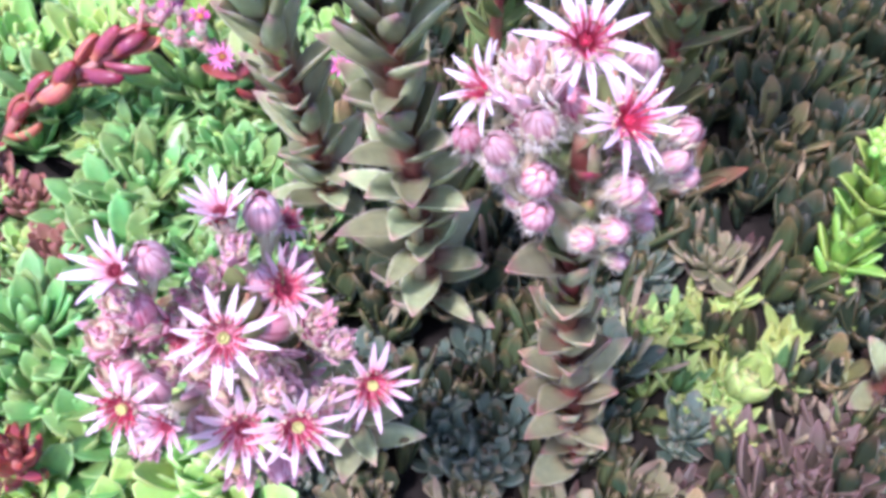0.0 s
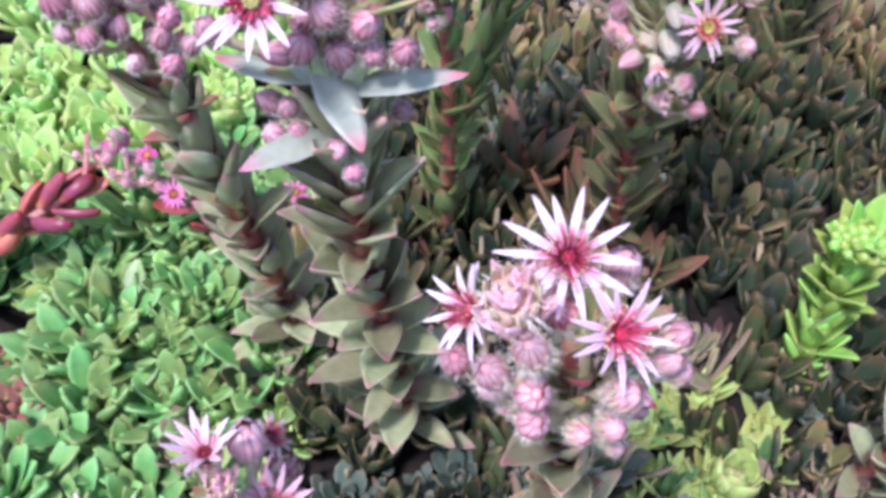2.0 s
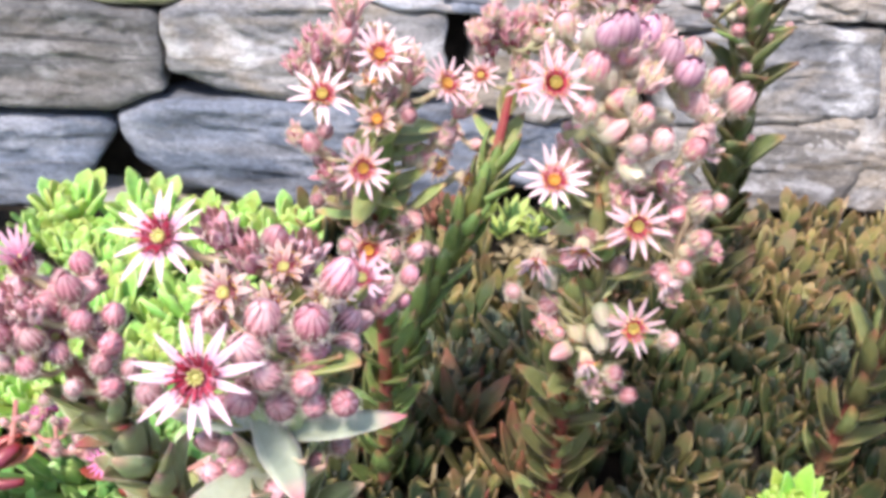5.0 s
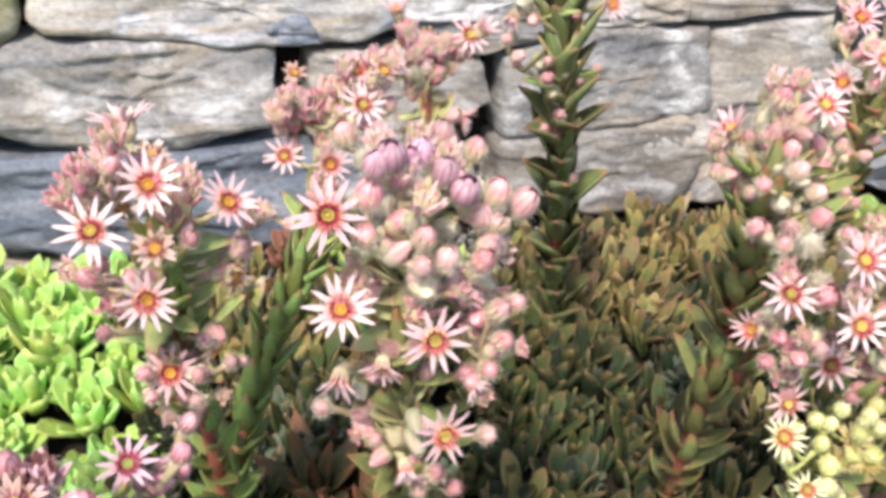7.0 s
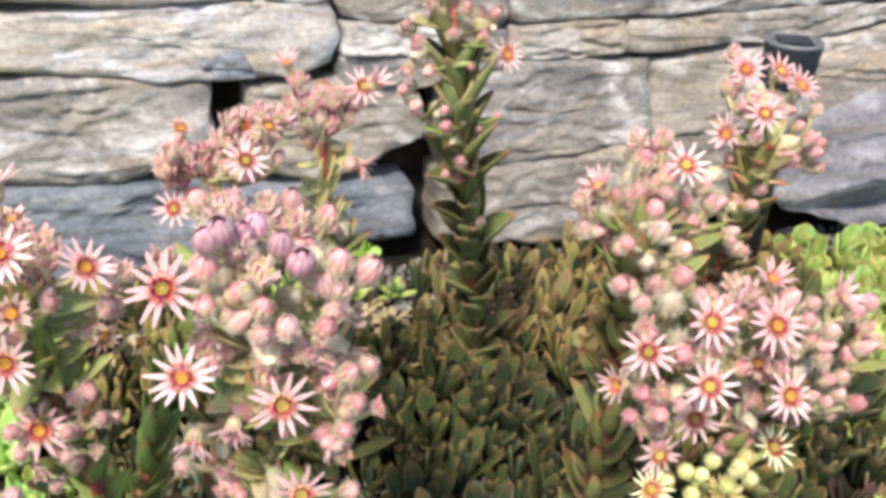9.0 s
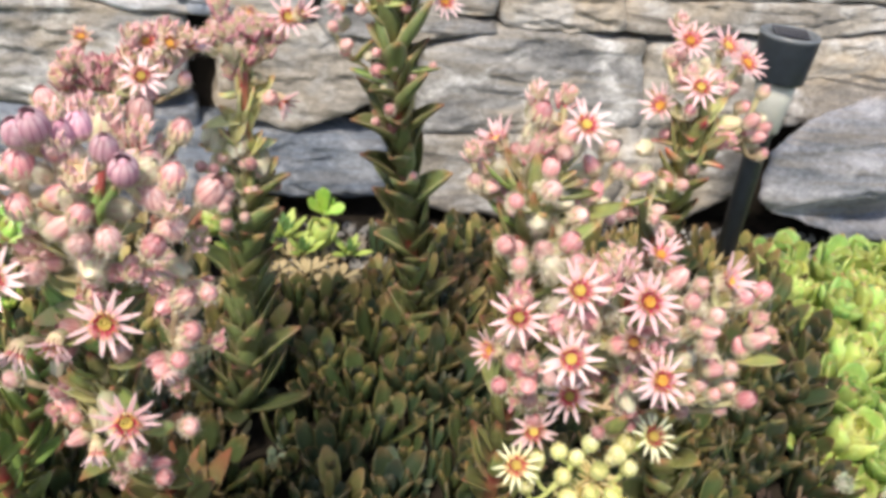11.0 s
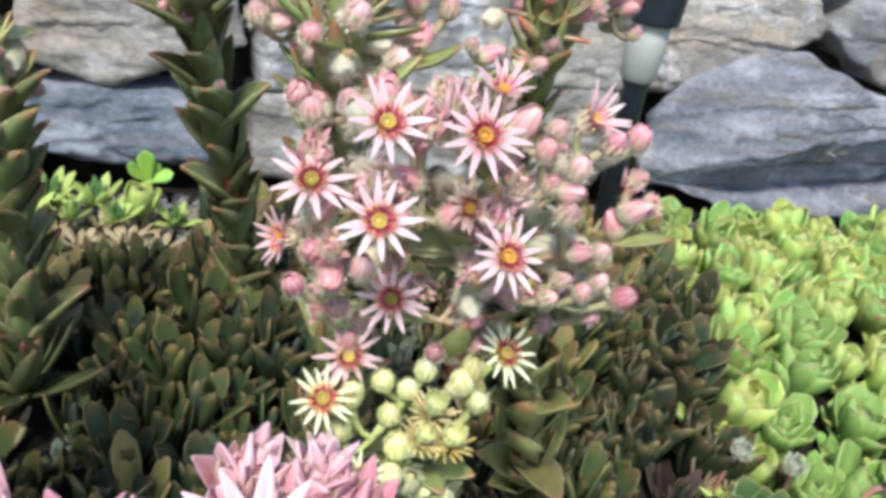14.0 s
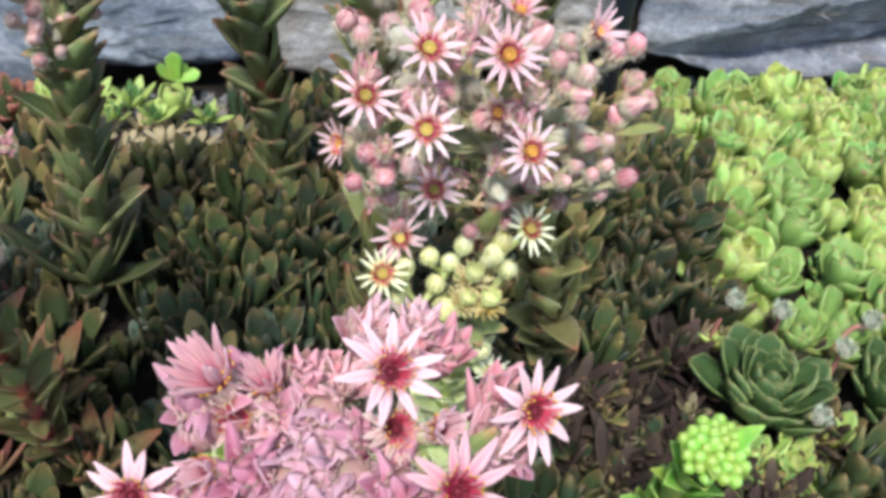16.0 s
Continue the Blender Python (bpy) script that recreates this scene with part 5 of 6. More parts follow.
HEAD_H = {}
HEAD_H["open"] = [
    (0.281, 0.544, 0.457, 0.95),
    (0.243, 0.54, 0.501, 0.9),
    (0.26, 0.545, 0.504, 0.9),
    (0.252, 0.55, 0.516, 0.9),
]
HEAD_H["half"] = [
    (0.227, 0.55, 0.449, 0.8),
]
HEAD_H["bud"] = [
    (0.232, 0.55, 0.464, 0.8),
    (0.248, 0.54, 0.47, 0.8),
    (0.267, 0.545, 0.466, 0.8),
    (0.282, 0.55, 0.418, 0.6),
    (0.259, 0.545, 0.393, 0.75),
    (0.248, 0.545, 0.425, 0.6),
    (0.259, 0.545, 0.418, 0.6),
    (0.282, 0.56, 0.345, 0.6),
    (0.233, 0.555, 0.421, 0.6),
    (0.224, 0.55, 0.472, 0.7),
    (0.254, 0.54, 0.484, 0.9),
    (0.275, 0.55, 0.478, 0.8),
    (0.236, 0.545, 0.485, 0.9),
    (0.253, 0.55, 0.383, 0.6),
    (0.229, 0.545, 0.501, 0.9),
    (0.224, 0.55, 0.436, 0.7),
]

HEAD_G = {}
HEAD_G["open"] = [
    (0.307, 0.39, 0.45, 0.95),
]
HEAD_G["half"] = [
    (0.279, 0.41, 0.433, 0.95),
]
HEAD_G["tuft"] = [
    (0.288, 0.4, 0.461, 0.9),
    (0.301, 0.4, 0.46, 0.9),
]
HEAD_G["bud"] = [
    (0.289, 0.395, 0.452, 1),
    (0.264, 0.4, 0.433, 0.9),
    (0.292, 0.39, 0.443, 0.9),
    (0.286, 0.395, 0.435, 0.8),
    (0.282, 0.385, 0.417, 0.8),
    (0.294, 0.38, 0.425, 0.95),
    (0.311, 0.385, 0.411, 0.95),
    (0.296, 0.39, 0.43, 0.8),
    (0.268, 0.4, 0.418, 0.8),
    (0.325, 0.4, 0.435, 0.9),
    (0.279, 0.38, 0.399, 0.8),
    (0.303, 0.37, 0.406, 1),
    (0.331, 0.4, 0.426, 0.8),
    (0.275, 0.41, 0.42, 0.7),
    (0.295, 0.39, 0.406, 0.7),
]

HEAD_G2 = {}
HEAD_G2["open"] = [
    (0.395, 0.48, 0.463, 1),
    (0.413, 0.475, 0.463, 1),
    (0.42, 0.465, 0.458, 1),
    (0.39, 0.45, 0.449, 0.95),
]
HEAD_G2["half"] = [
    (0.378, 0.46, 0.435, 1),
]
HEAD_G2["tuft"] = [
    (0.404, 0.46, 0.451, 0.9),
]
HEAD_G2["bud"] = [
    (0.386, 0.48, 0.455, 0.9),
    (0.388, 0.45, 0.437, 0.8),
    (0.426, 0.455, 0.431, 0.85),
    (0.417, 0.452, 0.422, 0.8),
    (0.438, 0.46, 0.426, 0.7),
    (0.442, 0.46, 0.412, 0.8),
    (0.399, 0.45, 0.406, 0.75),
    (0.395, 0.45, 0.397, 0.75),
    (0.379, 0.44, 0.382, 0.7),
    (0.35, 0.43, 0.386, 0.7),
    (0.361, 0.445, 0.404, 0.7),
    (0.435, 0.465, 0.444, 0.8),
    (0.376, 0.45, 0.401, 0.7),
    (0.393, 0.445, 0.372, 0.7),
]

HEAD_F = {}
HEAD_F["open"] = [
    (0.291, 0.329, 0.409, 1),
    (0.315, 0.32, 0.41, 1),
    (0.278, 0.348, 0.384, 1),
    (0.29, 0.32, 0.385, 1),
    (0.328, 0.317, 0.376, 1),
    (0.307, 0.345, 0.347, 0.95),
    (0.299, 0.355, 0.32, 0.95),
]
HEAD_F["half"] = [
    (0.275, 0.36, 0.36, 0.85),
    (0.33, 0.345, 0.415, 0.85),
    (0.352, 0.33, 0.413, 0.95),
]
HEAD_F["tuft"] = [
    (0.304, 0.335, 0.407, 1),
    (0.315, 0.34, 0.414, 1),
    (0.3, 0.335, 0.389, 0.9),
    (0.327, 0.335, 0.362, 0.8),
    (0.334, 0.33, 0.391, 0.8),
    (0.284, 0.34, 0.368, 0.8),
    (0.3, 0.338, 0.411, 0.9),
]
HEAD_F["spent"] = [
    (0.32, 0.33, 0.385, 0.8),
]
HEAD_F["bud"] = [
    (0.279, 0.36, 0.401, 0.9),
    (0.34, 0.33, 0.403, 0.8),
    (0.358, 0.325, 0.408, 0.95),
    (0.369, 0.33, 0.408, 0.9),
    (0.349, 0.325, 0.4, 0.9),
    (0.373, 0.33, 0.396, 0.8),
    (0.349, 0.325, 0.386, 0.9),
    (0.38, 0.33, 0.388, 0.8),
    (0.344, 0.33, 0.393, 0.7),
    (0.277, 0.35, 0.349, 0.8),
    (0.285, 0.345, 0.353, 0.8),
    (0.285, 0.35, 0.341, 0.7),
    (0.292, 0.35, 0.341, 0.8),
    (0.333, 0.34, 0.342, 0.8),
    (0.325, 0.345, 0.326, 0.7),
    (0.339, 0.345, 0.329, 0.7),
    (0.296, 0.345, 0.412, 0.8),
    (0.379, 0.33, 0.354, 0.9),
    (0.359, 0.335, 0.359, 0.8),
    (0.366, 0.333, 0.355, 0.75),
    (0.371, 0.333, 0.359, 0.8),
    (0.355, 0.335, 0.352, 0.75),
    (0.361, 0.335, 0.368, 0.8),
    (0.375, 0.338, 0.343, 0.7),
    (0.367, 0.33, 0.371, 0.8),
    (0.343, 0.335, 0.353, 0.8),
    (0.345, 0.335, 0.408, 0.8),
    (0.294, 0.34, 0.36, 0.8),
]

HEAD_Y = {}
HEAD_Y["open"] = [
    (0.288, 0.34, 0.314, 1),
    (0.345, 0.335, 0.331, 1),
    (0.3, 0.33, 0.29, 0.85),
    (0.34, 0.335, 0.259, 0.85),
]
HEAD_Y["tuft"] = [
    (0.323, 0.332, 0.316, 0.95),
    (0.33, 0.328, 0.306, 0.95),
    (0.321, 0.33, 0.306, 0.85),
]
HEAD_Y["bud"] = [
    (0.299, 0.345, 0.311, 0.8),
    (0.309, 0.345, 0.316, 0.8),
    (0.318, 0.345, 0.312, 0.75),
    (0.311, 0.34, 0.306, 0.8),
    (0.324, 0.347, 0.318, 0.8),
    (0.339, 0.343, 0.32, 0.85),
    (0.342, 0.34, 0.309, 0.85),
    (0.314, 0.335, 0.297, 1),
    (0.311, 0.33, 0.289, 0.9),
    (0.297, 0.345, 0.297, 0.8),
    (0.32, 0.335, 0.281, 0.9),
    (0.334, 0.335, 0.272, 0.8),
]

HEAD_Z = {}
HEAD_Z["open"] = [
    (0.237, 0.198, 0.395, 0.92),
    (0.265, 0.187, 0.389, 0.9),
    (0.243, 0.173, 0.386, 0.95),
    (0.187, 0.201, 0.370, 0.85),
]
HEAD_Z["half"] = [
    (0.206, 0.215, 0.384, 1.1),
    (0.244, 0.186, 0.389, 0.7),
    (0.202, 0.201, 0.373, 0.7),
    (0.217, 0.215, 0.380, 0.8),
]
HEAD_Z["tuft"] = [
    (0.239, 0.219, 0.390, 1.03),
    (0.251, 0.217, 0.391, 0.85),
    (0.247, 0.214, 0.389, 1.03),
    (0.255, 0.211, 0.388, 1.03),
    (0.225, 0.215, 0.383, 1.08),
    (0.232, 0.213, 0.382, 1.03),
    (0.262, 0.196, 0.385, 1.08),
    (0.256, 0.185, 0.383, 0.92),
]
HEAD_Z["violet"] = [
    (0.215, 0.222, 0.377, 0.95),
    (0.201, 0.214, 0.380, 1.05),
    (0.216, 0.209, 0.376, 0.95),
    (0.226, 0.205, 0.380, 1.00),
    (0.223, 0.198, 0.378, 0.95),
    (0.233, 0.198, 0.379, 0.84),
    (0.228, 0.188, 0.378, 0.95),
    (0.217, 0.193, 0.375, 0.95),
    (0.209, 0.198, 0.374, 0.89),
    (0.196, 0.201, 0.370, 0.84),
    (0.236, 0.182, 0.379, 0.95),
    (0.262, 0.186, 0.378, 0.79),
    (0.221, 0.188, 0.376, 0.95),
]
HEAD_Z["spent"] = [
    (0.238, 0.194, 0.383, 0.8),
    (0.218, 0.206, 0.374, 0.75),
    (0.209, 0.211, 0.376, 0.8),
]
HEAD_Z["bud"] = [
    (0.202, 0.211, 0.374, 1),
    (0.238, 0.192, 0.378, 0.8),
]
L_BROAD = leaf_meshes("broad", STALK_LEAF_PURPLE, 0.037, 0.0150, 0.0017, "ovate", 0.10, 0.34)
L_BROWN = leaf_meshes("brown", STALK_LEAF_BROWN, 0.035, 0.0150, 0.0017, "ovate", 0.18, 0.30)
L_BRACT = leaf_meshes("bract", BRACT_LEAF, 0.026, 0.0115, 0.0015, "lance", 0.10, 0.26)
L_STALK = leaf_meshes("stalk", STALK_LEAF, 0.037, 0.0134, 0.0016, "lance", 0.22, 0.20)
L_DARK = leaf_meshes("dark", STALK_LEAF_DARK, 0.045, 0.0190, 0.0020, "lance", 0.03, 0.36)
L_GREEN = leaf_meshes("stalk_green", STALK_LEAF_GREEN, 0.037, 0.0140, 0.0016, "lance", 0.2, 0.2)
L_TALL = leaf_meshes("tall", STALK_LEAF_TAN, 0.040, 0.0190, 0.0018, "ovate", 0.10, 0.30)
L_PALE = leaf_meshes("pale", PALE_LEAF, 0.036, 0.0115, 0.0018, "lance", -0.02, 0.14)
L_RED = leaf_meshes("red", RED_LEAF, 0.030, 0.0125, 0.0060, "finger", 0.18, 0.02)
L_LIME = leaf_meshes("lime", LIME_LEAF, 0.030, 0.0140, 0.0020, "lance", -0.04, 0.20)
L_YELLOW = leaf_meshes("yellow", CREAM_LEAF, 0.027, 0.013, 0.0016, "lance", 0.1, 0.14)

stalk("leaning houseleek stalk with maroon-edged leaves and starry pink flowers", [(0.107, 0.285, 0.07), (0.090, 0.262, 0.14), (0.073, 0.240, 0.205), (0.054, 0.198, 0.29), (0.046, 0.182, 0.338)], HEAD_A, PINK_RED, L_BROWN, 58, (1.05, 0.85), (44, 22), 1, leaf_to=0.86, thick=0.005, bracts=7, bract_leaves=L_BRACT, bud_size=0.9, fill=0.5)
stalk("houseleek stalk with a wide crowded head of pink star flowers", [(0.0, 0.295, 0.055), (-0.012, 0.25, 0.15), (-0.028, 0.19, 0.24), (-0.034, 0.172, 0.275)], HEAD_B, PINK_DEEP, L_BROAD, 40, (1.0, 0.75), (48, 32), 2, leaf_to=0.8, fill=0.6, extra=FADED)
stalk("tall houseleek stalk with overlapping maroon-green leaves and fuzzy pink buds", [(0.032, 0.375, 0.08), (0.018, 0.342, 0.174), (0.001, 0.293, 0.275), (-0.006, 0.270, 0.345), (-0.004, 0.262, 0.392)], HEAD_C, PINK_DUSK, L_BROAD, 70, (1.2, 0.9), (58, 20), 3, leaf_to=0.78, thick=0.005)
stalk("houseleek stalk with dusky leaves and purple-pink buds", [(-0.028, 0.440, 0.085), (-0.036, 0.411, 0.150), (-0.058, 0.362, 0.26), (-0.076, 0.322, 0.34)], HEAD_C2, PINK_DUSK, L_BROAD, 62, (1.2, 0.9), (56, 20), 4, leaf_to=0.85, thick=0.005, bracts=5, bract_leaves=L_BRACT)
stalk("slender houseleek stalk crowded with pink and brown-centred flowers", [(0.062, 0.505, 0.12), (0.050, 0.46, 0.24), (0.036, 0.425, 0.35), (0.032, 0.418, 0.40)], HEAD_D, PINK, L_GREEN, 51, (1.0, 0.7), (44, 28), 5, leaf_to=0.8, fill=2.4, extra=FADED)
stalk("large houseleek stalk of pale star flowers and round pink buds", [(0.160, 0.470, 0.12), (0.142, 0.430, 0.23), (0.122, 0.378, 0.32), (0.118, 0.366, 0.42)], HEAD_E, PINK, L_STALK, 66, (1.1, 0.8), (44, 30), 6, STEM, leaf_to=0.86, thick=0.0036, bracts=11, bract_leaves=L_GREEN, out=0.6, fill=0.8, bud_size=1.15, extra=FADED, leafy=1.2, young=1.6, inner=HEAD_LEAVES_PALE)
stalk("green leafy houseleek stalk with a pink flower head beside the wall", [(0.050, 0.52, 0.14), (0.075, 0.51, 0.25), (0.102, 0.505, 0.33), (0.112, 0.508, 0.39)], HEAD_T1, PINK, L_GREEN, 57, (1.0, 0.8), (42, 28), 7, leaf_to=0.72, fill=1.0, leafy=0.6, extra=FADED)
stalk("dark-leaved houseleek stalk with woolly buds and a few pink flowers", [(0.194, 0.60, 0.13), (0.187, 0.575, 0.239), (0.183, 0.556, 0.33), (0.178, 0.545, 0.41)], HEAD_T2, PINK_WOOLLY, L_DARK, 66, (1.2, 0.9), (21, 14), 8, leaf_to=0.66, fill=0.4, young=2.0, leafy=1.0, extra=FADED, inner=HEAD_LEAVES_PALE)
stalk("tall upright dark green houseleek stalk with a budding top", [(0.328, 0.655, 0.14), (0.309, 0.622, 0.234), (0.283, 0.580, 0.33), (0.262, 0.553, 0.406), (0.250, 0.548, 0.485)], HEAD_H, PINK, L_DARK, 66, (1.1, 0.85), (18, 30), 9, STEM, leaf_to=0.90, thick=0.0045, fill=0.6, bracts=6, bract_leaves=L_GREEN, young=2.0, leafy=1.8, inner=HEAD_LEAVES_PALE)
stalk("houseleek stalk with round woolly pink buds", [(0.345, 0.485, 0.13), (0.318, 0.43, 0.30), (0.298, 0.402, 0.39), (0.294, 0.398, 0.42)], HEAD_G, PINK, L_STALK, 80, (1.2, 0.8), (40, 28), 10, leaf_to=0.84, bracts=9, bract_leaves=L_GREEN, bud_size=1.08, leafy=0.8, young=1.4, fill=1.1, inner=HEAD_LEAVES_PALE)
stalk("houseleek stalk with white-pink stars beside the garden lamp", [(0.440, 0.565, 0.14), (0.416, 0.50, 0.30), (0.402, 0.466, 0.39), (0.398, 0.462, 0.43)], HEAD_G2, PINK, L_STALK, 66, (1.15, 0.8), (40, 28), 11, leaf_to=0.86, bracts=9, bract_leaves=L_BRACT, leafy=1.0, young=1.4, fill=1.2, inner=HEAD_LEAVES_PALE)
stalk("stout houseleek stalk with a broad head of striped pink stars", [(0.452, 0.475, 0.13), (0.412, 0.41, 0.23), (0.362, 0.362, 0.325), (0.330, 0.350, 0.375)], HEAD_F, PINK, L_TALL, 78, (1.15, 0.85), (24, 22), 12, leaf_to=0.84, bracts=11, bract_leaves=L_BRACT, out=0.6, fill=1.2, bud_size=0.95, leafy=1.8, young=1.3, inner=HEAD_LEAVES_PALE)
stalk("pale yellow-green houseleek stalk with cream-yellow flowers", [(0.350, 0.405, 0.12), (0.338, 0.368, 0.22), (0.328, 0.352, 0.28)], HEAD_Y, YELLOW, L_YELLOW, 44, (1.0, 0.8), (55, 35), 13, STEM_PALE, leaf_to=0.95, fill=0.0, bud_size=1.12)
stalk("houseleek stalk close by with fading purple-pink flowers", [(0.275, 0.335, 0.075), (0.258, 0.275, 0.20), (0.240, 0.222, 0.315), (0.232, 0.212, 0.352)], HEAD_Z, PINK_NEAR, L_BROAD, 57, (1.0, 0.8), (48, 32), 14, leaf_to=0.85, fill=0.1, extra=FADED)

# broad pale leaves under the fuzzy buds
pale = tagged(new("houseleek_shoot"), "shoot of broad grey-green pink-tipped leaves beside a flowering stalk", "houseleek")
root = Vector((-0.011, 0.262, 0.3565))
g = Geo()
tube(g, spline([(0.024, 0.36, 0.10), (0.006, 0.31, 0.25), root], 12), [0.0034] * 12, 7)
part("stem", g.mesh("stem", STEM), pale)
for k, (foot_at, tip, w) in enumerate((((-0.012, 0.262, 0.362), (-0.001, 0.238, 0.352), 1.05), ((-0.004, 0.260, 0.358), (0.029, 0.264, 0.361), 0.85), ((-0.010, 0.264, 0.340), (-0.036, 0.253, 0.339), 0.8), ((-0.012, 0.264, 0.360), (-0.042, 0.266, 0.358), 0.8))):
    d = Vector(tip) - Vector(foot_at)
    part("leaf", L_PALE[k], pale, frame_of(foot_at, d, (0.1, -0.5, 1)) @ Matrix.Diagonal((w, d.length / 0.036, w, 1)))


def lime_stalk(label, pts, seed, count=84):
    t = stalk(label, pts, {}, PINK, L_LIME, count, (1.05, 0.85), (30, 21), seed, STEM_PALE, leaf_to=0.97, thick=0.0065)
    top, d = Vector(pts[-1]), (Vector(pts[-1]) - Vector(pts[-2])).normalized()
    r = random.Random(seed)
    me = knob_mesh
    for i in range(34):
        a, q = 2.4 * i, math.sqrt(i / 34) * 0.0140
        off = facing((0, 0, 0), d) @ Vector((math.cos(a) * q, math.sin(a) * q, 0.006 - 22 * q * q))
        part("bud", me, t, facing(top + off, (d + off.normalized() * 0.7), r.uniform(0, 90), r.uniform(1.1, 1.4)))
    return t


g = Geo()
lathe(g, [(0.0012, -0.003), (0.0022, -0.0012), (0.0025, 0.0005), (0.0018, 0.0020), (0.0006, 0.0028)], 10, 0, None, 5, 0.1)
knob_mesh = g.mesh("bud", LIME_LEAF)
lime_stalk("bright lime-green leafy stalk with a knobbly budding top", [(0.258, 0.388, 0.08), (0.254, 0.385, 0.14), (0.248, 0.374, 0.19), (0.243, 0.365, 0.222)], 21)
lime_stalk("short lime-green stalk with a flat knobbly bud head", [(0.445, 0.335, 0.09), (0.43, 0.305, 0.18), (0.415, 0.272, 0.255)], 22, 44)

# red stonecrop with magenta flowers
red = stalk("leaning red fleshy-leaved stonecrop stem", [(-0.252, 0.475, 0.08), (-0.222, 0.478, 0.122), (-0.185, 0.482, 0.149), (-0.159, 0.486, 0.165)], {}, PINK, L_RED, 20, (1.0, 0.85), (40, 24), 31, STEM_RED, leaf_to=1.0, name="red_stonecrop", category="stonecrop")
g = Geo()
tube(g, spline([(-0.154, 0.486, 0.166), (-0.152, 0.496, 0.178), (-0.150, 0.502, 0.195)], 8), [0.0022 - 0.0001 * i for i in range(8)], 6)
part("stem_tip", g.mesh("stem_tip", STEM_RED), red)
small = {"open": [(-0.101, 0.476, 0.171, 0.72), (-0.033, 0.478, 0.171, 0.7)], "bud": [(-0.125, 0.478, 0.182, 0.6), (-0.135, 0.482, 0.180, 0.55), (-0.118, 0.482, 0.176, 0.6), (-0.128, 0.49, 0.190, 0.55), (-0.112, 0.478, 0.188, 0.5), (-0.150, 0.500, 0.184, 0.6), (-0.158, 0.502, 0.180, 0.55), (-0.045, 0.482, 0.166, 0.5)]}
stalk("small stonecrop with magenta star flowers", [(-0.075, 0.52, 0.11), (-0.085, 0.50, 0.14), (-0.098, 0.486, 0.160)], small, MAGENTA, L_RED, 6, (0.9, 0.8), (60, 60), 32, STEM_RED, leaf_to=1.0, thick=0.0022, name="pink_stonecrop", category="stonecrop")
DARK_MAGENTA = leaf_meshes("magenta", RED_LEAF, 0.022, 0.008, 0.003, "lance", 0.2, 0.1)
stalk("dark red-purple upright leafy rosette shoot", [(-0.165, 0.262, 0.05), (-0.160, 0.256, 0.075), (-0.157, 0.252, 0.10)], {}, PINK, DARK_MAGENTA, 26, (1.1, 0.7), (55, 15), 33, STEM_RED, leaf_to=1.0, name="red_houseleek", category="houseleek")

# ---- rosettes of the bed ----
# shade-coloured material for the inner leaves of each mat material
HEART_SHADE = {"mat_leaf_green": HEART_GREEN_SHADE, "mat_leaf_lime": HEART_GREEN_SHADE, "mat_leaf_bronze": HEART_DARK_SHADE, "mat_leaf_olive": HEART_DARK_SHADE, "mat_leaf_ochre": HEART_DARK_SHADE}


def rosette_mesh(mat, n, R, W, T, shape, inner, outer, curve, cup, seed):
    """A whole rosette: leaves in a spiral, steep in the heart and flatter outside."""
    r, g = random.Random(seed), Geo()
    for i in range(n):
        q = (i + 1) / n
        up = inner + (outer - inner) * q + r.uniform(-10, 10)
        L = R * (0.35 + 0.65 * q ** 0.7) * r.uniform(0.88, 1.1)
        v, f, uv = leaf(L, W * (0.45 + 0.55 * q) * r.uniform(0.88, 1.12), T, curve + r.uniform(-0.08, 0.08), cup, shape, 5, r.uniform(-0.06, 0.06))
        # slot 1, the shade-coloured copy, goes to the inner leaves
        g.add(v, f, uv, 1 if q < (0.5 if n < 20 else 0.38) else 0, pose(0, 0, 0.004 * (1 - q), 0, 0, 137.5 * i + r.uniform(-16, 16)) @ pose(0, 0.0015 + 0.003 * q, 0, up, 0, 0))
    return g.mesh("houseleek_rosette", mat, HEART_SHADE.get(mat.name, mat))


def kinds(mat, n, R, W, T, shape, inner, outer, curve, cup, seed):
    return [rosette_mesh(mat, n + 2 * k, R * (1 + 0.06 * k), W, T, shape, inner, outer, curve, cup, seed + k) for k in range(3)]


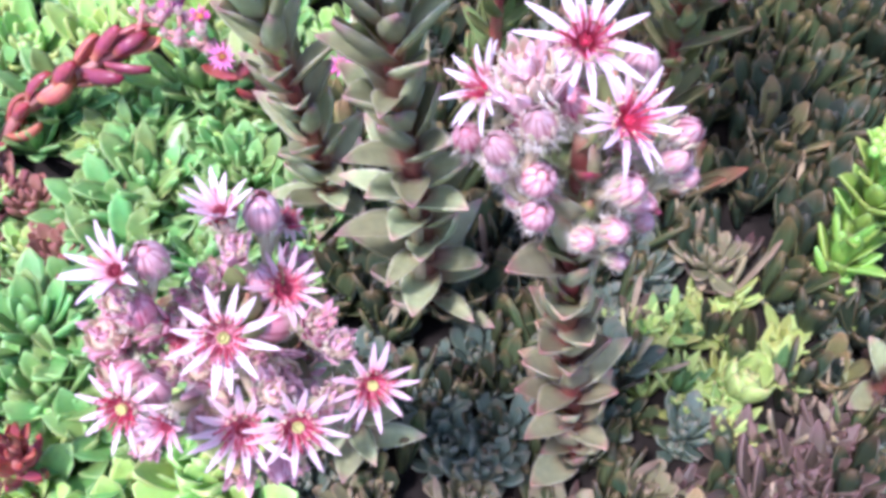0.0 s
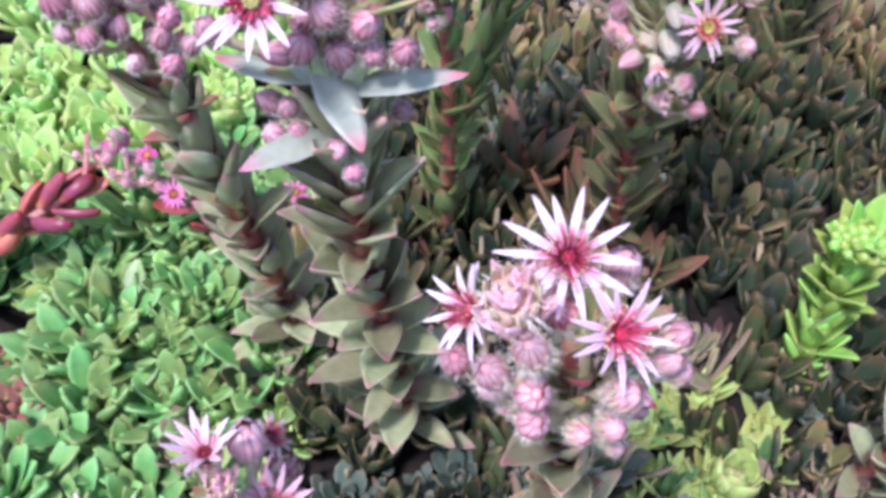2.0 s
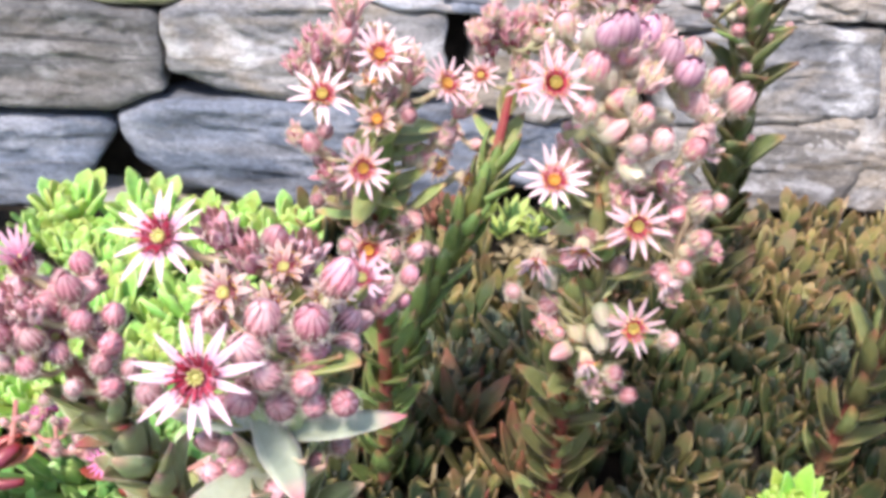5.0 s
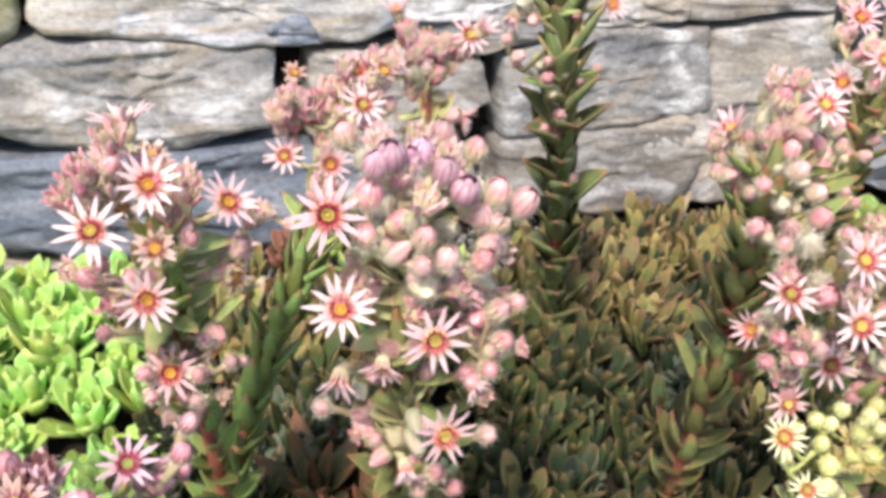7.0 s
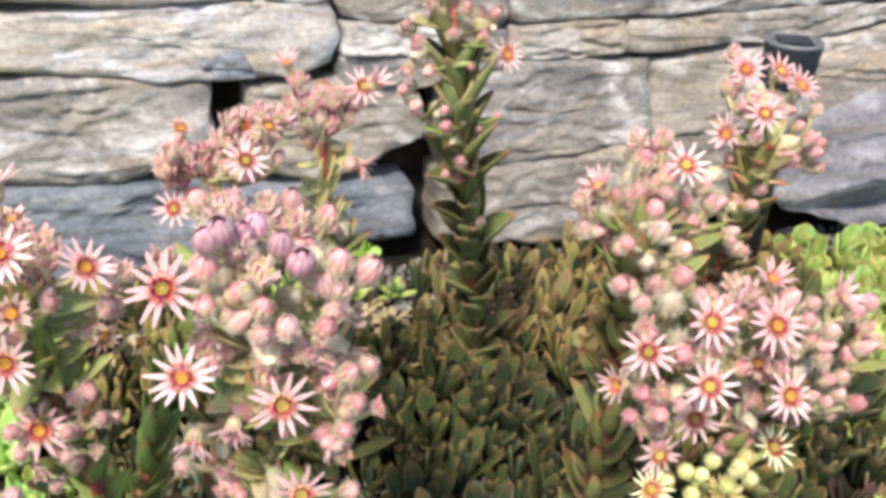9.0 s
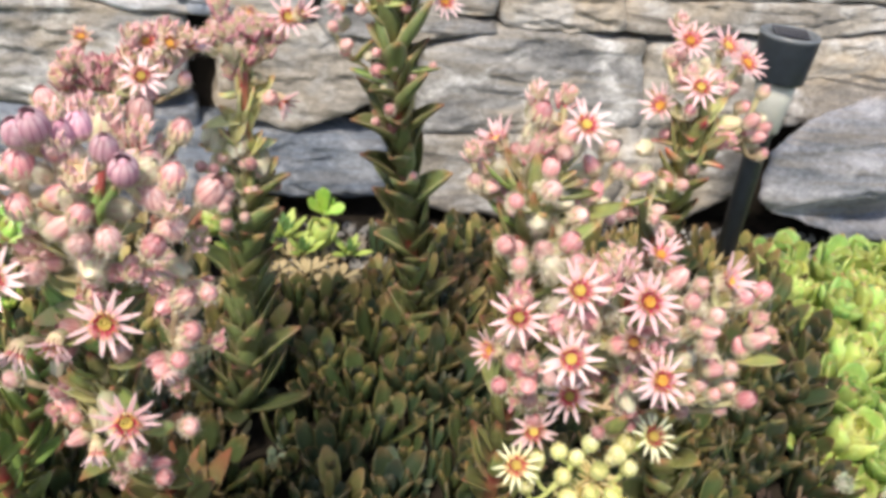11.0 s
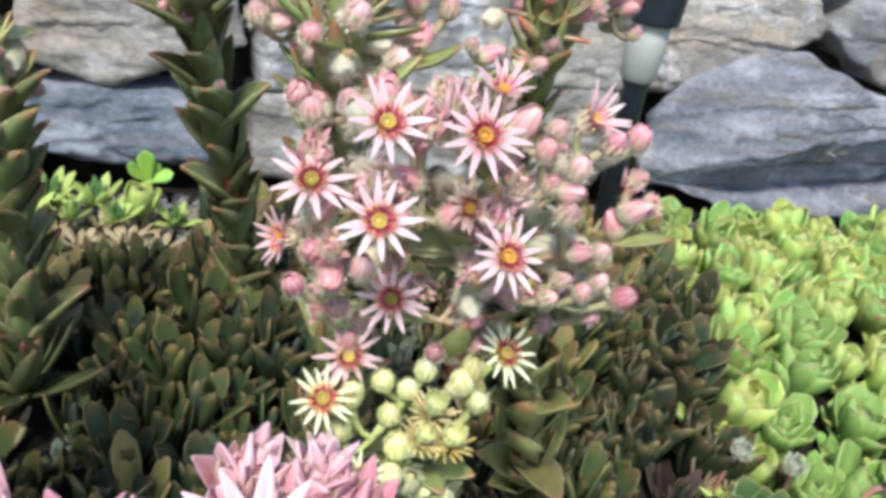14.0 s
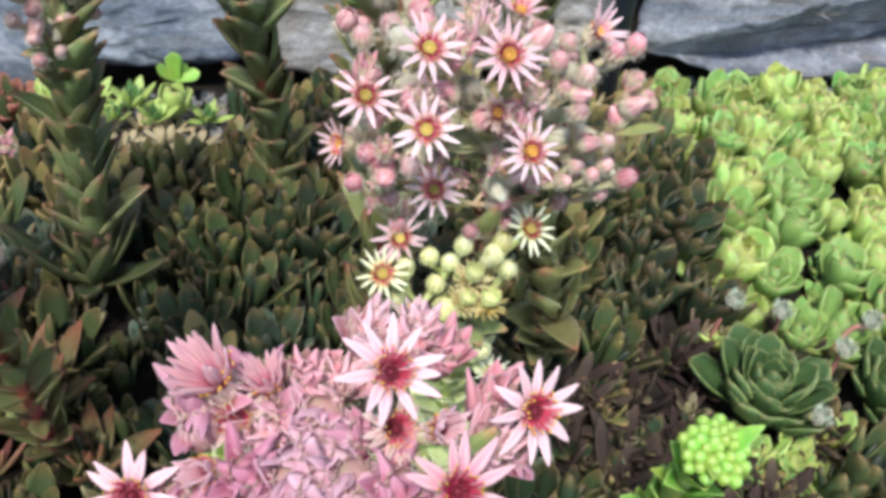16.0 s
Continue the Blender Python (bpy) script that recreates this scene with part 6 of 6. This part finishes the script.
ROS = {
    "bronze": (MAT_DARK, 12, 0.043, 0.0175, 0.0022, "blunt", 86, 54, 0.12, 0.24, "bronze-green houseleek rosette with upright red-brown tipped leaves"),
    "olive": (MAT_OLIVE, 12, 0.044, 0.0152, 0.0022, "blunt", 88, 58, 0.12, 0.24, "olive houseleek rosette with upright brownish leaf tips"),
    "blue": (MAT_BLUE, 20, 0.021, 0.0100, 0.0026, "spat", 84, 24, 0.18, 0.18, "small tight blue-green houseleek rosette on the soil"),
    "green": (MAT_GREEN, 28, 0.036, 0.0215, 0.0024, "spat", 92, 36, 0.30, 0.26, "fresh green cupped houseleek rosette among others"),
    "lime": (MAT_LIME, 28, 0.032, 0.0200, 0.0024, "spat", 94, 48, 0.42, 0.30, "bright yellow-green cupped houseleek rosette among others"),
    "sprout": (MAT_LIME, 13, 0.027, 0.0105, 0.0020, "lance", 84, 26, 0.12, 0.20, "loose pale green houseleek rosette of pointed leaves"),
    "bright": (MAT_BRIGHT, 18, 0.036, 0.0175, 0.0030, "spat", 88, 42, 0.14, 0.18, "chartreuse stonecrop rosette with broad upright leaves"),
    "spoon": (MAT_SPOON, 18, 0.038, 0.0165, 0.0024, "spat", 84, 20, 0.06, 0.16, "mid-green stonecrop rosette of flat spreading leaves"),
    "rust": (MAT_RUST, 15, 0.054, 0.0185, 0.0024, "lance", 84, 40, 0.10, 0.26, "olive houseleek rosette of long leaves with rusty red tips"),
    "emerald": (MAT_EMERALD, 52, 0.031, 0.0165, 0.0018, "spat", 94, 28, 0.20, 0.20, "dark green houseleek rosette of many pointed pale-edged leaves"),
    "ochre": (MAT_OCHRE, 12, 0.042, 0.0138, 0.0020, "blunt", 88, 58, 0.06, 0.16, "ochre-green houseleek rosette with upright brownish leaves"),
    "dead": (MAT_DEAD, 12, 0.034, 0.0095, 0.0012, "blunt", 84, 30, 0.1, 0.1, "withered dark brown houseleek rosette"),
    "broad": (MAT_BROAD, 16, 0.058, 0.0185, 0.0026, "lance", 80, 24, 0.12, 0.2, "dark olive houseleek rosette of long pointed leaves"),
    "purple": (MAT_PURPLE, 20, 0.034, 0.0135, 0.0028, "lance", 82, 20, 0.12, 0.16, "brown-purple open houseleek rosette with pointed leaves"),
    "terracotta": (MAT_TERRA, 24, 0.024, 0.0120, 0.0026, "spat", 84, 26, 0.20, 0.18, "terracotta red houseleek rosette with incurved leaves"),
    "buff": (MAT_BUFF, 22, 0.026, 0.0125, 0.0026, "blunt", 84, 22, 0.2, 0.18, "buff and pale brown houseleek rosette on the soil"),
    "dry": (MAT_DRY, 16, 0.022, 0.0085, 0.0012, "spat", 60, -10, -0.1, 0.1, "dried straw-coloured houseleek leaf rosette by others"),
}
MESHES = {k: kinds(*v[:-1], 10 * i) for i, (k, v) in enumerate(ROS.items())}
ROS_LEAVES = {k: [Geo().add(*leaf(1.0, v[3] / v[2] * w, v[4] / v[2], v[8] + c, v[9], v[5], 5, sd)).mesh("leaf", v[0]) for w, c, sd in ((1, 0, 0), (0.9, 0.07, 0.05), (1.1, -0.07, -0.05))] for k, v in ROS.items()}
HEART_LEAVES = {k: [Geo().add(*leaf(1.0, v[3] / v[2], v[4] / v[2], v[8] + 0.05, v[9], v[5], 5)).mesh("leaf", HEART_SHADE.get(v[0].name, v[0]))] for k, v in ROS.items()}
rr = random.Random(5)


def seat(x, y, s, lift, tilt):
    return Matrix.Translation((x, y, height(x, y) - 0.010 + lift)) @ pose(0, 0, 0, rr.uniform(0, 2 * tilt), rr.uniform(-tilt, tilt), 0) @ pose(0, 0, 0, 0, 0, rr.uniform(0, 360)) @ Matrix.Diagonal((s, s, s, 1))


def rosette(kind, x, y, s=1.0, lift=0.0, tilt=12, leafy=False):
    """Sets one rosette on the soil, tipped a little towards the light; leafy: each leaf a part."""
    m = seat(x, y, s, lift, tilt)
    v = ROS[kind]
    if not leafy:
        return tagged(part("houseleek_rosette", rr.choice(MESHES[kind]), None, m), v[-1], "houseleek", kind + " rosettes")
    ob = tagged(new("houseleek_rosette"), v[-1], "houseleek", kind + " rosettes")
    ob.matrix_basis = m
    for i in range(v[1]):
        q = (i + 1) / v[1]
        up = v[6] + (v[7] - v[6]) * q + rr.uniform(-10, 10)
        L = v[2] * (0.35 + 0.65 * q ** 0.7) * rr.uniform(0.88, 1.1)
        W = (0.45 + 0.55 * q) / (0.35 + 0.65 * q ** 0.7)
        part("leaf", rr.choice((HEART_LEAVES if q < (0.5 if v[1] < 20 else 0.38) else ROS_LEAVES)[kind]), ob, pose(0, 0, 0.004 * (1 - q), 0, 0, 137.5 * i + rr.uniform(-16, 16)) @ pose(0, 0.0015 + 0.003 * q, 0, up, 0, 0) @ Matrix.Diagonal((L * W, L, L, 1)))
    return ob


def left_edge(y):
    return -0.052 + 0.9 * max(0, min(y, 0.58) - 0.50)


def right_edge(y):
    return 0.575 + 0.36 * (y - 0.40)


def zone(x, y):
    """Which kind of rosette grows at a place of the bed."""
    w = 0.02 * noise.noise((x * 20, y * 20, 7))
    if y > 0.825 or (x > 0.6 and y > 0.77) or (0.16 < x < 0.30 and y > 0.70):
        return None
    if x < left_edge(y) + w:
        if y > (0.53 if x < -0.12 else 0.60):
            return "bright"
        if y > 0.335 and x > -0.165 or y > 0.45:
            return "spoon"
        return "spoon" if y > 0.28 and y < 0.35 else "terracotta" if y >= 0.35 else "bright"
    if x > right_edge(y) + w:
        return "olive" if y < 0.40 else "green" if rr.random() < 0.42 else "lime"
    if (x - 0.188) ** 2 + (y - 0.345) ** 2 < (0.050 + w) ** 2 and x + y < 0.575:
        return "sprout"
    if y < 0.335 and x > 0.16 and x < 0.36:
        return "purple"
    if y < 0.36 and x < 0.15:
        return "blue" if rr.random() < 0.75 else "olive"
    if 0.43 + w < x < 0.58 + w and 0.30 < y < 0.46:
        return "dead"
    if y > 0.63 + 2 * w and rr.random() < 0.75:
        return "ochre"
    if rr.random() < 0.05:
        return "ochre"
    u = noise.noise((x * 14, y * 14, 2)) + rr.uniform(-0.25, 0.25)
    return "blue" if u > 0.38 else "olive" if u > (-0.20 if y > 0.42 and x < 0.17 else 0.10) else "bronze"


SIZE = {"bronze": 1.0, "olive": 1.0, "blue": 1.35, "green": 1.05, "lime": 0.95, "sprout": 1.0, "spoon": 1.1, "dead": 1.0, "ochre": 1.0, "bright": 1.1, "purple": 1.0, "terracotta": 0.95, "dry": 1.0, "buff": 1.0}
NAMED = [("buff", -0.092, 0.366, 0.9, 0.010, 10), ("sprout", -0.078, 0.352, 1.0, 0.010, 10), ("sprout", -0.060, 0.338, 0.9, 0.008, 10), ("rust", 0.150, 0.500, 1.15, 0.010, 10), ("rust", 0.118, 0.545, 1.1, 0.010, 10), ("rust", 0.178, 0.455, 0.9, 0.008, 10), ("lime", 0.196, 0.322, 0.85, 0.012, 10), ("blue", 0.043, 0.289, 1.3, 0.006, 8), ("blue", 0.060, 0.276, 1.2, 0.006, 8), ("olive", 0.008, 0.351, 0.8, 0.006, 8), ("blue", -0.006, 0.329, 1.3, 0.006, 8), ("blue", 0.031, 0.311, 1.3, 0.006, 8), ("olive", 0.072, 0.324, 0.7, 0.006, 8),
         ("broad", 0.187, 0.590, 1.25, 0.012, 8), ("green", 0.709, 0.564, 1.25, 0.012, 8), ("lime", 0.765, 0.586, 1.2, 0.014, 8), ("green", 0.684, 0.522, 1.15, 0.012, 10), ("lime", 0.735, 0.478, 1.2, 0.014, 8), ("green", 0.648, 0.490, 1.0, 0.008, 8), ("green", 0.64, 0.445, 0.9, 0.006, 8),
         ("buff", 0.052, 0.262, 0.9, 0.006, 8), ("buff", 0.0, 0.257, 0.85, 0.006, 8), ("buff", 0.192, 0.402, 1.0, 0.012, 8), ("buff", 0.098, 0.25, 0.9, 0.006, 8), ("blue", 0.165, 0.30, 1.1, 0.008, 8), ("blue", 0.07, 0.295, 1.2, 0.008, 8), ("buff", 0.14, 0.268, 0.9, 0.006, 8),
         ("emerald", 0.585, 0.402, 1.75, 0.006, 17), ("emerald", 0.672, 0.390, 1.5, 0.006, 15), ("lime", 0.722, 0.524, 0.95, 0.020, 6), ("green", 0.700, 0.476, 1.05, 0.014, 6),
         ("terracotta", -0.186, 0.398, 1.0, 0.006, 8), ("terracotta", -0.212, 0.432, 1.0, 0.006, 8), ("dry", 0.187, 0.408, 1.0, 0.01, 10), ("dry", 0.235, 0.775, 1.1, 0.004, 10),
         ("dry", 0.262, 0.770, 1.0, 0.004, 10), ("dry", 0.205, 0.765, 1.0, 0.006, 10), ("dry", 0.22, 0.735, 1.1, 0.008, 10), ("dry", 0.25, 0.74, 1.1, 0.008, 10), ("dry", 0.19, 0.738, 1.0, 0.008, 10), ("dry", 0.275, 0.735, 1.0, 0.006, 10), ("olive", 0.20, 0.712, 0.7, 0.0, 10), ("olive", 0.235, 0.708, 0.7, 0.0, 10), ("bronze", 0.27, 0.71, 0.7, 0.0, 10), ("sprout", 0.232, 0.788, 1.0, 0.020, 10), ("lime", 0.262, 0.780, 0.9, 0.014, 10), ("sprout", 0.288, 0.776, 0.8, 0.010, 10), ("sprout", 0.200, 0.788, 1.0, 0.022, 10), ("lime", 0.170, 0.788, 1.0, 0.022, 10), ("sprout", 0.216, 0.764, 0.8, 0.020, 10), ("sprout", 0.246, 0.764, 0.8, 0.018, 10), ("sprout", 0.186, 0.764, 0.8, 0.020, 10), ("terracotta", 0.139, 0.800, 1.35, 0.012, 14)]
for q in NAMED:
    rosette(*q, leafy=True)
spots = []
step = 0.033
for j in range(int((0.83 - 0.14) / (step * 0.86))):
    for i in range(int((1.30 + 0.52) / step)):
        x = -0.52 + (i + 0.5 * (j % 2)) * step + rr.uniform(-0.010, 0.010)
        y = 0.14 + j * step * 0.86 + rr.uniform(-0.010, 0.010)
        if not -0.12 - 0.45 * y < x < 0.35 + y or any((x - q[1]) ** 2 + (y - q[2]) ** 2 < ((0.034 if q[0] == "emerald" else 0.024) * q[3]) ** 2 for q in NAMED):
            continue
        k = zone(x, y)
        if k in ("green", "lime") and x > 0.45:
            continue
        if k and not (k in ("green", "lime", "spoon", "bright") and rr.random() < (0.1 if k == "spoon" else 0.0 if x > 0 else 0.25)):
            spots.append((abs(x - 0.22) + 1.1 * abs(y - 0.36), k, x, y, SIZE[k] * rr.uniform(0.72, 1.25), rr.uniform(-0.003, 0.007)))
step = 0.044
for j in range(11):
    for i in range(18):
        x, y = 0.52 + (i + 0.5 * (j % 2)) * step + rr.uniform(-0.010, 0.010), 0.40 + j * step * 0.88 + rr.uniform(-0.010, 0.010)
        k = zone(x, y)
        if k in ("green", "lime") and x < 0.35 + y and not any((x - q[1]) ** 2 + (y - q[2]) ** 2 < (0.03 * q[3]) ** 2 for q in NAMED):
            spots.append((abs(x - 0.22) + 1.1 * abs(y - 0.36) - 0.25, k, x, y, rr.uniform(0.95, 1.45), rr.uniform(-0.002, 0.010)))
spots.sort()
far = defaultdict(list)
for n, (_, k, x, y, s, lift) in enumerate(spots):
    if n < 150:
        rosette(k, x, y, s, lift, leafy=True)
    else:
        far[k].append((x, y, s, lift))
for k, places in far.items():
    g = Geo()
    for x, y, s, lift in places:
        me = rr.choice(MESHES[k])
        m = seat(x, y, s, lift, 12)
        co = np.empty(len(me.vertices) * 3)
        me.vertices.foreach_get("co", co)
        uv, vi = np.empty(len(me.loops) * 2), np.empty(len(me.loops), dtype=np.int32)
        me.uv_layers[0].data.foreach_get("uv", uv)
        me.loops.foreach_get("vertex_index", vi)
        point = np.zeros((len(me.vertices), 2))
        point[vi] = uv.reshape(-1, 2)
        for slot in (0, 1):
            f = [tuple(p.vertices) for p in me.polygons if p.material_index == slot]
            g.add(co.reshape(-1, 3), f, point, slot, m)
    tagged(part(k + "_houseleek_mat", g.mesh(k + "_houseleek_mat", ROS[k][0], HEART_SHADE.get(ROS[k][0].name, ROS[k][0]))), "dense mat of " + ROS[k][-1].replace("rosette", "rosettes"), "houseleek", kind="stuff")


# small offsets crowd the gaps
def offsets(name, label, kinds_used, test, count, seed):
    r, g = random.Random(seed), Geo()
    sets = []
    for mat, n, R, W, shape, inner, outer in kinds_used:
        q = []
        for i in range(n):
            t = (i + 1) / n
            v, f, uv = leaf(R * (0.4 + 0.6 * t), W * (0.5 + 0.5 * t), 0.0018, 0.12, 0.16, shape, 4)
            q.append((v, f, uv, pose(0, 0, 0, 0, 0, 137.5 * i) @ pose(0, 0.002 * t, 0, inner + (outer - inner) * t, 0, 0)))
        sets.append(q)
    done = 0
    while done < count:
        x, y = r.uniform(-0.5, 1.15), r.uniform(0.15, 0.82)
        if not test(x, y):
            continue
        done += 1
        k = r.randrange(len(sets))
        base = Matrix.Translation((x, y, height(x, y) - 0.008)) @ pose(0, 0, 0, r.uniform(-15, 30), r.uniform(-20, 20), r.uniform(0, 360)) @ Matrix.Scale(r.uniform(0.7, 1.3), 4)
        for v, f, uv, m in sets[k]:
            g.add(v, f, uv, k, base @ m)
    return tagged(part(name, g.mesh(name, *[k[0] for k in kinds_used])), label, "houseleek", kind="stuff")


def in_bed(x, y):
    if min((x - 0.585) ** 2 + (y - 0.402) ** 2, (x - 0.672) ** 2 + (y - 0.390) ** 2) < 0.036 ** 2:
        return False
    return -0.12 - 0.45 * y < x < 0.35 + y and y < (0.76 if x > 0.6 else 0.82)


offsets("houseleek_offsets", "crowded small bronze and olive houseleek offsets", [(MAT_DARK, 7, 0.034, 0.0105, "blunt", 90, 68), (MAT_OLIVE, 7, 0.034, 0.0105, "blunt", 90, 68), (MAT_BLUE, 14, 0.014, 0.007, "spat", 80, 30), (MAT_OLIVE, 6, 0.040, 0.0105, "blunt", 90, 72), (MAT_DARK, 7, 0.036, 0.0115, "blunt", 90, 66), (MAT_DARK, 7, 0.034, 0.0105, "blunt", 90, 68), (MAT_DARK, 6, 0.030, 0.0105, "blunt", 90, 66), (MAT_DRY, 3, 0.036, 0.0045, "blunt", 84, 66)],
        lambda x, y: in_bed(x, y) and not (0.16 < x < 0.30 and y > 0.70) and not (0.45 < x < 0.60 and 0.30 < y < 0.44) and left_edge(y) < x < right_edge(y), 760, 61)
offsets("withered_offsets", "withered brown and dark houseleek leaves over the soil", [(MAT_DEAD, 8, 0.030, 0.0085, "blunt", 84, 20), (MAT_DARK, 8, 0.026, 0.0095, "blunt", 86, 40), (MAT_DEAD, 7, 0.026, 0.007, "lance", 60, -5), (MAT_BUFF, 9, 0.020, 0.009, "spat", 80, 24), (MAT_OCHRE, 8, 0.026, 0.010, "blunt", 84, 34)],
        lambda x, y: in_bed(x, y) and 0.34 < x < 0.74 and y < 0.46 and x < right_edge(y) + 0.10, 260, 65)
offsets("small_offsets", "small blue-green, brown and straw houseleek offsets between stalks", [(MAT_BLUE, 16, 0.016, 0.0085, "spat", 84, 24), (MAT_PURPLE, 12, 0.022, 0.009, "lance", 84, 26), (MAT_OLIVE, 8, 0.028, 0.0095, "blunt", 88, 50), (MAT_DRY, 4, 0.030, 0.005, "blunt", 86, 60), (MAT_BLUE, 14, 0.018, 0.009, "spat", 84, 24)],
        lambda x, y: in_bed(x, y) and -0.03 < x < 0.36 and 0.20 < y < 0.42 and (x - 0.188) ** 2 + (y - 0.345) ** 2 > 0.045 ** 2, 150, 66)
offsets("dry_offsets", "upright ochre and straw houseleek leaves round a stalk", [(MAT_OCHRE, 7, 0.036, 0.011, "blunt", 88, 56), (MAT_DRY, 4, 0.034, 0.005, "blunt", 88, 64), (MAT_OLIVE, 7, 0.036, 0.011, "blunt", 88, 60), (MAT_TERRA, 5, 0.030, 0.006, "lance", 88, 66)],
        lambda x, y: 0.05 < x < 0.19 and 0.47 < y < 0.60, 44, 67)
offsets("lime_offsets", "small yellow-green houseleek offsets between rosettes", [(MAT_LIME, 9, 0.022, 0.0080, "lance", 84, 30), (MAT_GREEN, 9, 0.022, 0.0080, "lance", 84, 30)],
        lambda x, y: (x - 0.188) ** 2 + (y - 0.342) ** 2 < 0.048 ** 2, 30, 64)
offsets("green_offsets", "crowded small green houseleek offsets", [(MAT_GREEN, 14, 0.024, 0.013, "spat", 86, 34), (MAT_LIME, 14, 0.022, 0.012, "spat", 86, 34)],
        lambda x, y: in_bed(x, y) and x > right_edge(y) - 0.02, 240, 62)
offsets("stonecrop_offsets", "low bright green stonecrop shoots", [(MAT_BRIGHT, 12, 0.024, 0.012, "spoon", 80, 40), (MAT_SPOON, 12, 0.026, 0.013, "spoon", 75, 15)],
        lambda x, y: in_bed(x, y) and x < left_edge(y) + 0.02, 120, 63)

# ---- gravel at the foot of the wall ----
rg, g = random.Random(77), Geo()
for i in range(1500):
    x, y, s = rg.uniform(0.22, 1.15), rg.uniform(0.765, 0.85), rg.uniform(0.0018, 0.0065)
    lathe(g, [(s * 0.5, -s * 0.5), (s, -s * 0.1), (s * 0.85, s * 0.35), (s * 0.3, s * 0.6)], 6, 0, Matrix.Translation((x, y, height(x, y) - 0.009)) @ pose(0, 0, 0, rg.uniform(0, 360), rg.uniform(0, 360), rg.uniform(0, 360)) @ Matrix.Diagonal((1, rg.uniform(0.6, 1), rg.uniform(0.5, 0.9), 1)))
tagged(part("gravel", g.mesh("gravel", STONE["g"], smooth=False)), "grey gravel on the soil at the foot of the wall", "gravel", kind="stuff")

# ---- seedling by the wall ----
sprig = tagged(new("seedling"), "bright green seedling with rounded leaves at the foot of the wall", "seedling")
g = Geo()
tube(g, spline([(0.270, 0.836, 0.145), (0.271, 0.834, 0.160), (0.272, 0.832, 0.178)], 6), [0.0012] * 6, 6)
part("stem", g.mesh("stem", STEM_PALE), sprig)
L_SPRIG = leaf_meshes("sprig", LIME_LEAF, 0.024, 0.0145, 0.0010, "spat", 0.1, 0.1)
for k, (d, n) in enumerate((((-0.15, 0.1, 1.0), (0, -1, 0.2)), ((-0.85, -0.1, 0.5), (0.1, -0.7, 0.8)), ((0.9, -0.1, 0.32), (0, -0.6, 0.8)), ((0.4, 0.6, 0.7), (0, -0.8, 0.6)))):
    w = (1.1, 1.0, 0.85, 0.7)[k]
    part("leaf", L_SPRIG[k % 5], sprig, frame_of((0.272, 0.832, 0.177), d, n) @ Matrix.Scale(w, 4))

# ---- woolly little heads on red stalklets ----
def woolly(x, y, z, bx, by):
    t = tagged(new("woolly_offset"), "small grey-green woolly rosette on a red runner", "houseleek", "woolly offsets")
    g = Geo()
    tube(g, spline([(bx, by, height(bx, by) - 0.01), ((x + bx) / 2, (y + by) / 2, z - 0.012), (x, y, z - 0.004)], 8), [0.0018] * 8, 6)
    part("runner", g.mesh("runner", STEM_RED), t)
    part("rosette", WOOL, t, facing((x, y, z), (-0.2, -0.6, 0.8), x * 900, 1.0))


g = Geo()
for i in range(26):
    q = (i + 1) / 26
    v, f, uv = leaf(0.0085 * (0.5 + 0.5 * q), 0.0042, 0.0016, 0.5, 0.2, "spat", 5)
    g.add(v, f, uv, 0, pose(0, 0, 0, 0, 0, 137.5 * i) @ pose(0, 0.001 + 0.002 * q, 0, 84 - 60 * q, 0, 0))
hairs(g, [(0.002, 0.0), (0.006, 0.003), (0.006, 0.006), (0.003, 0.008)], 160, 0.0022, random.Random(4), 1)
WOOL = g.mesh("rosette", MAT_WOOL, HAIR)
for q in ((0.583, 0.452, 0.176, 0.584, 0.462), (0.612, 0.438, 0.174, 0.629, 0.450), (0.636, 0.400, 0.168, 0.646, 0.409), (0.671, 0.416, 0.173, 0.66, 0.43), (0.594, 0.364, 0.150, 0.60, 0.372)):
    woolly(*q)

# ---- solar garden lamp ----
lamp = tagged(new("solar_lamp"), "small black solar garden lamp on a stake before the wall", "garden lamp")
LAMP = facing((0.636, 0.742, 0.402), (-0.03, 0.0, 1.0))
lamp.matrix_basis = LAMP
g = Geo()
lathe(g, [(0.0190, -0.038), (0.0218, -0.0375), (0.0224, -0.0355), (0.0252, -0.001), (0.0252, 0.0025), (0.0222, 0.0025), (0.0218, 0.0)], 40)
part("cap", g.mesh("cap", BLACK), lamp)
g = Geo()
lathe(g, [(0.0250, 0.0), (0.0257, 0.0012), (0.0253, 0.0034), (0.0222, 0.0036), (0.0214, 0.0014)], 40)
part("cap_rim", g.mesh("cap_rim", RIM_LIGHT), lamp, None, "cap rim in paler grey for the light along its edge")
g = Geo()
lathe(g, [(0.0001, 0.0030), (0.0200, 0.0030), (0.0206, 0.0040), (0.0001, 0.0040)], 4)
part("solar_panel", g.mesh("solar_panel", PANEL, smooth=False), lamp, pose(0, 0, 0, 0, 0, 20))
g = Geo()
lathe(g, [(0.0110, -0.086), (0.0145, -0.083), (0.0160, -0.060), (0.0172, -0.037), (0.0157, -0.037), (0.0132, -0.080)], 32)
part("lens", g.mesh("lens", CLEAR), lamp, None, "clear frosted lens")
g = Geo()
lathe(g, [(0.0080, -0.265), (0.0100, -0.090), (0.0120, -0.087), (0.0120, -0.079)], 20)
part("stake", g.mesh("stake", BLACK), lamp)
